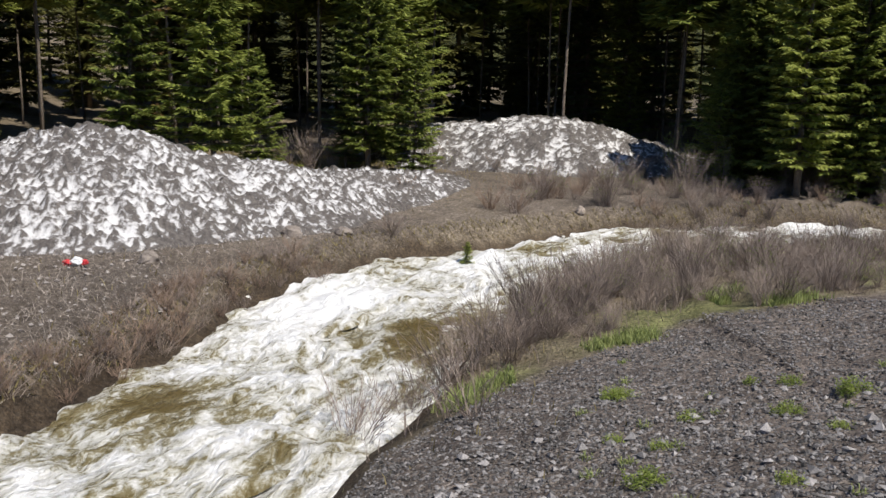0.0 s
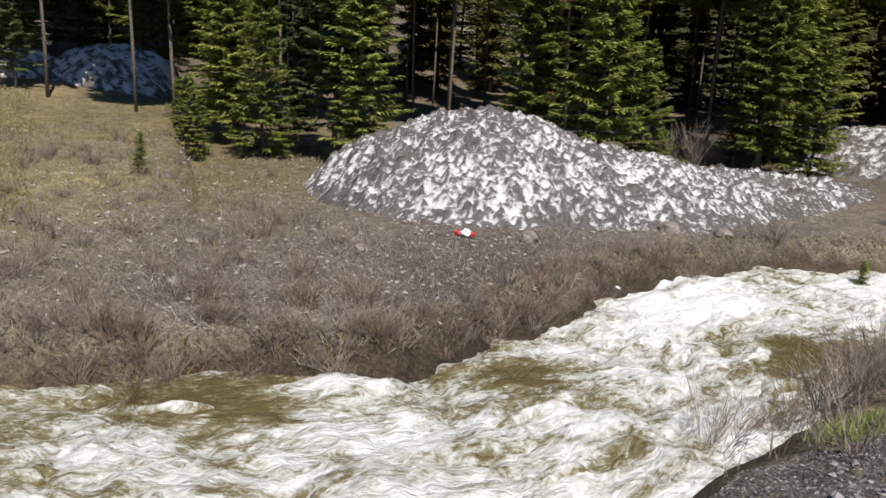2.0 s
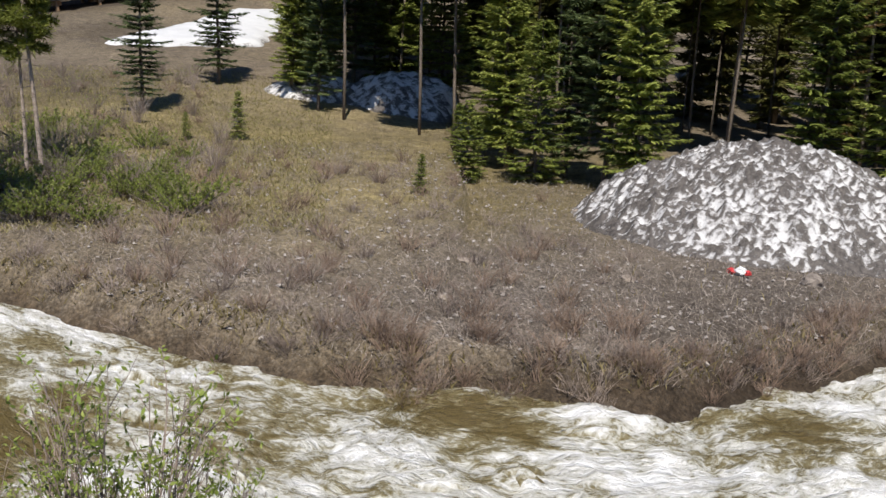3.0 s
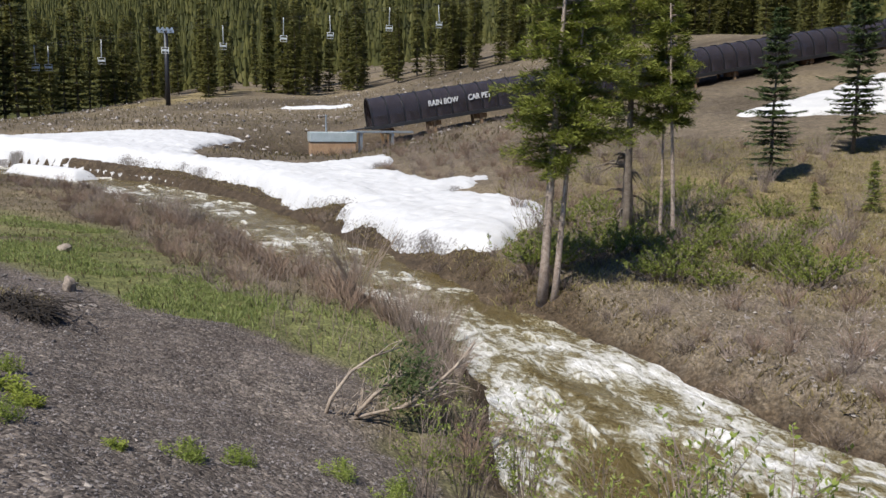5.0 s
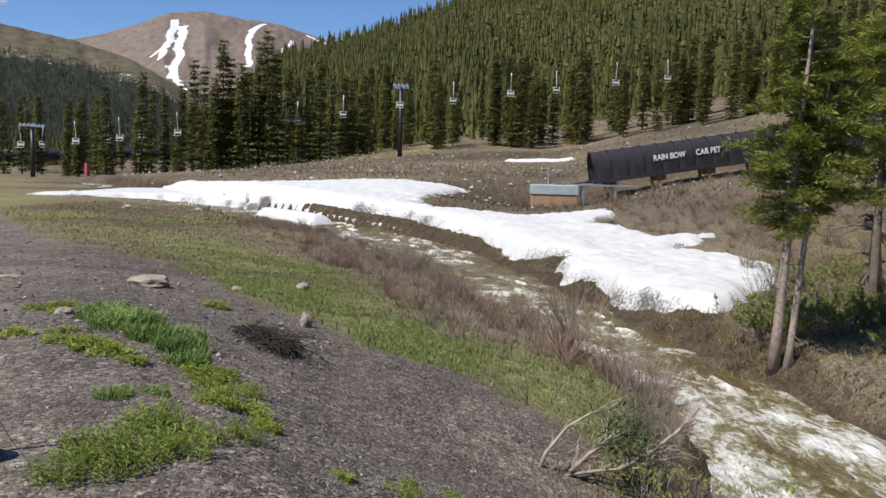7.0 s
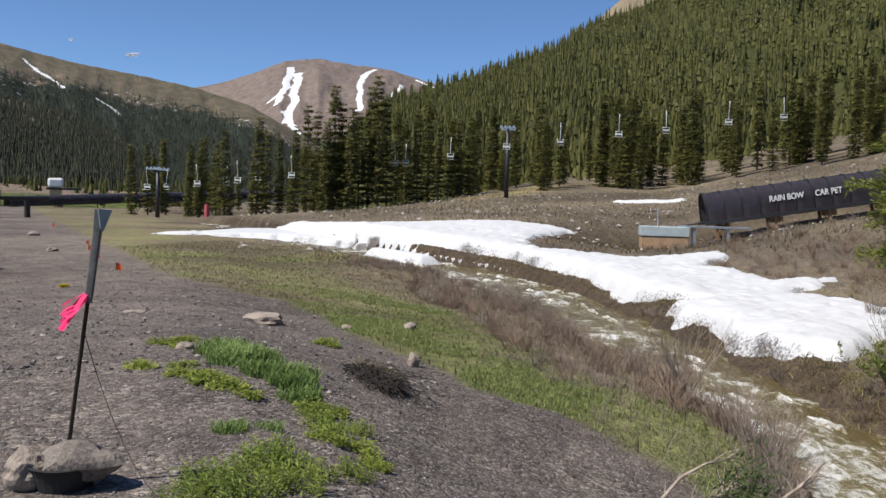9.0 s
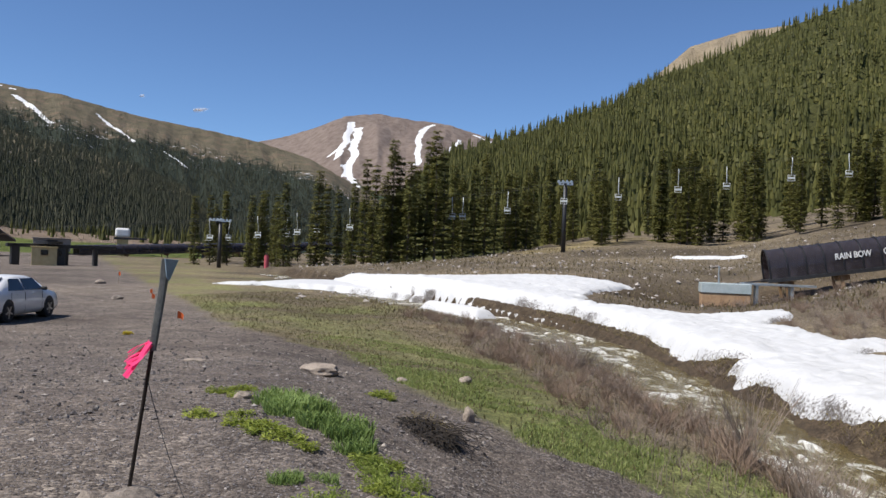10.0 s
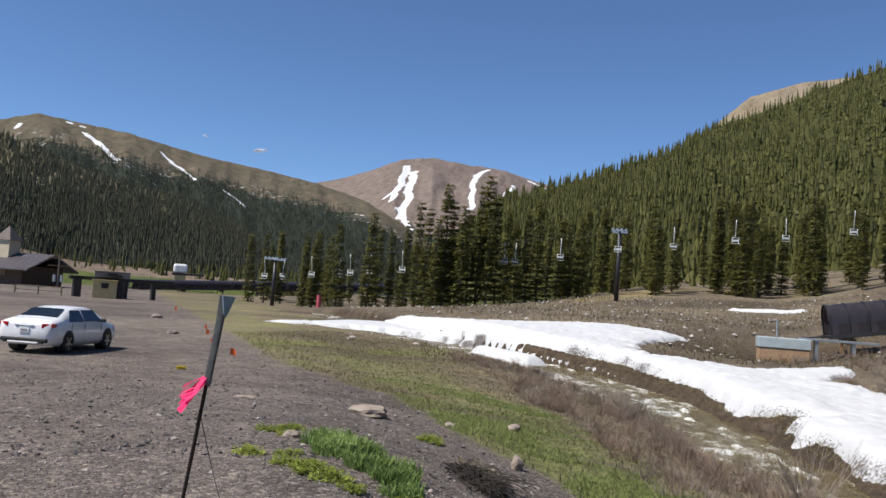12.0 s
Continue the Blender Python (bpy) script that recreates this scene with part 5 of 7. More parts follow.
def blade_stuff(name, label, n, place, hmin, hmax, mat, width=0.008, seed=0, category="grass", tilt=0.35):
    """Grass blades, each a bent pair of triangles, in one mesh."""
    rg = np.random.RandomState(seed)
    P = place(rg, n)
    z = lie(P[:, 0], P[:, 1])[0]
    n = len(P)
    h = rg.uniform(hmin, hmax, n) * (0.7 + 0.6 * rg.rand(n))
    a_ = rg.uniform(0, 6.283, n)
    side = np.stack([np.cos(a_), np.sin(a_), 0 * a_], 1) * (width * (0.6 + 0.8 * rg.rand(n)))[:, None]
    lean = np.stack([rg.normal(0, tilt, n), rg.normal(0, tilt, n), 0 * a_], 1) * h[:, None]
    b = np.column_stack([P, z - 0.02])
    up = np.array([0, 0, 1.0])
    mid = b + lean * 0.35 + up * (h * 0.6)[:, None]
    tip = b + lean + up * h[:, None]
    V = np.stack([b - side, b + side, mid + side * 0.7, mid - side * 0.7, tip], 1).reshape(-1, 3)
    k = np.arange(n)[:, None] * 5
    me = fast_mesh(name, V, np.concatenate([k + [0, 1, 2], k + [0, 2, 3], k + [3, 2, 4]]), mat, False)
    return tagged(new(name, me), label, category, kind="stuff")


def by_mask(index, x0, x1, y0, y1, power=1.0, clump=0.0, limit=None):
    def place(rg, n):
        out = []
        have = 0
        while have < n:
            x, y = rg.uniform(x0, x1, 4 * n), rg.uniform(y0, y1, 4 * n)
            L_ = lie(x, y)
            p = np.clip(L_[index], 0, 1) ** power * (L_[5] > 0.15)
            if clump:
                p = p * (fbm(x * clump, y * clump, 2, 91) > 0.05)
            if limit:
                p = p * limit(x, y)
            k = rg.rand(4 * n) < p
            out.append(np.stack([x[k], y[k]], 1))
            have += k.sum()
        return np.concatenate(out)[:n]
    return place


blade_stuff("meadow_grass", "fresh green grass at the edge of the gravel", 42000, by_mask(2, -26, -9, -14, 2, 1.6, 0.5), 0.025, 0.085, grass_green, 0.009, 1)
blade_stuff("bank_grass", "bright green grass along the top of the bank", 9000, by_mask(2, -2.5, 12, 6, 18, 1.2, 1.1), 0.05, 0.18, grass_green, 0.009, 2)
blade_stuff("dry_grass", "dry straw-coloured grass on the far flats", 9000, by_mask(4, -40, 2, 2, 34, 0.7, limit=lambda x, y: lie(x, y)[5] > 0.4), 0.06, 0.2, grass_dry, 0.009, 3)
blade_stuff("straw", "dry yellow grass between the snow heaps", 7000, lambda rg, n: np.stack([rg.normal(-4.9, 2.3, n), rg.normal(35, 1.8, n)], 1), 0.08, 0.22, grass_dry, 0.012, 4)
blade_stuff("wet_meadow", "dull olive grass of the wet meadow", 22000, by_mask(4, -50, -11, -28, 2, 1.0, limit=lambda x, y: (lie(x, y)[1] < 0.3) & (to_line(x, y, RIVER)[1] < 0)), 0.04, 0.12, meadow_olive, 0.012, 5)
blade_stuff("hill_grass", "sparse pale grass on the brushy hillside", 40000, lambda rg, n: (lambda a_, r_: np.stack([-r_ * np.sin(a_), r_ * np.cos(a_)], 1))(np.radians(rg.uniform(50, 79, n)), rg.uniform(16, 45, n)), 0.05, 0.15, hill_straw, 0.012, 6, "grass", 0.8)
blade_stuff("slope_tufts", "dry brown tufts over the ski slope", 15000, lambda rg, n: (lambda P: P[poly_dist(P[:, 0], P[:, 1], np.array(SNOWFIELD)) < -0.6])(wedge(70, 113, 42, 125)(rg, n)), 0.08, 0.3, slope_straw, 0.035, 7)
blade_stuff("creek_grass", "matted straw hanging over the creek bank", 12000, lambda rg, n: (lambda i, o: np.stack([RC[i, 0] - RT[i, 1] * (RC[i, 2] + o), RC[i, 1] + RT[i, 0] * (RC[i, 2] + o)], 1))(rg.randint(300, 760, n), rg.uniform(0.25, 0.9, n)), 0.04, 0.15, grass_dry, 0.011, 8, "grass", 0.8)

blade_stuff("twig_litter", "grey dead twigs and stalks all over the far flats", 48000, lambda rg, n: (lambda P: P[lie(P[:, 0], P[:, 1])[5] > 0.25])((lambda a_, r_: np.stack([-r_ * np.sin(a_), r_ * np.cos(a_)], 1))(np.radians(rg.uniform(2, 72, n)), 9.5 + 20 * rg.rand(n) ** 1.3)), 0.04, 0.17, twig_pale, 0.005, 9, "brush", 1.3)
blade_stuff("bank_twigs", "grey dead stalks along the near bank", 9000, lambda rg, n: (lambda P: P[(lie(P[:, 0], P[:, 1])[5] > 0.1) & (lie(P[:, 0], P[:, 1])[1] < 0.2)])((lambda i, o: np.stack([RC[i, 0] + RT[i, 1] * (RC[i, 2] + o), RC[i, 1] - RT[i, 0] * (RC[i, 2] + o)], 1))(rg.randint(280, 800, n), rg.uniform(0.0, 3.0, n))), 0.08, 0.4, twig, 0.006, 10, "brush")


def stone_stuff(name, label, n, place, smin, smax, mat, seed):
    """Loose stones: small many-sided lumps in one mesh."""
    rg = np.random.RandomState(seed)
    P = place(rg, n)
    n = len(P)
    z = lie(P[:, 0], P[:, 1])[0]
    base = np.array([(1, 0, 0), (-1, 0, 0), (0, 1, 0), (0, -1, 0), (0, 0, 1), (0, 0, -1)], float)
    tri = np.array([(0, 2, 4), (2, 1, 4), (1, 3, 4), (3, 0, 4), (2, 0, 5), (1, 2, 5), (3, 1, 5), (0, 3, 5)])
    s = smin * (smax / smin) ** (rg.rand(n) ** 2.2)
    a_ = rg.uniform(0, 6.283, n)
    V = base[None] * rg.uniform(0.55, 1.2, (n, 6, 1)) * np.stack([np.ones(n), rg.uniform(0.6, 1, n), rg.uniform(0.4, 0.75, n)], 1)[:, None, :] + rg.uniform(-0.25, 0.25, (n, 6, 3))
    c, sn = np.cos(a_)[:, None], np.sin(a_)[:, None]
    V = np.stack([V[..., 0] * c - V[..., 1] * sn, V[..., 0] * sn + V[..., 1] * c, V[..., 2]], -1) * s[:, None, None]
    V = V + np.column_stack([P, z + 0.25 * s])[:, None, :]
    F = (tri[None] + (np.arange(n) * 6)[:, None, None]).reshape(-1, 3)
    return tagged(new(name, fast_mesh(name, V.reshape(-1, 3), F, mat, False)), label, "gravel", kind="stuff")


pebble = rough_mat("pebble", (0.11, 0.105, 0.105), (0.33, 0.31, 0.3), 14, 0.85, relief=0.3, spread=0.95)
lot_pebble = rough_mat("lot_pebble", (0.07, 0.063, 0.064), (0.22, 0.2, 0.195), 14, 0.85, relief=0.3, spread=0.7)
pale_pebble = rough_mat("pale_pebble", (0.22, 0.2, 0.18), (0.4, 0.36, 0.33), 14, 0.85, relief=0.3, spread=0.4)


def gravel_only(fn):
    return lambda rg, n: (lambda P: P[(lie(P[:, 0], P[:, 1])[1] > 0.4)])(fn(rg, n))


stone_stuff("bank_gravel", "coarse dark gravel on the bank", 110000, gravel_only(wedge(-36, 14, 2.4, 14, 0.75)), 0.006, 0.034, pebble, 31)
stone_stuff("bank_stones", "dark lumps of stone in the bank gravel", 700, gravel_only(wedge(-36, -2, 3, 9.5)), 0.025, 0.08, pebble, 36)
stone_stuff("lot_gravel", "grey gravel scattered over the lot", 80000, gravel_only(wedge(78, 152, 3.5, 17, 0.85)), 0.005, 0.018, lot_pebble, 32)
stone_stuff("lot_stones", "loose stones over the open lot", 9000, gravel_only(wedge(104, 152, 9, 48, 1.2)), 0.012, 0.05, lot_pebble, 37)
stone_stuff("lot_chips", "pale stone chips over the open lot", 1800, gravel_only(wedge(104, 152, 8, 45, 1.2)), 0.012, 0.05, pale_pebble, 38)
stone_stuff("pale_gravel", "pale pebbles among the gravel", 5200, gravel_only(wedge(-36, 152, 2.6, 20)), 0.006, 0.024, pale_pebble, 33)
stone_stuff("flat_stones", "scattered pale stones on the far flats", 5000, lambda rg, n: (lambda P: P[(lie(P[:, 0], P[:, 1])[5] > 0.3)])(wedge(8, 66, 11, 28)(rg, n)), 0.015, 0.07, pale_pebble, 34)
stone_stuff("slope_stones", "pale stones strewn over the ski slope", 2500, wedge(76, 118, 50, 125), 0.05, 0.3, pale_pebble, 35)


# ---- pines, snags and dead wood by the creek ----
def old_spruce(name, label, x, y, height, trunks, crown_from, width, seed, barked=None):
    """A spruce with bare lower trunks and a ragged crown."""
    top = new(name)
    tagged(top, label, "spruce tree", "creekside spruces")
    top.matrix_basis = pose(x, y, ground_z(x, y) - 0.1)
    rg = random.Random(seed)
    V, F, limbs = [], [], []
    for (tx, ty, lean_x, lean_y, h, r) in trunks:
        pth = []
        for k in range(9):
            q = k / 8
            pth.append(((tx + lean_x * q + 0.03 * math.sin(5 * q + seed), ty + lean_y * q + 0.03 * math.cos(4 * q), h * q), r * (1.25 if k == 0 else 1) * (1 - 0.8 * q)))
        tv, tf = tubes([pth], 10)
        under(new("trunk", mesh_of("trunk", tv, tf, barked or grey_bark, True)), top)
        n = int(19 * (1 - crown_from) * h)
        for k in range(n):
            q = crown_from + (1 - crown_from) * (k + rg.random()) / n
            p = Vector((tx + lean_x * q, ty + lean_y * q, h * q))
            f = (q - crown_from) / (1 - crown_from)
            rl = width * (0.5 + 0.5 * math.sin(min(1, f * 3.2) * 1.57)) * (1 - f) ** 0.55 * rg.uniform(0.5, 1.15) + 0.12
            ang = rg.uniform(0, 6.283)
            out = Vector((math.cos(ang), math.sin(ang), 0))
            tip = p + out * rl + Vector((0, 0, rl * rg.uniform(-0.35, 0.2)))
            limbs.append([(p, 0.02), ((p + tip) / 2 + Vector((0, 0, 0.03)), 0.013), (tip, 0.006)])
            side = out.cross(Vector((0, 0, 1)))
            for j in range(int(60 + 230 * rl)):
                s = rg.uniform(0.2, 1.05)
                c = p.lerp(tip, s) + side * rg.gauss(0, 0.13) * rl * (1.3 - 0.6 * s) + Vector((0, 0, rg.uniform(-0.09, 0.05)))
                d = (out * rg.uniform(0.1, 1) + side * rg.uniform(-1, 1) + Vector((0, 0, rg.uniform(-0.4, 0.6)))).normalized()
                w = d.cross(Vector((rg.uniform(-1, 1), rg.uniform(-1, 1), 1))).normalized()
                ln = rg.uniform(0.08, 0.2)
                b = len(V)
                V.extend([c, c + d * ln * 0.5 + w * ln * 0.085, c + d * ln, c + d * ln * 0.5 - w * ln * 0.085])
                F.append((b, b + 1, b + 2, b + 3))
        for k in range(int(9 * crown_from * h / 3)):
            q = rg.uniform(0.12, crown_from)
            p = Vector((tx + lean_x * q, ty + lean_y * q, h * q))
            ang = rg.uniform(0, 6.283)
            tip = p + Vector((math.cos(ang), math.sin(ang), rg.uniform(-0.4, 0.1))) * rg.uniform(0.15, 0.55)
            limbs.append([(p, 0.012), (tip, 0.004)])
    for limb in limbs:
        tv, tf = tubes([limb], 4)
        under(new("limb", mesh_of("limb", tv, tf, bark)), top)
    if V:
        under(new("crown", mesh_of("crown", V, F, spruce_needles)), top)
    return top


old_spruce("spruce_tree", "twin-trunked spruce with pale bare lower trunks above the creek", -15.6, 3.95, 6.6, [(0, 0, 0.15, 0.35, 6.8, 0.10), (0.12, 0.2, -0.1, 0.5, 5.6, 0.07)], 0.46, 1.3, 41)
old_spruce("spruce_tree", "dark-trunked spruce with a bushy top", -19.45, 6.9, 7.2, [(0, 0, -0.2, 0.1, 7.4, 0.11)], 0.4, 1.3, 42, bark)
old_spruce("spruce_tree", "thin pale spruce snag with a small green top", -18.5, 7.7, 5.5, [(0, 0, -0.1, -0.25, 5.6, 0.06)], 0.55, 0.7, 43)
old_spruce("spruce_tree", "thin leaning pole of a dying spruce", -18.9, 7.5, 4.4, [(0, 0, 0, 0.05, 4.6, 0.05)], 0.62, 0.55, 44)


def ragged_stump():
    """A burnt, broken stump with its roots in the air."""
    rg = random.Random(3)
    top = new("stump")
    tagged(top, "broken dark stump with upturned roots", "tree stump")
    top.matrix_basis = pose(-20.3, 7.15, ground_z(-20.3, 7.15) - 0.1)
    paths = [[((0.05 * k, 0.04 * math.sin(k), 0.55 * k), 0.2 - 0.03 * k) for k in range(5)]]
    tv, tf = tubes(paths, 9)
    under(new("trunk", mesh_of("trunk", tv, tf, bark, True)), top)
    roots = []
    for k in range(26):
        a_ = rg.uniform(0, 6.283)
        p = Vector((0, 0, rg.uniform(0.1, 2.2)))
        q = p + Vector((math.cos(a_), math.sin(a_), rg.uniform(-0.8, 0.2))) * rg.uniform(0.3, 0.9)
        roots.append([(p, 0.04), ((p + q) / 2 + Vector((0, 0, 0.1)), 0.025), (q, 0.008)])
    for root in roots:
        tv, tf = tubes([root], 5)
        under(new("root", mesh_of("root", tv, tf, bark)), top)


ragged_stump()


def fallen_branch():
    """A dead, barkless treetop lying on the bank, with forked limbs and a few green sprigs."""
    rg = random.Random(9)
    top = new("fallen_branch")
    tagged(top, "bleached fallen branch with forked limbs on the bank", "dead branch")
    x, y = -8.75, 0.4
    top.matrix_basis = pose(x, y, ground_z(x, y))
    arcs = [
        [(0, -0.45, 0.02), (0.0, -0.36, 0.3), (-0.1, -0.15, 0.56), (-0.2, 0.1, 0.7), (-0.3, 0.38, 0.76)],
        [(0, -0.45, 0.02), (-0.05, -0.2, 0.05), (-0.1, 0.2, 0.12), (-0.15, 0.6, 0.16), (-0.3, 0.95, 0.25)],
        [(-0.05, -0.1, 0.1), (-0.15, 0.1, 0.28), (-0.2, 0.25, 0.38), (-0.3, 0.4, 0.5)],
        [(-0.1, 0.4, 0.15), (-0.2, 0.7, 0.3), (-0.35, 1.0, 0.5), (-0.5, 1.25, 0.75)],
    ]
    for pth in arcs:
        tv, tf = tubes([[(p, 0.026 * (1 - 0.16 * k)) for k, p in enumerate(pth)]], 7)
        under(new("limb", mesh_of("limb", tv, tf, dead_wood, True)), top)
    small, V, F = [], [], []
    for k in range(110):
        pth = rg.choice(arcs[1:] if k % 4 else arcs)
        i = rg.randrange(1, len(pth))
        p = Vector(pth[i - 1]).lerp(Vector(pth[i]), rg.random())
        d = Vector((rg.uniform(-0.8, 0.1), rg.uniform(-0.1, 1), rg.uniform(-0.15, 0.7))).normalized() * rg.uniform(0.15, 0.5)
        small.append([(p, 0.007), (p + d * 0.5 + Vector((0, 0, 0.03)), 0.005), (p + d, 0.003)])
    for k in range(700):
        c = Vector((rg.gauss(-0.3, 0.15), rg.gauss(0.5, 0.16), abs(rg.gauss(0.42, 0.2))))
        d = Vector((rg.uniform(-1, 1), rg.uniform(-1, 1), rg.uniform(-0.5, 1))).normalized()
        w = d.cross(Vector((0.3, 0.5, 1))).normalized()
        b = len(V)
        V.extend([c, c + d * 0.05 + w * 0.012, c + d * 0.1, c + d * 0.05 - w * 0.012])
        F.append((b, b + 1, b + 2, b + 3))
    for one in small:
        tv, tf = tubes([one], 4)
        under(new("twig", mesh_of("twig", tv, tf, dead_wood)), top)
    under(new("sprig", mesh_of("sprig", V, F, needles_blue)), top, "dull green needles")


fallen_branch()


def brush_heap():
    """Cut brush lying in a washed-out hollow of the bank."""
    rg = random.Random(10)
    top = new("brush_heap")
    tagged(top, "heap of dead brush in a gravel hollow, its shadow coloured in", "brush heap")
    x, y = -10.4, -3.55
    top.matrix_basis = pose(x, y, ground_z(x, y) + 0.01, 0, 0, 42) @ Matrix.Diagonal((1.15, 1.15, 0.8, 1))
    paths = []
    for k in range(240):
        p = Vector((rg.uniform(-0.75, 0.55), rg.gauss(0, 0.16), rg.uniform(0.0, 0.14)))
        d = Vector((rg.uniform(0.2, 0.7), rg.uniform(-0.3, 0.2), rg.uniform(-0.08, 0.12)))
        paths.append([(p, 0.008), (p + d * 0.5 + Vector((0, 0, 0.06)), 0.006), (p + d, 0.003)])
    # the hollow's shadow is put into the near-black twig colour
    shaded_twig = rough_mat("shaded_twig", (0.01, 0.008, 0.007), (0.04, 0.03, 0.022), 8, 0.9)
    for one in paths:
        tv, tf = tubes([one], 3)
        under(new("twig", mesh_of("twig", tv, tf, shaded_twig)), top)
    # black lump fills the hollow where shadow lies
    bm = bmesh.new()
    bmesh.ops.create_icosphere(bm, subdivisions=3, radius=1, matrix=Matrix.Translation((0, 0, -0.07)) @ Matrix.Diagonal((0.8, 0.22, 0.12, 1)))
    for v in bm.verts:
        v.co += noise.noise_vector(v.co * 4) * 0.07
    part("clod", bm, rough_mat("hollow_shade", (0.012, 0.01, 0.008), (0.035, 0.028, 0.02), 10, 0.95), top)
    V, F = [], []
    for k in range(220):
        c = Vector((rg.uniform(-0.85, 0.25), rg.gauss(0.13, 0.07), rg.uniform(0.04, 0.16)))
        d = Vector((rg.uniform(-0.3, 1), rg.uniform(-0.5, 0.5), rg.uniform(0, 0.8))).normalized() * rg.uniform(0.06, 0.16)
        w = Vector((-d.y, d.x, 0)).normalized() * 0.005
        b = len(V)
        V.extend([c - w, c + w, c + d])
        F.append((b, b + 1, b + 2))
    under(new("turf", mesh_of("turf", V, F, grass_dry)), top, "olive dry turf")


brush_heap()


# ---- herbs on the lot's edge ----
def herb_meshes(seed, radius, height, n, blade_w, mat, droop=0.5, leaf_len=0.09):
    """A clump of leafy stems."""
    rg = random.Random(seed)
    V, F = [], []
    stems = []
    for k in range(n):
        a_, r_ = rg.uniform(0, 6.283), radius * rg.random() ** 0.6
        p = Vector((r_ * math.cos(a_), r_ * math.sin(a_), 0))
        h = height * rg.uniform(0.5, 1.1) * (1 - 0.4 * r_ / radius)
        tip = p + Vector((rg.uniform(-0.3, 0.3) * h, rg.uniform(-0.3, 0.3) * h, h))
        stems.append([(p, 0.003), (tip, 0.0015)])
        m = max(3, int(h / 0.022))
        for j in range(m):
            q = (j + 0.6) / m
            c = p.lerp(tip, q)
            a2 = rg.uniform(0, 6.283)
            d = Vector((math.cos(a2), math.sin(a2), rg.uniform(0.1, 1.1) * (1 - droop) + 0.3)).normalized()
            w = d.cross(Vector((0, 0, 1))).normalized()
            ln = leaf_len * rg.uniform(0.6, 1.2)
            b = len(V)
            V.extend([c, c + d * ln * 0.5 + w * ln * blade_w, c + d * ln - Vector((0, 0, ln * 0.25)), c + d * ln * 0.5 - w * ln * blade_w])
            F.append((b, b + 1, b + 2, b + 3))
    tv, tf = tubes(stems, 3)
    return [("stalk", mesh_of("stalk", tv, tf, mat)), ("foliage", mesh_of("foliage", V, F, mat))]


def tuft_meshes(seed, radius, height, n, mat):
    """A clump of long arching grass leaves."""
    rg = random.Random(seed)
    V, F = [], []
    for k in range(n):
        a_, r_ = rg.uniform(0, 6.283), radius * rg.random() ** 0.6
        p = Vector((r_ * math.cos(a_), r_ * math.sin(a_), -0.02))
        h = height * rg.uniform(0.5, 1.1)
        a2 = rg.uniform(0, 6.283)
        d = Vector((math.cos(a2), math.sin(a2), 0)) * h * rg.uniform(0.2, 0.6)
        w = Vector((-math.sin(a2), math.cos(a2), 0)) * 0.008
        b = len(V)
        mid, tip = p + d * 0.4 + Vector((0, 0, h * 0.7)), p + d + Vector((0, 0, h * 0.85))
        V.extend([p - w * 0.6, p + w * 0.6, mid + w, mid - w, tip])
        F.extend([(b, b + 1, b + 2, b + 3), (b + 3, b + 2, b + 4)])
    return [("foliage", mesh_of("foliage", V, F, mat))]


blue_grass = leaf_mat("blue_grass", (0.1, 0.16, 0.045), (0.17, 0.25, 0.07), (0.29, 0.38, 0.13), 3)
HERBS = Planter([
    shrub("low leafy green herb growing in the gravel", herb_meshes(61, 0.3, 0.2, 90, 0.2, herb_leaf), "plant", "green herbs", "herb"),
    shrub("clump of long blue-green grass in the gravel", tuft_meshes(62, 0.3, 0.3, 420, blue_grass), "grass", "grass clumps", "grass_clump"),
    shrub("yellow-green leafy shoots among the gravel", herb_meshes(63, 0.3, 0.36, 70, 0.13, willow_leaf, 0.2, 0.075), "plant", "green herbs", "herb"),
    shrub("sparse tuft of bright green grass", tuft_meshes(64, 0.14, 0.2, 70, grass_green), "grass", "grass tufts", "grass_tuft"),
    shrub("small yellow-flowering plant on the lot", herb_meshes(65, 0.22, 0.22, 60, 0.35, leaf_mat("yellow_flower", (0.35, 0.28, 0.02), (0.55, 0.42, 0.03), (0.5, 0.5, 0.08))), "flowers", "yellow flowers", "flower_clump"),
], 8)
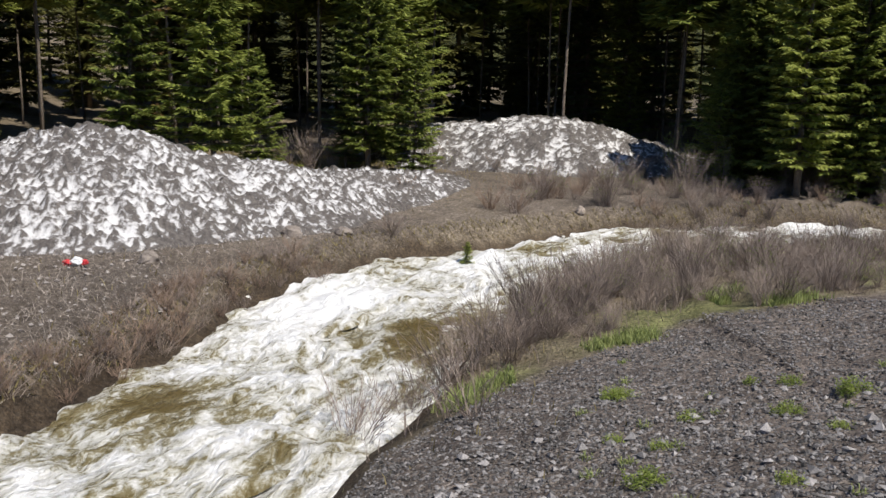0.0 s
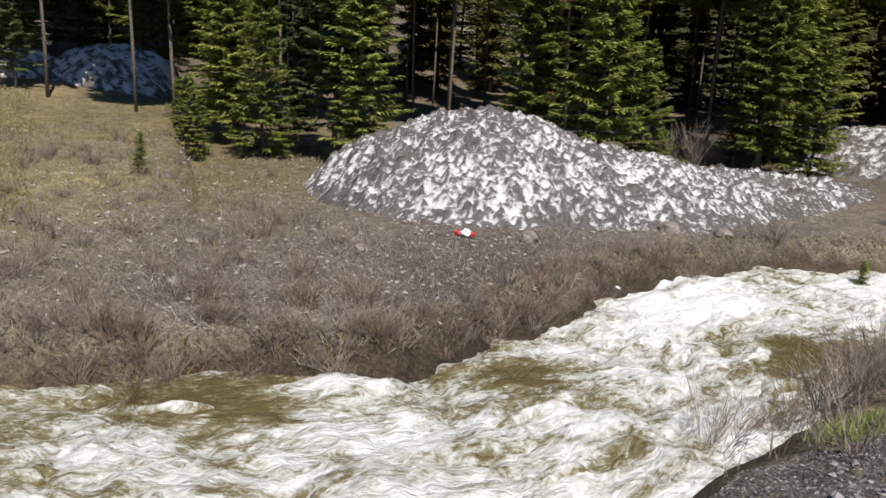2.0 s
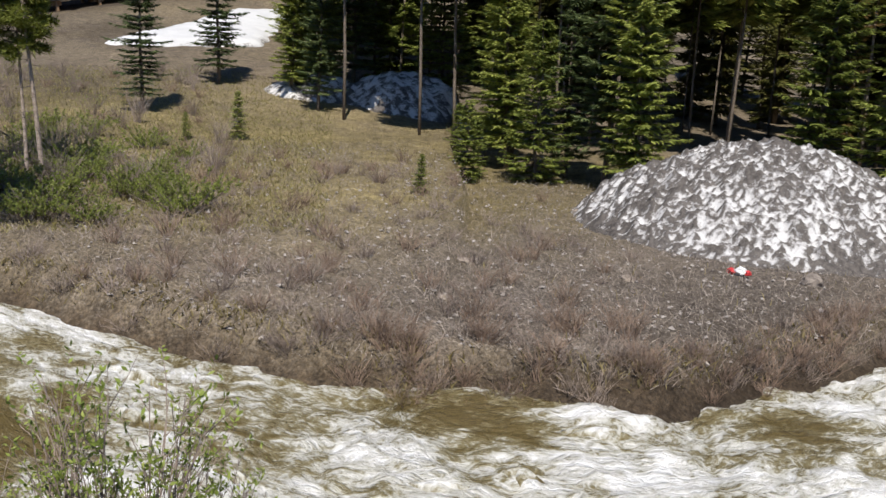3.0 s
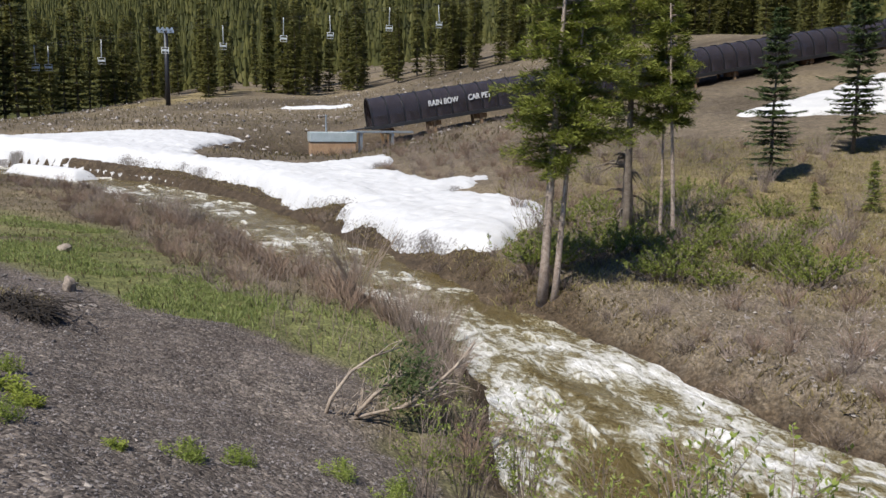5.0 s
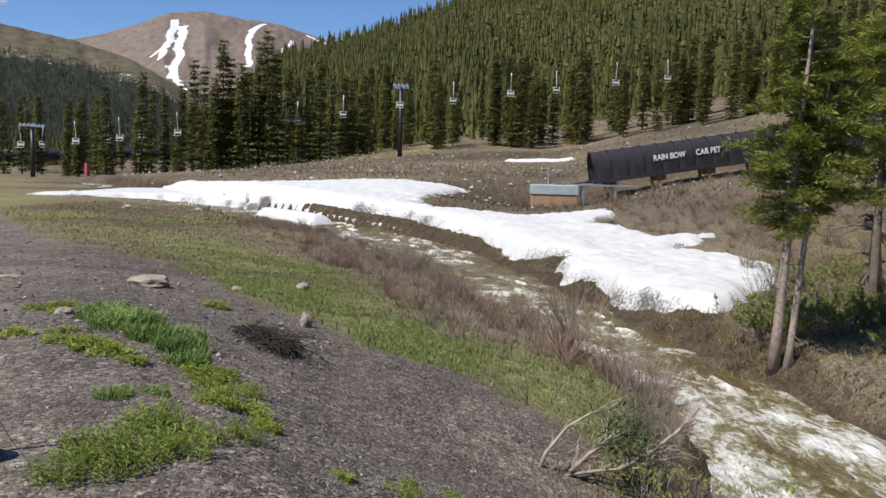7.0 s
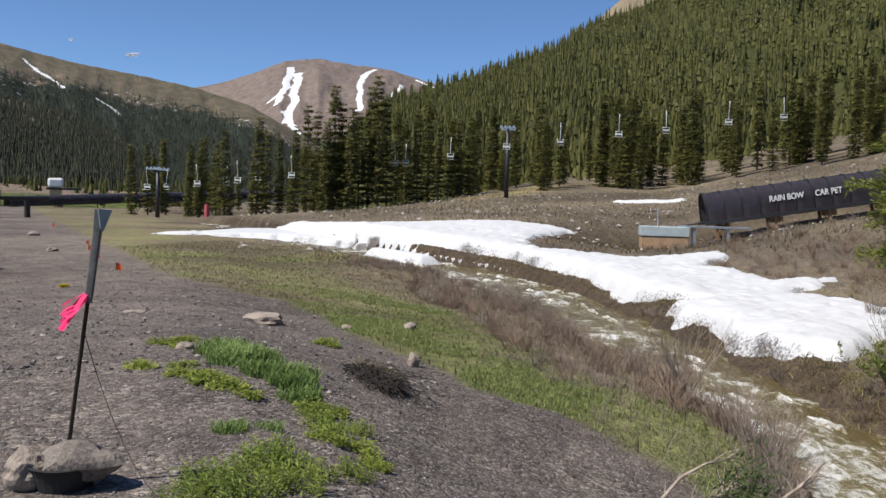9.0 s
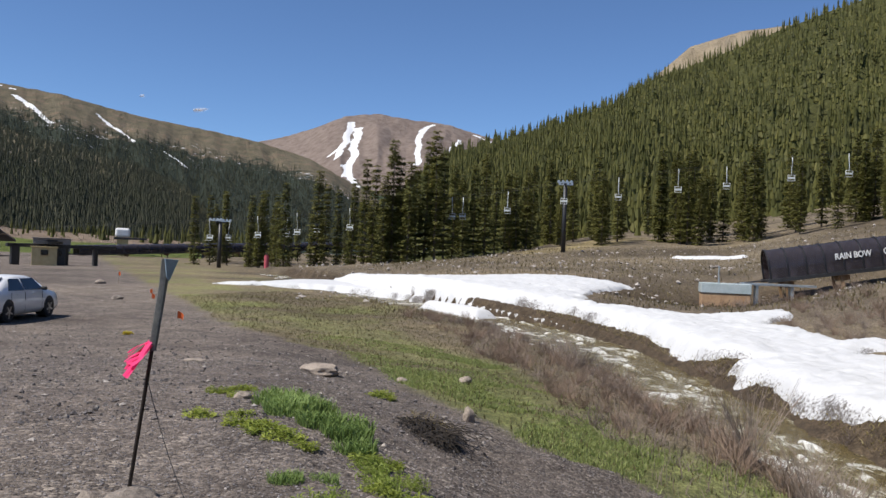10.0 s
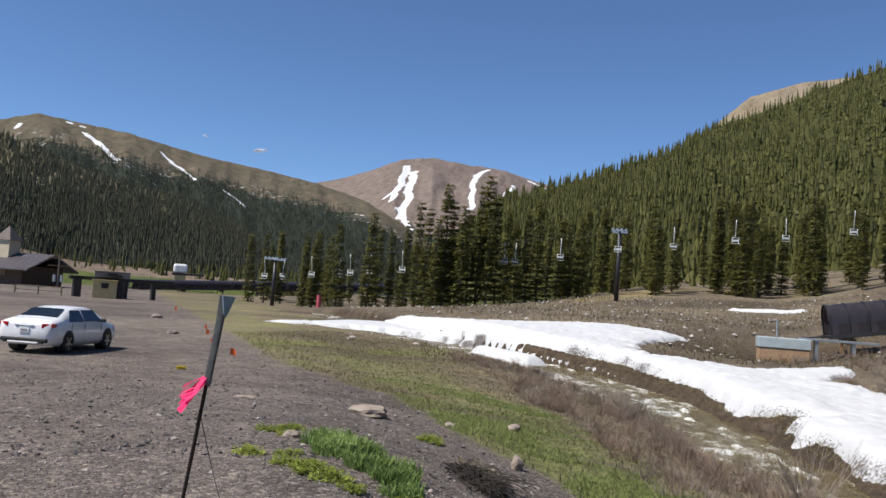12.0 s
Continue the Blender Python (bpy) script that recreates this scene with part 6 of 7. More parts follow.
for k, x_, y_, s_ in [(0, -7.7, -5.15, 0.8), (0, -7.9, -4.8, 0.7), (0, -7.4, -4.5, 0.8), (0, -7.2, -4.1, 0.9), (0, -7.0, -3.8, 0.9), (0, -6.8, -3.5, 0.8), (0, -7.5, -4.3, 0.7), (0, -9.4, -6.0, 0.8), (0, -9.8, -5.9, 0.8), (0, -9.2, -5.6, 0.7),
                      (1, -8.9, -4.9, 1.1), (1, -8.6, -4.6, 1.1), (1, -8.3, -4.4, 1.1), (1, -8.0, -3.9, 1.0), (1, -8.3, -3.7, 0.9), (1, -7.7, -3.5, 0.9), (1, -7.3, -3.2, 0.8), (1, -8.8, -4.4, 1.0), (0, -7.0, -3.0, 0.8), (0, -7.3, -2.9, 0.7),
                      (2, -6.7, -2.8, 0.9), (2, -6.4, -2.6, 1.0), (2, -6.9, -2.5, 0.8), (2, -6.1, -2.4, 0.9), (0, -6.1, -2.2, 0.9), (0, -5.8, -2.0, 0.8), (0, -5.9, -2.4, 0.8), (2, -5.0, -2.4, 1.0), (2, -4.7, -2.3, 1.1), (2, -4.4, -2.5, 1.0), (2, -4.9, -2.1, 0.9),
                      (2, -4.2, -2.2, 1.1), (2, -4.5, -2.0, 1.0), (2, -4.0, -2.4, 0.9), (1, -5.6, -3.0, 0.7), (1, -5.8, -2.8, 0.6), (2, -5.2, -1.9, 0.8), (0, -12.9, -8.1, 0.9), (0, -14.0, -9.0, 0.8), (0, -5.3, -1.3, 0.6), (2, -5.5, -0.9, 0.8), (2, -5.8, -0.6, 0.7), (2, -6.3, 0.1, 0.8), (2, -6.0, 0.5, 0.8), (2, -6.6, 0.6, 0.7),
                      (4, -20.0, -15.8, 0.9), (4, -20.3, -15.4, 0.7), (4, -20.6, -14.8, 0.8), (0, -19.4, -12.9, 1.0), (0, -21, -13.6, 1.0), (0, -17.5, -11.2, 0.9)]:
    HERBS.put(k, x_, y_, s_ * ((0.8 if k != 1 else 0.9) if x_ < -6.9 else 0.66))
rng = random.Random(33)
for _ in range(42):
    x_, y_ = at(rng.uniform(-31, -11), rng.uniform(4.0, 11))
    HERBS.put(rng.choice((3, 3, 2)), x_, y_, rng.uniform(0.3, 0.6))
for _ in range(24):
    x_, y_ = at(rng.uniform(112, 124), rng.uniform(13, 34))
    HERBS.put(rng.choice((0, 3, 1)), x_, y_, rng.uniform(0.6, 1.1))


# ---- rocks and odds and ends ----
def rock_mesh(seed, size, mat, detail=3, rough=0.35):
    bm = bmesh.new()
    bmesh.ops.create_icosphere(bm, subdivisions=detail, radius=1)
    off = Vector((seed * 3.1, seed * 1.7, seed))
    for v in bm.verts:
        n1 = noise.noise(v.co * 1.1 + off)
        n2 = noise.noise(v.co * 3.3 + off)
        v.co *= 1 + rough * n1 + rough * 0.35 * n2
        v.co = Vector((round(v.co.x * 4) / 4 * 0.45 + v.co.x * 0.55, round(v.co.y * 4) / 4 * 0.45 + v.co.y * 0.55, v.co.z))
        v.co = Vector((v.co.x * size[0], v.co.y * size[1], v.co.z * size[2]))
    return bm_mesh("rock", bm, mat)


def rock(label, seed, x, y, size, mat, sink=0.35, z=None, turn=0, name="rock"):
    ob = new(name, rock_mesh(seed, size, mat))
    ob.matrix_basis = pose(x, y, (ground_z(x, y) if z is None else z) + size[2] * (1 - sink) * 0.6, 0, 0, turn)
    return tagged(ob, label, "rock", "loose rocks")


for seed, x_, y_, s_, m_ in [(1, -14.1, -6.9, (0.26, 0.38, 0.14), pale_rock), (2, -17.9, -5.3, (0.12, 0.15, 0.1), pale_rock), (3, -12.7, -3.7, (0.08, 0.09, 0.16), pale_rock), (4, -9.1, -5.5, (0.1, 0.1, 0.06), pale_rock), (5, -15.6, -5.9, (0.08, 0.1, 0.06), pale_rock),
                             (6, -13.4, -9.1, (0.18, 0.2, 0.03), pale_rock), (7, -7.7, 13.6, (0.14, 0.1, 0.08), pale_rock), (8, -10.2, 11.9, (0.16, 0.1, 0.06), pale_rock), (9, -8.7, 9.8, (0.1, 0.1, 0.06), pale_rock), (10, -12.4, 18.8, (0.12, 0.12, 0.1), pale_rock),
                             (11, -8.8, 11.5, (0.1, 0.08, 0.06), pale_rock), (12, 4.1, 24.9, (0.14, 0.14, 0.14), pale_rock), (13, -3.3, 19.7, (0.25, 0.2, 0.2), rock_mat), (14, -34.6, -28.0, (0.3, 0.25, 0.15), rock_mat), (15, -46.9, -39.3, (0.4, 0.3, 0.2), pale_rock),
                             (16, 1.6, 4.2, (0.07, 0.06, 0.05), rock_mat), (17, 2.3, 4.6, (0.09, 0.07, 0.06), pale_rock), (18, 1.9, 5.2, (0.08, 0.08, 0.05), rock_mat), (19, -5.6, 16.8, (0.2, 0.15, 0.15), rock_mat), (20, -2.2, 20.4, (0.22, 0.2, 0.15), rock_mat)]:
    rock("weathered pale stone lying on the ground" if m_ is pale_rock else "dark weathered stone lying on the ground", seed, x_, y_, s_, m_)


def marker_stake():
    """Leaning steel stake with a flat reflector post, pink ribbon, standing among rocks on an added black dish."""
    x, y = -4.13, -3.25
    z = ground_z(x, y)
    # added black dish: stands in for the shadow under the rocks
    tub = new("tub")
    tagged(tub, "low black dish added as the dark shadow under the rocks", "tub")
    tub.matrix_basis = pose(x, y, z)
    bm = bmesh.new()
    prof = [(0.15, 0.0), (0.19, 0.13), (0.205, 0.14), (0.175, 0.14), (0.145, 0.03)]
    rings = [[bm.verts.new((r * math.cos(6.283 * k / 24), r * math.sin(6.283 * k / 24), h)) for k in range(24)] for r, h in prof]
    for r0, r1 in zip(rings, rings[1:]):
        for k in range(24):
            bm.faces.new((r0[k], r0[(k + 1) % 24], r1[(k + 1) % 24], r1[k]))
    bm.faces.new(rings[0][::-1])
    bm.faces.new(rings[-1])
    part("body", bm, rubber, tub)
    rock("flat grey rock with brown lichen at the foot of the stake", 31, x - 0.03, y + 0.08, (0.16, 0.21, 0.11), rock_mat, z=z + 0.1, turn=20)
    rock("pale angular rock at the foot of the stake", 32, x + 0.1, y - 0.17, (0.11, 0.12, 0.12), pale_rock, z=z + 0.06, turn=60)
    st = new("marker_stake")
    tagged(st, "leaning black steel stake with a grey reflector post and pink ribbon", "marker stake")
    base, tip = Vector((x, y + 0.02, z + 0.2)), Vector((x - 0.04, y + 0.19, z + 1.58))
    d = (tip - base).normalized()
    st.matrix_basis = Matrix.Translation(base) @ d.to_track_quat("Z", "Y").to_matrix().to_4x4()
    ln = (tip - base).length
    bm = bmesh.new()
    rod(bm, (0, 0, -0.15), (0, 0, ln * 0.74), 0.012, n=8)
    part("rod", bm, rough_mat("rusty_steel", (0.02, 0.016, 0.014), (0.06, 0.045, 0.035), 20, 0.6, 0.6), st)
    bm = bmesh.new()
    n = 7
    rows = []
    for zz, w in ((ln * 0.62, 0.028), (ln * 0.66, 0.034), (ln * 0.9, 0.038), (ln * 0.96, 0.048), (ln, 0.052)):
        rows.append([bm.verts.new((w * (2 * k / (n - 1) - 1) * 0.7, 0.028 * math.cos(3.14 * (k / (n - 1) - 0.5)) + off, zz)) for off in (0.0, 0.006) for k in (range(n) if off == 0 else range(n - 1, -1, -1))])
    m = len(rows[0])
    for r0, r1 in zip(rows, rows[1:]):
        for k in range(m):
            bm.faces.new((r0[k], r0[(k + 1) % m], r1[(k + 1) % m], r1[k]))
    bm.faces.new(rows[0])
    bm.faces.new(rows[-1][::-1])
    post = part("reflector_post", bm, rough_mat("dull_post", (0.07, 0.075, 0.07), (0.14, 0.14, 0.13), 8, 0.55), st)
    post.matrix_basis = Matrix.Rotation(radians(150), 4, "Z")
    bm = bmesh.new()
    tri = [(-0.046, ln + 0.004), (0.046, ln + 0.004), (0.014, ln - 0.1), (-0.006, ln - 0.12)]
    fr, bk = [bm.verts.new((px, 0.046, pz)) for px, pz in tri], [bm.verts.new((px, 0.036, pz)) for px, pz in tri]
    bm.faces.new(fr[::-1])
    bm.faces.new(bk)
    for k in range(4):
        bm.faces.new((fr[k], fr[(k + 1) % 4], bk[(k + 1) % 4], bk[k]))
    cap = part("reflector", bm, rough_mat("blue_reflector", (0.16, 0.24, 0.3), (0.26, 0.34, 0.4), 8, 0.4), st, "faded blue-grey reflector plate")
    cap.matrix_basis = Matrix.Rotation(radians(150), 4, "Z")
    pink = leaf_mat("pink_ribbon", (0.75, 0.03, 0.13), (0.9, 0.05, 0.22), (0.95, 0.12, 0.32))
    rg = random.Random(4)
    for k in range(12):
        V, F = [], []
        a_ = radians(120 + rg.uniform(-55, 45))
        w0 = Vector((-math.sin(a_), math.cos(a_), 0)) * rg.uniform(0.012, 0.022)
        for j in range(5):
            q = j / 4
            c = Vector((math.cos(a_) * (0.02 + 0.12 * q), math.sin(a_) * (0.02 + 0.12 * q), ln * 0.64 - (0.07 + 0.012 * k) * q + 0.02 * math.sin(3 * q + k)))
            V.extend([c - w0 + Vector((0, 0, 0.006 * math.sin(5 * q + k))), c + w0])
        for j in range(4):
            F.append((2 * j, 2 * j + 1, 2 * j + 3, 2 * j + 2))
        under(new("ribbon", mesh_of("ribbon", V, F, pink, True)), st, "pink flagging ribbon")
    rope = new("cord")
    tagged(rope, "thin dark cord lying slack from the stake to the ground", "cord")
    a0 = base + d * ln * 0.5
    pts = []
    for k in range(13):
        q = k / 12
        xx, yy = a0.x + (-4.05 - a0.x) * q, a0.y + (-2.55 - a0.y) * q
        gz = ground_z(xx, yy) + 0.02
        pts.append(((xx, yy, max(gz, a0.z * (1 - q) ** 1.7 + gz * (1 - (1 - q) ** 1.7))), 0.003))
    tv, tf = tubes([pts], 4)
    under(new("line", mesh_of("line", tv, tf, rubber)), rope)


marker_stake()


def litter():
    top = new("litter")
    tagged(top, "crumpled red and white rubbish beside the snow", "litter")
    top.matrix_basis = pose(-6.84, 16.3, ground_z(-6.84, 16.3) + 0.02, 0, 0, 20)
    for nm, px, s, c in (("red_scrap", -0.13, 0.09, ((0.45, 0.02, 0.03), (0.6, 0.05, 0.05))), ("white_scrap", 0.02, 0.11, ((0.6, 0.62, 0.62), (0.75, 0.76, 0.76))), ("red_scrap", 0.17, 0.08, ((0.45, 0.02, 0.03), (0.6, 0.05, 0.05)))):
        bm = bmesh.new()
        bmesh.ops.create_icosphere(bm, subdivisions=2, radius=s)
        for v in bm.verts:
            v.co += noise.noise_vector(v.co * 14 + Vector((px * 9, 0, 0))) * s * 0.7
            v.co.z *= 0.75
        bmesh.ops.translate(bm, verts=bm.verts, vec=(px, 0, s * 0.5))
        part(nm, bm, rough_mat(nm, *c, 20, 0.6), top)


litter()


# ---- the chairlift's chairs, cables and terminal ----
def chair_thing():
    top = new("lift_chair")
    tagged(top, "pale grey two-seat chair hanging from the lift cable", "lift chair", "lift chairs")
    pale = rough_mat("pale_metal", (0.42, 0.45, 0.45), (0.62, 0.65, 0.64), 4, 0.45, 0.2, relief=0.05)
    tv, tf = tubes([[((0, 0, 0.05), 0.05), ((0.05, 0, -0.7), 0.05), ((0.3, 0, -1.3), 0.05), ((0.32, 0, -1.9), 0.05), ((0.32, 0, -2.2), 0.05)]], 6)
    under(new("hanger", mesh_of("hanger", tv, tf, pale, True)), top)
    tv, tf = tubes([[((0.32, -0.4, -2.1), 0.035), ((0.32, -0.4, -2.85), 0.035), ((-0.25, -0.4, -2.9), 0.035)], [((0.32, 0.4, -2.1), 0.035), ((0.32, 0.4, -2.85), 0.035), ((-0.25, 0.4, -2.9), 0.035)], [((0.32, -0.4, -2.15), 0.035), ((0.32, 0.4, -2.15), 0.035)]], 6)
    under(new("frame", mesh_of("frame", tv, tf, pale, True)), top)
    bm = bmesh.new()
    box(bm, (0.45, 0.8, 0.06), Matrix.Translation((0.05, 0, -2.88)), 0.02)
    part("seat", bm, pale, top)
    bm = bmesh.new()
    box(bm, (0.05, 0.8, 0.25), Matrix.Translation((0.33, 0, -2.5)), 0.02)
    part("backrest", bm, pale, top)
    return top


LINE = (T1 - T2)
LINE.z = 0
SPAN = LINE.length
LINE.normalize()
ACROSS = Vector((LINE.y, -LINE.x, 0))
TOP1, TOP2 = T1.z + 9.1, T2.z + 6.7


def cable_z(s):
    """Height of the cable s metres along the line from the lower tower."""
    if s < 0:
        return TOP2 + 0.07 * s
    if s < SPAN:
        q = s / SPAN
        return TOP2 + (TOP1 - TOP2) * q - 2.2 * q * (1 - q)
    return TOP1 + 0.13 * (s - SPAN)


def on_line(s, side):
    p = Vector((T2.x, T2.y, 0)) + LINE * s + ACROSS * side * 1.5
    return Vector((p.x, p.y, cable_z(s)))


def s_of(az_):
    """Where along the lift line a bearing meets it."""
    d = Vector((-math.sin(radians(az_)), math.cos(radians(az_)), 0))
    den = LINE.x * d.y - LINE.y * d.x
    return -(T2.x * d.y - T2.y * d.x) / den


first_chair = chair_thing()
yaw_line = math.degrees(math.atan2(LINE.y, LINE.x)) - 90
for k, (az_, side) in enumerate([(123.3, 1), (122.6, -1), (120.3, 1), (118.9, -1), (117.8, 1), (116.9, -1), (114.4, 1), (107.7, 1), (107.2, -1), (104.2, -1), (100.4, 1), (96.9, -1), (93.2, 1), (90.1, -1), (86.5, 1), (83.0, -1)]):
    p = on_line(s_of(az_), side)
    m = pose(p.x, p.y, p.z, 0, 0, yaw_line + (180 if side > 0 else 0))
    if k == 0:
        first_chair.matrix_basis = m
    else:
        copy_thing(first_chair, m)
for side in (-1, 1):
    tv, tf = tubes([[(on_line(s, side), 0.012) for s in np.linspace(-32, SPAN + 120, 50)]], 5)
    tagged(new("lift_cable", mesh_of("lift_cable", tv, tf, black_steel, True)), "thin steel haul cable of the chairlift", "cable", "lift cables")


def lift_terminal():
    """Loading station: dark posts, a long beam, and boards."""
    top = new("lift_terminal")
    tagged(top, "black steel loading station of the chairlift with posted signs", "lift terminal")
    a_, b_ = Vector((-75.5, -75.0, 0)), Vector((-84.4, -71.7, 0))
    z = ground_z(a_.x, a_.y)
    d = b_ - a_
    top.matrix_basis = pose(a_.x, a_.y, z, 0, 0, math.degrees(math.atan2(d.y, d.x)))
    L_ = d.length
    for x, w, h in ((0, 0.9, 2.3), (L_ * 0.62, 0.4, 2.1), (L_, 0.5, 2.1)):
        bm = bmesh.new()
        box(bm, (w, 0.5, h), Matrix.Translation((x, 0, h / 2)), 0.03)
        part("post", bm, black_steel, top)
    bm = bmesh.new()
    box(bm, (L_ + 3.5, 0.5, 0.4), Matrix.Translation((L_ / 2 + 0.8, 0, 2.2)), 0.04)
    part("beam", bm, black_steel, top)
    bm = bmesh.new()
    rod(bm, (L_ * 0.4, 0, 2.45), (L_ * 0.4, 0, 2.75), 1.5, n=24)
    part("bullwheel", bm, black_steel, top)
    for k, (c, zz, hh) in enumerate([((0.75, 0.4, 0.03), 1.95, 0.35), ((0.75, 0.75, 0.75), 1.35, 0.6), ((0.7, 0.72, 0.75), 0.7, 0.4)]):
        bm = bmesh.new()
        box(bm, (0.55, 0.03, hh), Matrix.Translation((0.05, 0.28, zz)), 0.005)
        part("sign", bm, rough_mat("sign_face", tuple(v * 0.9 for v in c), c, 3, 0.5, relief=0.0), top, "small posted sign")
    return top


lift_terminal()


def slat_fence(a_, b_, n, h=1.0):
    top = new("fence")
    tagged(top, "low dark wooden rail fence at the edge of the lot", "fence")
    a_, b_ = Vector(a_), Vector(b_)
    for k in range(n):
        p = a_.lerp(b_, k / (n - 1))
        bm = bmesh.new()
        box(bm, (0.14, 0.14, h), Matrix.Translation((p.x, p.y, ground_z(p.x, p.y) + h / 2)), 0.01)
        part("post", bm, bark, top)
    for zz in (0.45, 0.9):
        bm = bmesh.new()
        rod(bm, (a_.x, a_.y, ground_z(a_.x, a_.y) + zz * h), (b_.x, b_.y, ground_z(b_.x, b_.y) + zz * h), 0.05, n=6)
        part("rail", bm, bark, top)


slat_fence((-72.0, -80.5, 0), (-74.3, -76.0, 0), 3)

ply_tan = rough_mat("tan_board", (0.42, 0.32, 0.15), (0.56, 0.45, 0.24), 2, 0.7)
grey_board = rough_mat("grey_board", (0.2, 0.19, 0.19), (0.3, 0.29, 0.28), 2, 0.7)
roof_metal = rough_mat("roof_metal", (0.085, 0.075, 0.085), (0.15, 0.135, 0.145), 2, 0.5, 0.2, relief=0.1)
shingle_roof = rough_mat("shingle", (0.10, 0.082, 0.075), (0.19, 0.16, 0.145), 6, 0.85, relief=0.5)
dark_glass = rough_mat("dark_glass", (0.008, 0.01, 0.012), (0.02, 0.024, 0.028), 2, 0.08, relief=0.0)
brown_wall = rough_mat("brown_siding", (0.07, 0.045, 0.03), (0.14, 0.09, 0.06), 3, 0.8, relief=0.3)
tan_wall = rough_mat("tan_siding", (0.2, 0.14, 0.085), (0.3, 0.22, 0.14), 3, 0.8, relief=0.3)
brick_mat = rough_mat("brick_face", (0.14, 0.08, 0.05), (0.3, 0.2, 0.13), 9, 0.85, relief=0.6)
yellow_sign = rough_mat("yellow_sign", (0.6, 0.42, 0.02), (0.75, 0.55, 0.04), 3, 0.5, relief=0.0)


def gable_roof(bm, x0, x1, depth, eave, ridge, over=0.8, thick=0.22):
    """Two slabs that meet at a ridge along x."""
    for s in (-1, 1):
        y_e, y_r = s * (depth / 2 + over), 0.0
        ze = eave - over * (ridge - eave) / (depth / 2)
        v = [bm.verts.new(c) for c in ((x0, y_e, ze), (x1, y_e, ze), (x1, y_r, ridge), (x0, y_r, ridge), (x0, y_e, ze - thick), (x1, y_e, ze - thick), (x1, y_r, ridge - thick), (x0, y_r, ridge - thick))]
        for f in ((0, 1, 2, 3), (7, 6, 5, 4), (0, 4, 5, 1), (1, 5, 6, 2), (3, 2, 6, 7), (0, 3, 7, 4)):
            bm.faces.new([v[i] for i in f])
    bmesh.ops.recalc_face_normals(bm, faces=bm.faces)


def lodge():
    top = new("lodge")
    tagged(top, "long low brown ski lodge with brick chimney and cupola", "lodge")
    a_, b_ = Vector((-107.2, -118.0, 0)), Vector((-98.9, -172.8, 0))      # north and south ends of its front
    d = b_ - a_
    z = -1.08
    # x runs south along the front, +y faces the lot
    top.matrix_basis = pose(a_.x, a_.y, z, 0, 0, math.degrees(math.atan2(d.y, d.x))) @ Matrix.Scale(1.2, 4)
    L_ = d.length / 1.2
    mid = L_ * 0.44
    bm = bmesh.new()
    box(bm, (mid - 0.4, 8.6, 2.9), Matrix.Translation((mid / 2 + 0.4, -4.5, 1.3)))
    part("wall", bm, brown_wall, top)
    bm = bmesh.new()
    box(bm, (L_ - mid - 3.6, 12, 2.6), Matrix.Translation((mid + 3.4 + (L_ - mid - 3.6) / 2, -6.6, 1.2)))
    part("wall", bm, brown_wall, top)
    bm = bmesh.new()
    gable_roof(bm, -1.2, mid + 0.5, 9.0, 2.75, 4.6, 1.1)
    r = part("roof", bm, roof_metal, top, "dark metal seam roof")
    r.matrix_basis = pose(0, -4.5, 0)
    for k in range(30):
        x = -1.0 + k * (mid + 1.2) / 29
        bm = bmesh.new()
        rod(bm, (x, 0.0, 4.64), (x, 5.6, 2.36), 0.035, n=4)
        under(part("seam", bm, roof_metal), r)
    bm = bmesh.new()
    gable_roof(bm, mid - 0.6, L_ + 1.6, 12.4, 2.5, 5.3, 1.3)
    part("roof", bm, shingle_roof, top, "brown shingle roof").matrix_basis = pose(0, -6.4, 0)
    # tan panels, map board, windows and doors on the front
    for x, w, zz, h, m_, nm in ((mid * 0.52, mid * 0.72, 1.9, 1.3, tan_wall, "panel"), (mid * 0.74, 2.6, 1.75, 1.3, rough_mat("map_board", (0.2, 0.35, 0.42), (0.45, 0.55, 0.6), 2, 0.5), "map_board"), (mid * 0.42, 0.6, 1.75, 0.45, white_paint, "notice"), (mid * 0.38, 0.5, 1.75, 0.45, white_paint, "notice"), (mid * 0.24, 1.3, 1.35, 2.0, dark_glass, "door"),
                             (mid + 5.5, 2.8, 1.5, 1.6, dark_glass, "window"), (mid + 14, 2.2, 1.5, 0.5, dark_glass, "window")):
        bm = bmesh.new()
        box(bm, (w, 0.08, h), Matrix.Translation((x, -0.14 if nm == "panel" else -0.08, zz)), 0.02)
        ob = part(nm, bm, m_, top)
        if nm in ("window", "door"):
            ob.matrix_basis = pose(0, -0.45 if x > mid else 0, 0)
        if nm == "map_board":
            bm = bmesh.new()
            box(bm, (w + 0.4, 0.06, h + 0.4), Matrix.Translation((x, -0.1, zz)), 0.02)
            under(part("frame", bm, timber), ob)
    for x in (mid + 1.0, mid + 3.2, mid + 9.0):
        bm = bmesh.new()
        rod(bm, (x, 0.6, -0.2), (x, 0.6, 2.4), 0.12, n=8)
        part("column", bm, timber, top)
    # near-black sheet paints the shade in the gap between the wings
    bm = bmesh.new()
    box(bm, (0.2, 8.2, 2.6), Matrix.Translation((mid + 2.0, -5.5, 1.2)))
    part("recess", bm, rough_mat("recess_shade_black", (0.012, 0.01, 0.008), (0.03, 0.025, 0.02), 2, 0.9), top)
    # chimneys
    bm = bmesh.new()
    box(bm, (4.2, 1.6, 4.4), Matrix.Translation((mid + 10.6, -0.6, 3.3)), 0.04)
    ch = part("chimney", bm, brick_mat, top, "broad brick chimney with a yellow sign")
    bm = bmesh.new()
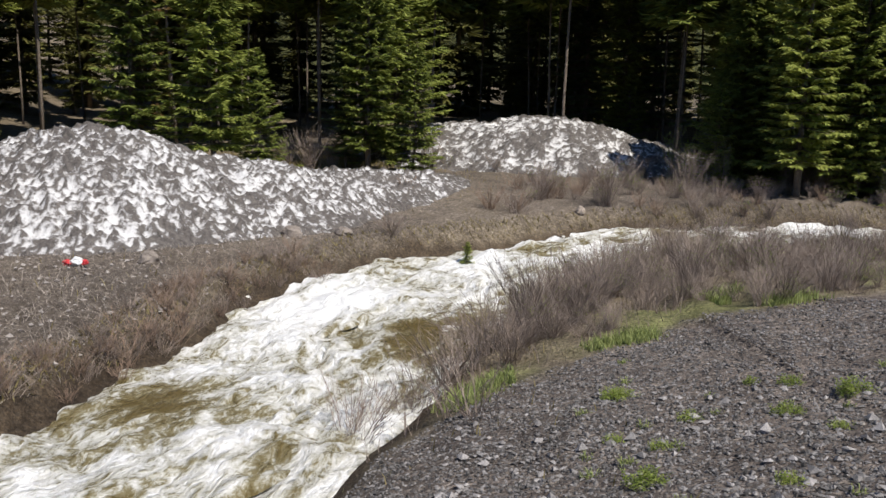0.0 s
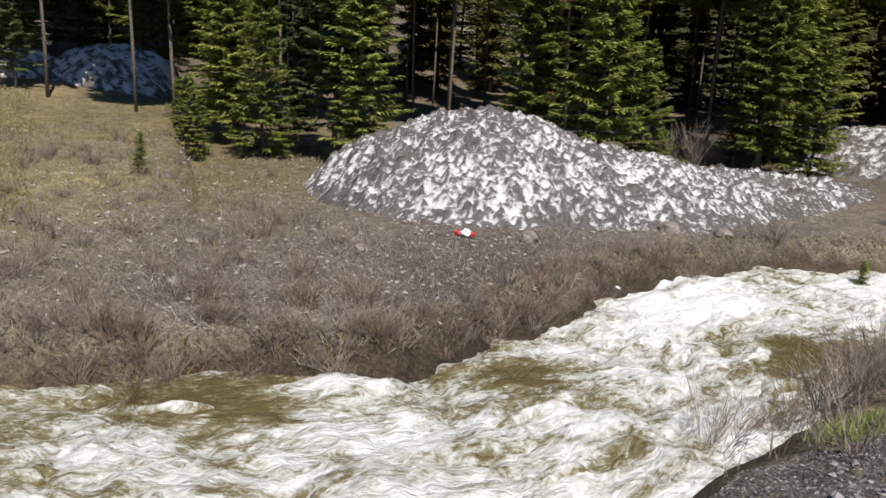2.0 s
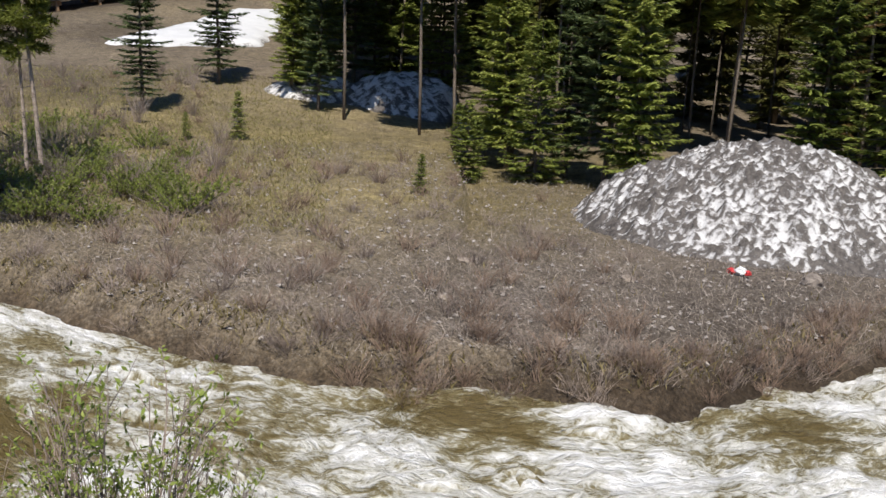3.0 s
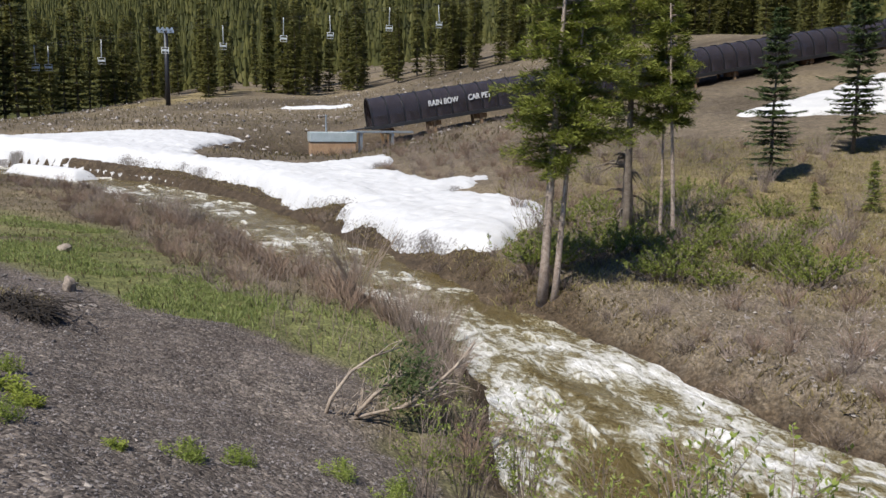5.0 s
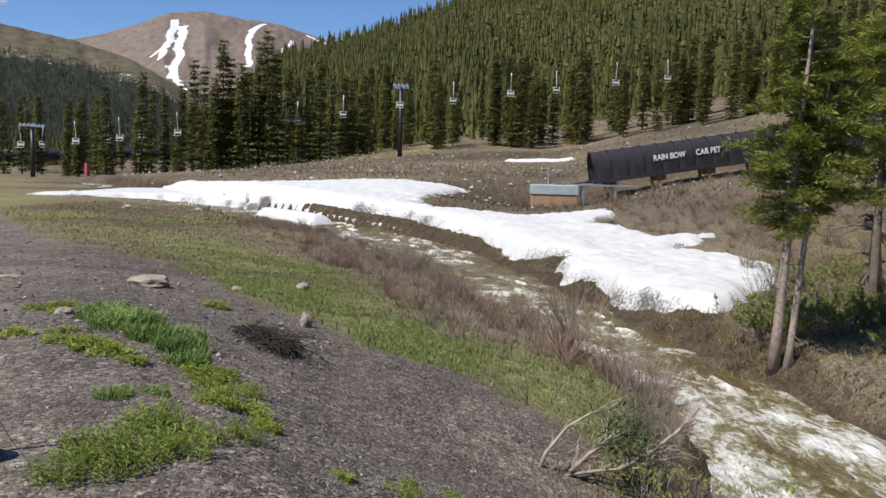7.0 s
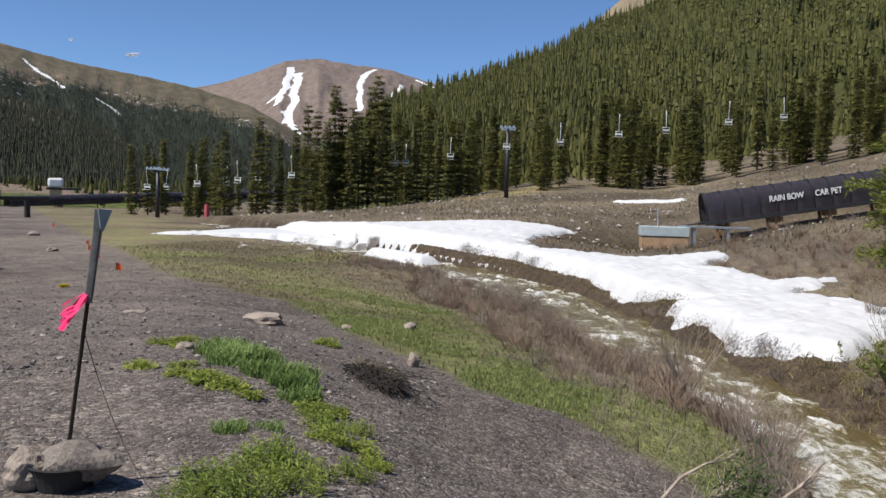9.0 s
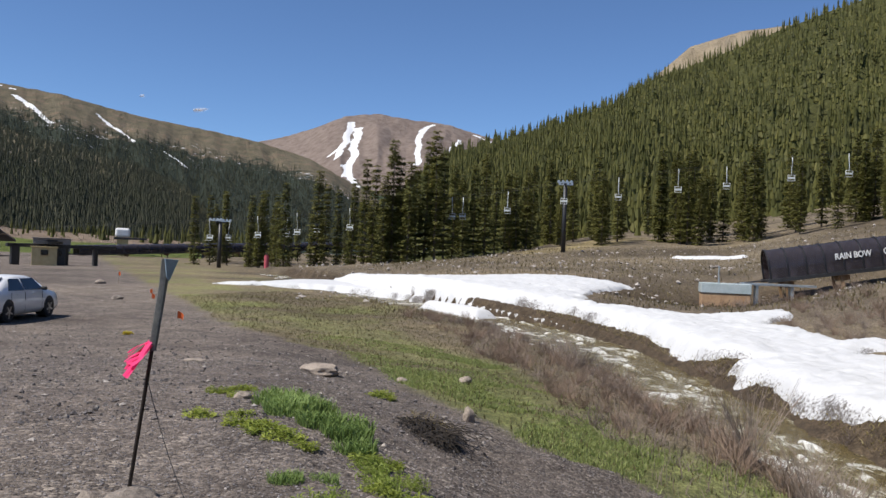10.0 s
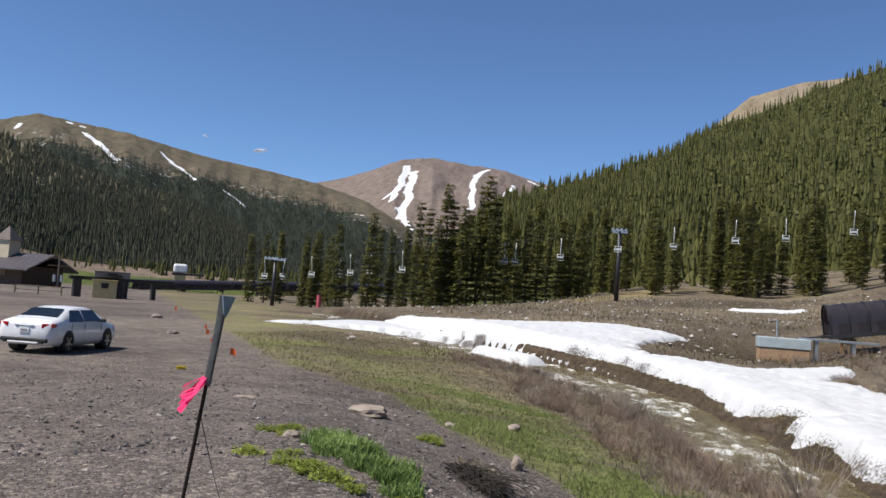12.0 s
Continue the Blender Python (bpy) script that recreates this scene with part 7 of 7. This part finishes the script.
    box(bm, (2.3, 0.06, 0.95), Matrix.Translation((mid + 10.6, 0.24, 3.5)), 0.02)
    sg = under(part("sign", bm, yellow_sign), ch, "yellow sign board")
    bm = bmesh.new()
    box(bm, (4.5, 1.9, 0.18), Matrix.Translation((mid + 10.6, -0.6, 5.55)), 0.04)
    under(part("cap", bm, pale_rock), ch)
    bm = bmesh.new()
    box(bm, (4.0, 1.6, 1.5), Matrix.Translation((L_ - 3.6, -1.8, 3.3)), 0.04)
    ch2 = part("chimney", bm, brick_mat, top)
    for k in range(3):
        bm = bmesh.new()
        rod(bm, (L_ - 4.8 + k * 1.1, -1.8, 4.0), (L_ - 4.8 + k * 1.1, -1.8, 4.9), 0.22, n=10)
        under(part("vent", bm, galvanised), ch2)
    for x, y, zz in ((mid + 14.5, -2.0, 4.1), (mid + 12.2, -5.6, 5.2), (mid + 17, -5.6, 5.2)):
        bm = bmesh.new()
        rod(bm, (x, y, zz), (x, y, zz + 0.7), 0.32, n=10)
        rod(bm, (x, y, zz + 0.7), (x, y, zz + 1.0), 0.5, 0.2, n=10)
        part("vent", bm, galvanised, top, "galvanised roof vent")
    # cupola
    bm = bmesh.new()
    box(bm, (2.3, 2.3, 2.6), Matrix.Translation((mid * 0.3, -3.6, 5.0)), 0.03)
    cp = part("cupola", bm, rough_mat("cream_wall", (0.5, 0.43, 0.3), (0.62, 0.54, 0.4), 2, 0.7), top, "cream square cupola with a pyramid roof")
    bm = bmesh.new()
    bmesh.ops.create_cone(bm, cap_ends=True, segments=4, radius1=2.0, radius2=0.04, depth=2.1, matrix=Matrix.Translation((mid * 0.3, -3.6, 7.35)) @ Matrix.Rotation(radians(45), 4, "Z"))
    under(part("cupola_roof", bm, shingle_roof), cp)


lodge()


def bench(x, y, yaw):
    top = new("bench")
    tagged(top, "dark wooden bench in front of the lodge", "bench", "benches")
    top.matrix_basis = pose(x, y, -1.08, 0, 0, yaw)
    bm = bmesh.new()
    box(bm, (2.4, 0.5, 0.1), Matrix.Translation((0, 0, 0.48)), 0.02)
    part("seat", bm, timber, top)
    for sx in (-1, 1):
        bm = bmesh.new()
        box(bm, (0.12, 0.5, 0.5), Matrix.Translation((sx, 0, 0.24)), 0.01)
        part("leg", bm, timber, top)


bench(-101.8, -141.6, -81)
bench(-102.4, -137.5, -81)


def utility_pole(az_, r_, h):
    x, y = at(az_, r_)
    top = new("utility_pole")
    tagged(top, "wooden utility pole with crossarms and transformers", "utility pole")
    top.matrix_basis = pose(x, y, -1.0, 0, 0, az_)
    bm = bmesh.new()
    rod(bm, (0, 0, 0), (0, 0, h), 0.2, 0.14, 8)
    part("pole", bm, bark, top)
    for zz in (h - 0.6, h - 1.9):
        bm = bmesh.new()
        box(bm, (3.4, 0.15, 0.18), Matrix.Translation((0, 0, zz)), 0.01)
        part("crossarm", bm, timber, top)
    for sx in (-0.55, 0.55):
        bm = bmesh.new()
        rod(bm, (sx, 0, h - 4.6), (sx, 0, h - 3.4), 0.3, n=10)
        part("transformer", bm, galvanised, top)


utility_pole(148.4, 212, 14)
utility_pole(135.9, 160, 5.5)


def hut(name, label, az_, r_, size, roof_m, wall_m, lower=None, z=None):
    x, y = at(az_, r_)
    top = new(name)
    tagged(top, label, "hut", "small huts")
    top.matrix_basis = pose(x, y, ground_z(x, y) if z is None else z, 0, 0, az_)
    w, d, h = size
    bm = bmesh.new()
    box(bm, (w, d, h * 0.5), Matrix.Translation((0, 0, h * 0.75)), 0.02)
    part("wall", bm, wall_m, top)
    bm = bmesh.new()
    box(bm, (w, d, h * 0.5), Matrix.Translation((0, 0, h * 0.25)), 0.02)
    part("lower_wall", bm, lower or wall_m, top)
    bm = bmesh.new()
    box(bm, (w * 1.1, d * 1.15, 0.12), Matrix.Translation((0, 0, h + 0.06)), 0.02)
    part("roof", bm, roof_m, top)
    bm = bmesh.new()
    box(bm, (w * 0.3, 0.06, h * 0.3), Matrix.Translation((0, -d / 2 - 0.03, h * 0.72)), 0.01)
    part("window", bm, dark_glass, top)
    return top


hut("operator_hut", "small tan lift operator hut with a grey base", 133.2, 107, (2.6, 2.0, 2.0), ply_tan, ply_tan)
hut("operator_hut", "small dark equipment box beside the lift", 132.3, 107.5, (0.9, 1.0, 1.9), black_steel, black_steel)
hut("maintenance_shed", "grey-roofed shed beyond the lift", 132.8, 222, (8, 5, 3.0), grey_board, rough_mat("taupe_roof", (0.2, 0.18, 0.16), (0.3, 0.27, 0.24), 1, 0.8), None, -0.6)
carpet_tunnel("carpet_tunnel", "distant long conveyor tunnel across the valley floor", (*at(131.4, 200), -0.85), (*at(114.3, 250), 3.0), 3.4, 2.8, 2.0, 0.3)


def far_terminal():
    """The top works of another lift: a white housing on a tan base with a dark deck."""
    x, y = at(128.8, 222)
    top = new("lift_housing")
    tagged(top, "white rounded lift drive housing on a tan base", "lift terminal")
    top.matrix_basis = pose(x, y, 1.6, 0, 0, 128.8)
    bm = bmesh.new()
    box(bm, (3.4, 2.4, 2.2), Matrix.Translation((0, 0, 2.9)), 0.5)
    part("housing", bm, white_paint, top)
    bm = bmesh.new()
    box(bm, (7.6, 2.6, 0.5), Matrix.Translation((1.8, 0, 1.5)), 0.05)
    part("deck", bm, black_steel, top)
    bm = bmesh.new()
    box(bm, (2.6, 2.2, 4.2), Matrix.Translation((0, 0, -0.8)), 0.05)
    part("base", bm, ply_tan, top)


far_terminal()


def small_marker(x, y, h, mat, label, name="flag_marker", w=0.24):
    top = new(name)
    tagged(top, label, "marker", "lot markers")
    top.matrix_basis = pose(x, y, ground_z(x, y), 3, 4, (x * 37) % 360)
    bm = bmesh.new()
    rod(bm, (0, 0, -0.05), (0, 0, h), 0.012, n=6)
    part("stick", bm, dead_wood, top)
    V = [(0, 0, h), (w * 0.5, 0.05, h - 0.04), (w, -0.03, h - 0.12), (0, 0, h - 0.25), (w * 0.5, 0.06, h - 0.27), (w * 0.9, -0.02, h - 0.3)]
    under(new("flag", mesh_of("flag", V, [(0, 1, 4, 3), (1, 2, 5, 4)], mat)), top)


orange_flag = leaf_mat("orange_flag", (0.6, 0.12, 0.04), (0.75, 0.16, 0.05), (0.8, 0.2, 0.08))
for x_, y_, h_ in [(-46.5, -37.6, 0.9), (-38.5, -28.9, 0.45), (-34.0, -25.6, 0.45), (-30.0, -22.0, 0.4), (-26.2, -18.6, 0.35)]:
    small_marker(x_, y_, h_, orange_flag, "stick with a faded orange plastic flag at the lot's edge")


def red_post(az_, r_):
    x, y = at(az_, r_)
    top = new("padded_post")
    tagged(top, "short post wrapped in faded red padding", "post")
    top.matrix_basis = pose(x, y, ground_z(x, y))
    bm = bmesh.new()
    rod(bm, (0, 0, -0.1), (0, 0, 1.5), 0.28, n=12)
    part("pad", bm, rough_mat("red_pad", (0.4, 0.06, 0.08), (0.52, 0.11, 0.13), 5, 0.7), top)
    bm = bmesh.new()
    rod(bm, (0, 0, 1.4), (0, 0, 1.8), 0.08, n=8)
    part("post", bm, black_steel, top)


red_post(119.9, 108)


# ---- the parked car ----
def sedan(x, y, heading):
    """Four-door sedan: lofted body, glass, lamps, wheels."""
    top = new("car")
    tagged(top, "white four-door sedan parked on the gravel lot", "car")
    top.matrix_basis = pose(x, y, ground_z(x, y) + 0.02, 0, 0, heading)
    paint, nt, b = nodes_of("white_car_paint")
    n = noise_node(nt, 3)
    nt.links.new(ramp(nt, n.outputs[0], [(0.3, (0.76, 0.77, 0.78)), (0.7, (0.82, 0.82, 0.82))]), b.inputs["Base Color"])
    b.inputs["Roughness"].default_value, b.inputs["Coat Weight"].default_value = 0.35, 0.6
    trim = rough_mat("black_trim", (0.012, 0.012, 0.013), (0.025, 0.025, 0.026), 6, 0.6)
    # along y (forward): y, low half width, belt half width, low z, middle z, belt z, top half width, top z
    ST = [(-2.43, 0.70, 0.68, 0.40, 0.60, 0.82, 0.58, 0.88), (-2.36, 0.85, 0.83, 0.27, 0.62, 0.95, 0.72, 1.02), (-2.0, 0.91, 0.88, 0.23, 0.62, 0.98, 0.72, 1.09), (-1.68, 0.915, 0.89, 0.22, 0.62, 0.98, 0.69, 1.13),
          (-0.95, 0.915, 0.895, 0.2, 0.62, 0.97, 0.58, 1.40), (-0.3, 0.915, 0.895, 0.2, 0.62, 0.96, 0.58, 1.47), (0.35, 0.915, 0.895, 0.2, 0.62, 0.95, 0.58, 1.455), (0.8, 0.915, 0.89, 0.2, 0.62, 0.94, 0.57, 1.38),
          (1.4, 0.91, 0.88, 0.2, 0.6, 0.92, 0.7, 1.03), (1.9, 0.9, 0.85, 0.2, 0.56, 0.86, 0.66, 0.94), (2.25, 0.84, 0.78, 0.22, 0.5, 0.75, 0.6, 0.8), (2.43, 0.66, 0.6, 0.3, 0.46, 0.6, 0.45, 0.64)]
    rings = []
    for yy, lw, bw, zl, zm, zb, tw, zt in ST:
        half = [(0, zl), (lw * 0.88, zl), (lw, zl + 0.14), (lw * 1.005, zm), (bw, zb), (tw + 0.05, zt - 0.05), (tw - 0.06, zt - 0.008), (0, zt + 0.015)]
        rings.append([(px, yy, pz) for px, pz in half] + [(-px, yy, pz) for px, pz in half[-2:0:-1]])
    n = len(rings[0])
    groups = {"body": [], "rear_window": [], "windshield": [], "side_window": []}
    for i in range(len(rings) - 1):
        for k in range(n):
            quad = [rings[i][k], rings[i][(k + 1) % n], rings[i + 1][(k + 1) % n], rings[i + 1][k]]
            key = "body"
            if i == 3 and k in (5, 6, 7, 8):
                key = "rear_window"
            elif i == 7 and k in (5, 6, 7, 8):
                key = "windshield"
            elif 4 <= i <= 6 and k in (4, 9):
                key = "side_window"
            elif i in (3, 7) and k in (4, 9):
                key = "corner"
            groups.setdefault(key, []).append(quad)
    groups["body"] += [rings[0][::-1], rings[-1]] + groups.pop("corner")

    def from_quads(name, quads, mat, inset=0.0):
        bm = bmesh.new()
        for q in quads:
            c = sum((Vector(v) for v in q), Vector()) / len(q)
            bm.faces.new([bm.verts.new(Vector(v).lerp(c, inset)) for v in q])
        bmesh.ops.remove_doubles(bm, verts=bm.verts, dist=0.002)
        bmesh.ops.recalc_face_normals(bm, faces=bm.faces)
        return part(name, bm, mat, top, smooth=name == "body")

    body = from_quads("body", groups["body"] + groups["rear_window"] + groups["windshield"] + groups["side_window"], paint)
    glassy = rough_mat("car_glass", (0.006, 0.008, 0.01), (0.014, 0.018, 0.022), 2, 0.05, relief=0.0)

    def pane(name, corners, lift):
        bm = bmesh.new()
        vs = [Vector(v) for v in corners]
        nrm = (vs[1] - vs[0]).cross(vs[2] - vs[1]).normalized()
        a_ = [bm.verts.new(v + nrm * lift) for v in vs]
        c_ = [bm.verts.new(v - nrm * 0.03) for v in vs]
        m = len(vs)
        bm.faces.new(a_)
        bm.faces.new(c_[::-1])
        for k in range(m):
            bm.faces.new((a_[k], c_[k], c_[(k + 1) % m], a_[(k + 1) % m]))
        return part(name, bm, glassy, top)

    pane("rear_window", [(0.62, -1.64, 1.13), (0.50, -1.02, 1.38), (-0.50, -1.02, 1.38), (-0.62, -1.64, 1.13)], 0.03)
    pane("windshield", [(-0.62, 1.36, 1.05), (-0.5, 0.86, 1.35), (0.5, 0.86, 1.35), (0.62, 1.36, 1.05)], 0.03)
    for s in (-1, 1):
        for y0, y1, yt0, yt1 in ((-1.35, -0.32, -0.95, -0.34), (-0.24, 0.98, -0.26, 0.62)):
            pts = [(s * 0.885, y0, 1.0), (s * 0.885, y1, 0.98), (s * 0.655, yt1, 1.36), (s * 0.655, yt0, 1.36)]
            pane("side_window", pts if s > 0 else pts[::-1], 0.012)
        bm = bmesh.new()
        box(bm, (0.2, 0.14, 0.13), Matrix.Translation((s * 1.0, 0.82, 1.02)), 0.04)
        part("mirror", bm, trim, top)
        for yy in (-0.75, 0.25):
            bm = bmesh.new()
            box(bm, (0.035, 0.2, 0.03), Matrix.Translation((s * 0.915, yy, 0.86)), 0.01)
            part("door_handle", bm, paint, top)
        for yy in (-0.28, 0.92, -1.18):
            bm = bmesh.new()
            box(bm, (0.012, 0.012, 0.62), Matrix.Translation((s * 0.912, yy, 0.62)))
            part("door_seam", bm, trim, top)
        bm = bmesh.new()
        box(bm, (0.34, 0.1, 0.15), Matrix.Translation((s * 0.70, -2.35, 0.88)) @ Matrix.Rotation(s * radians(20), 4, "Z"), 0.03)
        box(bm, (0.08, 0.36, 0.13), Matrix.Translation((s * 0.845, -2.2, 0.9)) @ Matrix.Rotation(s * radians(8), 4, "Z"), 0.03)
        part("tail_lamp", bm, rough_mat("red_lamp", (0.3, 0.005, 0.012), (0.42, 0.012, 0.02), 4, 0.15, relief=0.0), top, "red tail lamp")
        bm = bmesh.new()
        rod(bm, (s * 0.6, -2.5, 0.36), (s * 0.6, -2.3, 0.36), 0.05, n=10)
        part("exhaust_tip", bm, trim, top)
    bm = bmesh.new()
    box(bm, (1.55, 0.12, 0.13), Matrix.Translation((0, -2.40, 0.42)), 0.04)
    part("bumper_strip", bm, trim, top)
    bm = bmesh.new()
    box(bm, (1.0, 0.1, 0.06), Matrix.Translation((0, -2.44, 0.34)), 0.02)
    part("bumper_lip", bm, paint, top)
    bm = bmesh.new()
    box(bm, (0.62, 0.03, 0.035), Matrix.Translation((0, -2.44, 0.87)), 0.01)
    part("chrome_strip", bm, galvanised, top)
    bm = bmesh.new()
    box(bm, (0.32, 0.02, 0.16), Matrix.Translation((0, -2.45, 0.73)), 0.008)
    plate = part("plate", bm, white_paint, top)
    bm = bmesh.new()
    box(bm, (0.2, 0.01, 0.05), Matrix.Translation((0, -2.463, 0.73)))
    under(part("bar", bm, grey_board), plate)
    rim_m = rough_mat("alloy", (0.35, 0.35, 0.36), (0.5, 0.5, 0.51), 5, 0.3, 0.8, relief=0.0)
    for s in (-1, 1):
        for yy in (-1.36, 1.42):
            bm = bmesh.new()
            rod(bm, (s * 0.6, yy, 0.36), (s * 0.922, yy, 0.36), 0.375, n=28)
            part("wheel_arch", bm, trim, top)
            wheel = new("wheel")
            under(wheel, top)
            wheel.matrix_basis = pose(s * 0.84, yy, 0.325, 0, 90, 0)
            bm = bmesh.new()
            prof = [(0.2, -0.1), (0.3, -0.11), (0.325, -0.07), (0.325, 0.07), (0.3, 0.11), (0.2, 0.1)]
            rr = [[bm.verts.new((r * math.cos(6.283 * k / 28), r * math.sin(6.283 * k / 28), h)) for k in range(28)] for r, h in prof]
            for r0, r1 in zip(rr, rr[1:] + rr[:1]):
                for k in range(28):
                    bm.faces.new((r0[k], r0[(k + 1) % 28], r1[(k + 1) % 28], r1[k]))
            under(part("tyre", bm, rubber, smooth=True), wheel)
            bm = bmesh.new()
            rod(bm, (0, 0, -0.02), (0, 0, 0.02), 0.21, n=20)
            for k in range(5):
                box(bm, (0.2, 0.045, 0.05), Matrix.Rotation(k * 6.283 / 5, 4, "Z") @ Matrix.Translation((0.11, 0, s * 0.09)))
            under(part("rim", bm, rim_m), wheel)
    return top


sedan(-22.7, -23.0, 108)


# ---- wisps of cloud ----
def cloud(az_, el_, wide, high, seed):
    rg = random.Random(seed)
    m = bpy.data.materials.get("cloud_white")
    if not m:
        m, nt, b = nodes_of("cloud_white")
        n = noise_node(nt, 0.02, 6)
        nt.links.new(ramp(nt, n.outputs[0], [(0.3, (0.78, 0.8, 0.84)), (0.7, (0.9, 0.9, 0.92))]), b.inputs["Base Color"])
        b.inputs["Roughness"].default_value = 1.0
        tr, ms = nt.nodes.new("ShaderNodeBsdfTransparent"), nt.nodes.new("ShaderNodeMixShader")
        nt.links.new(ramp(nt, n.outputs[0], [(0.35, (0.97,) * 3), (0.65, (0.72,) * 3)]), ms.inputs[0])
        nt.links.new(b.outputs[0], ms.inputs[1])
        nt.links.new(tr.outputs[0], ms.inputs[2])
        nt.links.new(ms.outputs[0], nt.nodes["Material Output"].inputs[0])
    r_ = 4000
    x, y = at(az_, r_)
    bm = bmesh.new()
    for k in range(9):
        q = rg.uniform(-1, 1)
        s = rg.uniform(0.3, 0.6) * (1 - 0.5 * abs(q))
        bmesh.ops.create_icosphere(bm, subdivisions=3, radius=1, matrix=Matrix.Translation((q * wide * 0.6, rg.uniform(-20, 20), rg.uniform(-0.4, 0.4) * high)) @ Matrix.Diagonal((wide * s, wide * s * 0.5, high * s, 1)))
    for v in bm.verts:
        v.co += noise.noise_vector(v.co * 0.03) * high * 0.25
    ob = part("backdrop_cloud", bm, m, None, "", True)
    ob.matrix_basis = pose(x, y, r_ * math.tan(radians(el_)) + EYE, 0, 0, az_)
    tagged(ob, "small faint white wisp of cloud in blue sky", "cloud", kind="structure")


cloud(124.3, 8.8, 55, 16, 1)
cloud(147.3, 14.2, 50, 28, 2)
cloud(128.0, 9.3, 18, 10, 3)


# ---- drifts of foam carried down the creek ----
FOAM = []


def foam_patch(seed, length, width):
    """A lobed raft of foam, thick in the middle, its rim under water."""
    rg = random.Random(seed)
    nr, na = 7, 26
    lobes = [(rg.uniform(0.1, 0.3), rg.randint(2, 6), rg.uniform(0, 6.28)) for _ in range(3)]
    V, run, across, foam = [], [], [], []
    for i in range(nr):
        q = i / (nr - 1)
        for k in range(na):
            a_ = 6.283 * k / na
            rr = q * (1 + sum(amp * math.sin(n_ * a_ + ph) for amp, n_, ph in lobes))
            x, y = rr * math.cos(a_) * length / 2, rr * math.sin(a_) * width / 2
            z = 0.075 * (1 - q * q) - 0.05 * q ** 3 + 0.03 * noise.noise(Vector((x * 5, y * 5, seed)))
            V.append((x, y, z))
            run.append(x + seed * 3.7)
            across.append(y + seed * 1.3)
            foam.append(0.66 - 0.45 * q)
    me = fast_mesh("foam", np.array(V), grid_faces(nr, na, True), WATER, True, (("foam", foam), ("run", run), ("across", across)))
    ob = new("foam_patch", me)
    return tagged(ob, "patch of white foam drifting down the creek", "foam", "drifting foam")


def creek_pose(s, lat):
    """A place on the moving water, s metres along and lat metres left of the middle."""
    i = s / (RQ[1] - RQ[0])
    k = int(max(0, min(len(RQ) - 2, i)))
    t = i - k
    c = RC[k] * (1 - t) + RC[k + 1] * t
    w = RT[k] * (1 - t) + RT[k + 1] * t
    x, y = c[0] - w[1] * lat * (c[2] - 0.35), c[1] + w[0] * lat * (c[2] - 0.35)
    h, _ = water_height(np.array([x]), np.array([y]), np.array([s]), np.array([lat * (c[2] - 0.35)]), np.array([c[2] + 0.9]))
    return pose(x, y, c[3] + float(h[0]), 0, 0, math.degrees(math.atan2(w[1], w[0])))


rng = random.Random(77)
for k in range(64):
    FOAM.append((foam_patch(k, rng.uniform(0.5, 1.2), rng.uniform(0.2, 0.45)), rng.uniform(34, 132), rng.uniform(-0.85, 0.85), rng.uniform(1.6, 2.6)))


def motions():
    """The foam rides down the creek for the whole clip."""
    for ob, s0, lat, speed in FOAM:
        walk(ob, [(t, creek_pose(s0 + speed * t, lat + 0.08 * math.sin(t + s0))) for t in np.arange(0, 12.01, 1.0)])


motions()
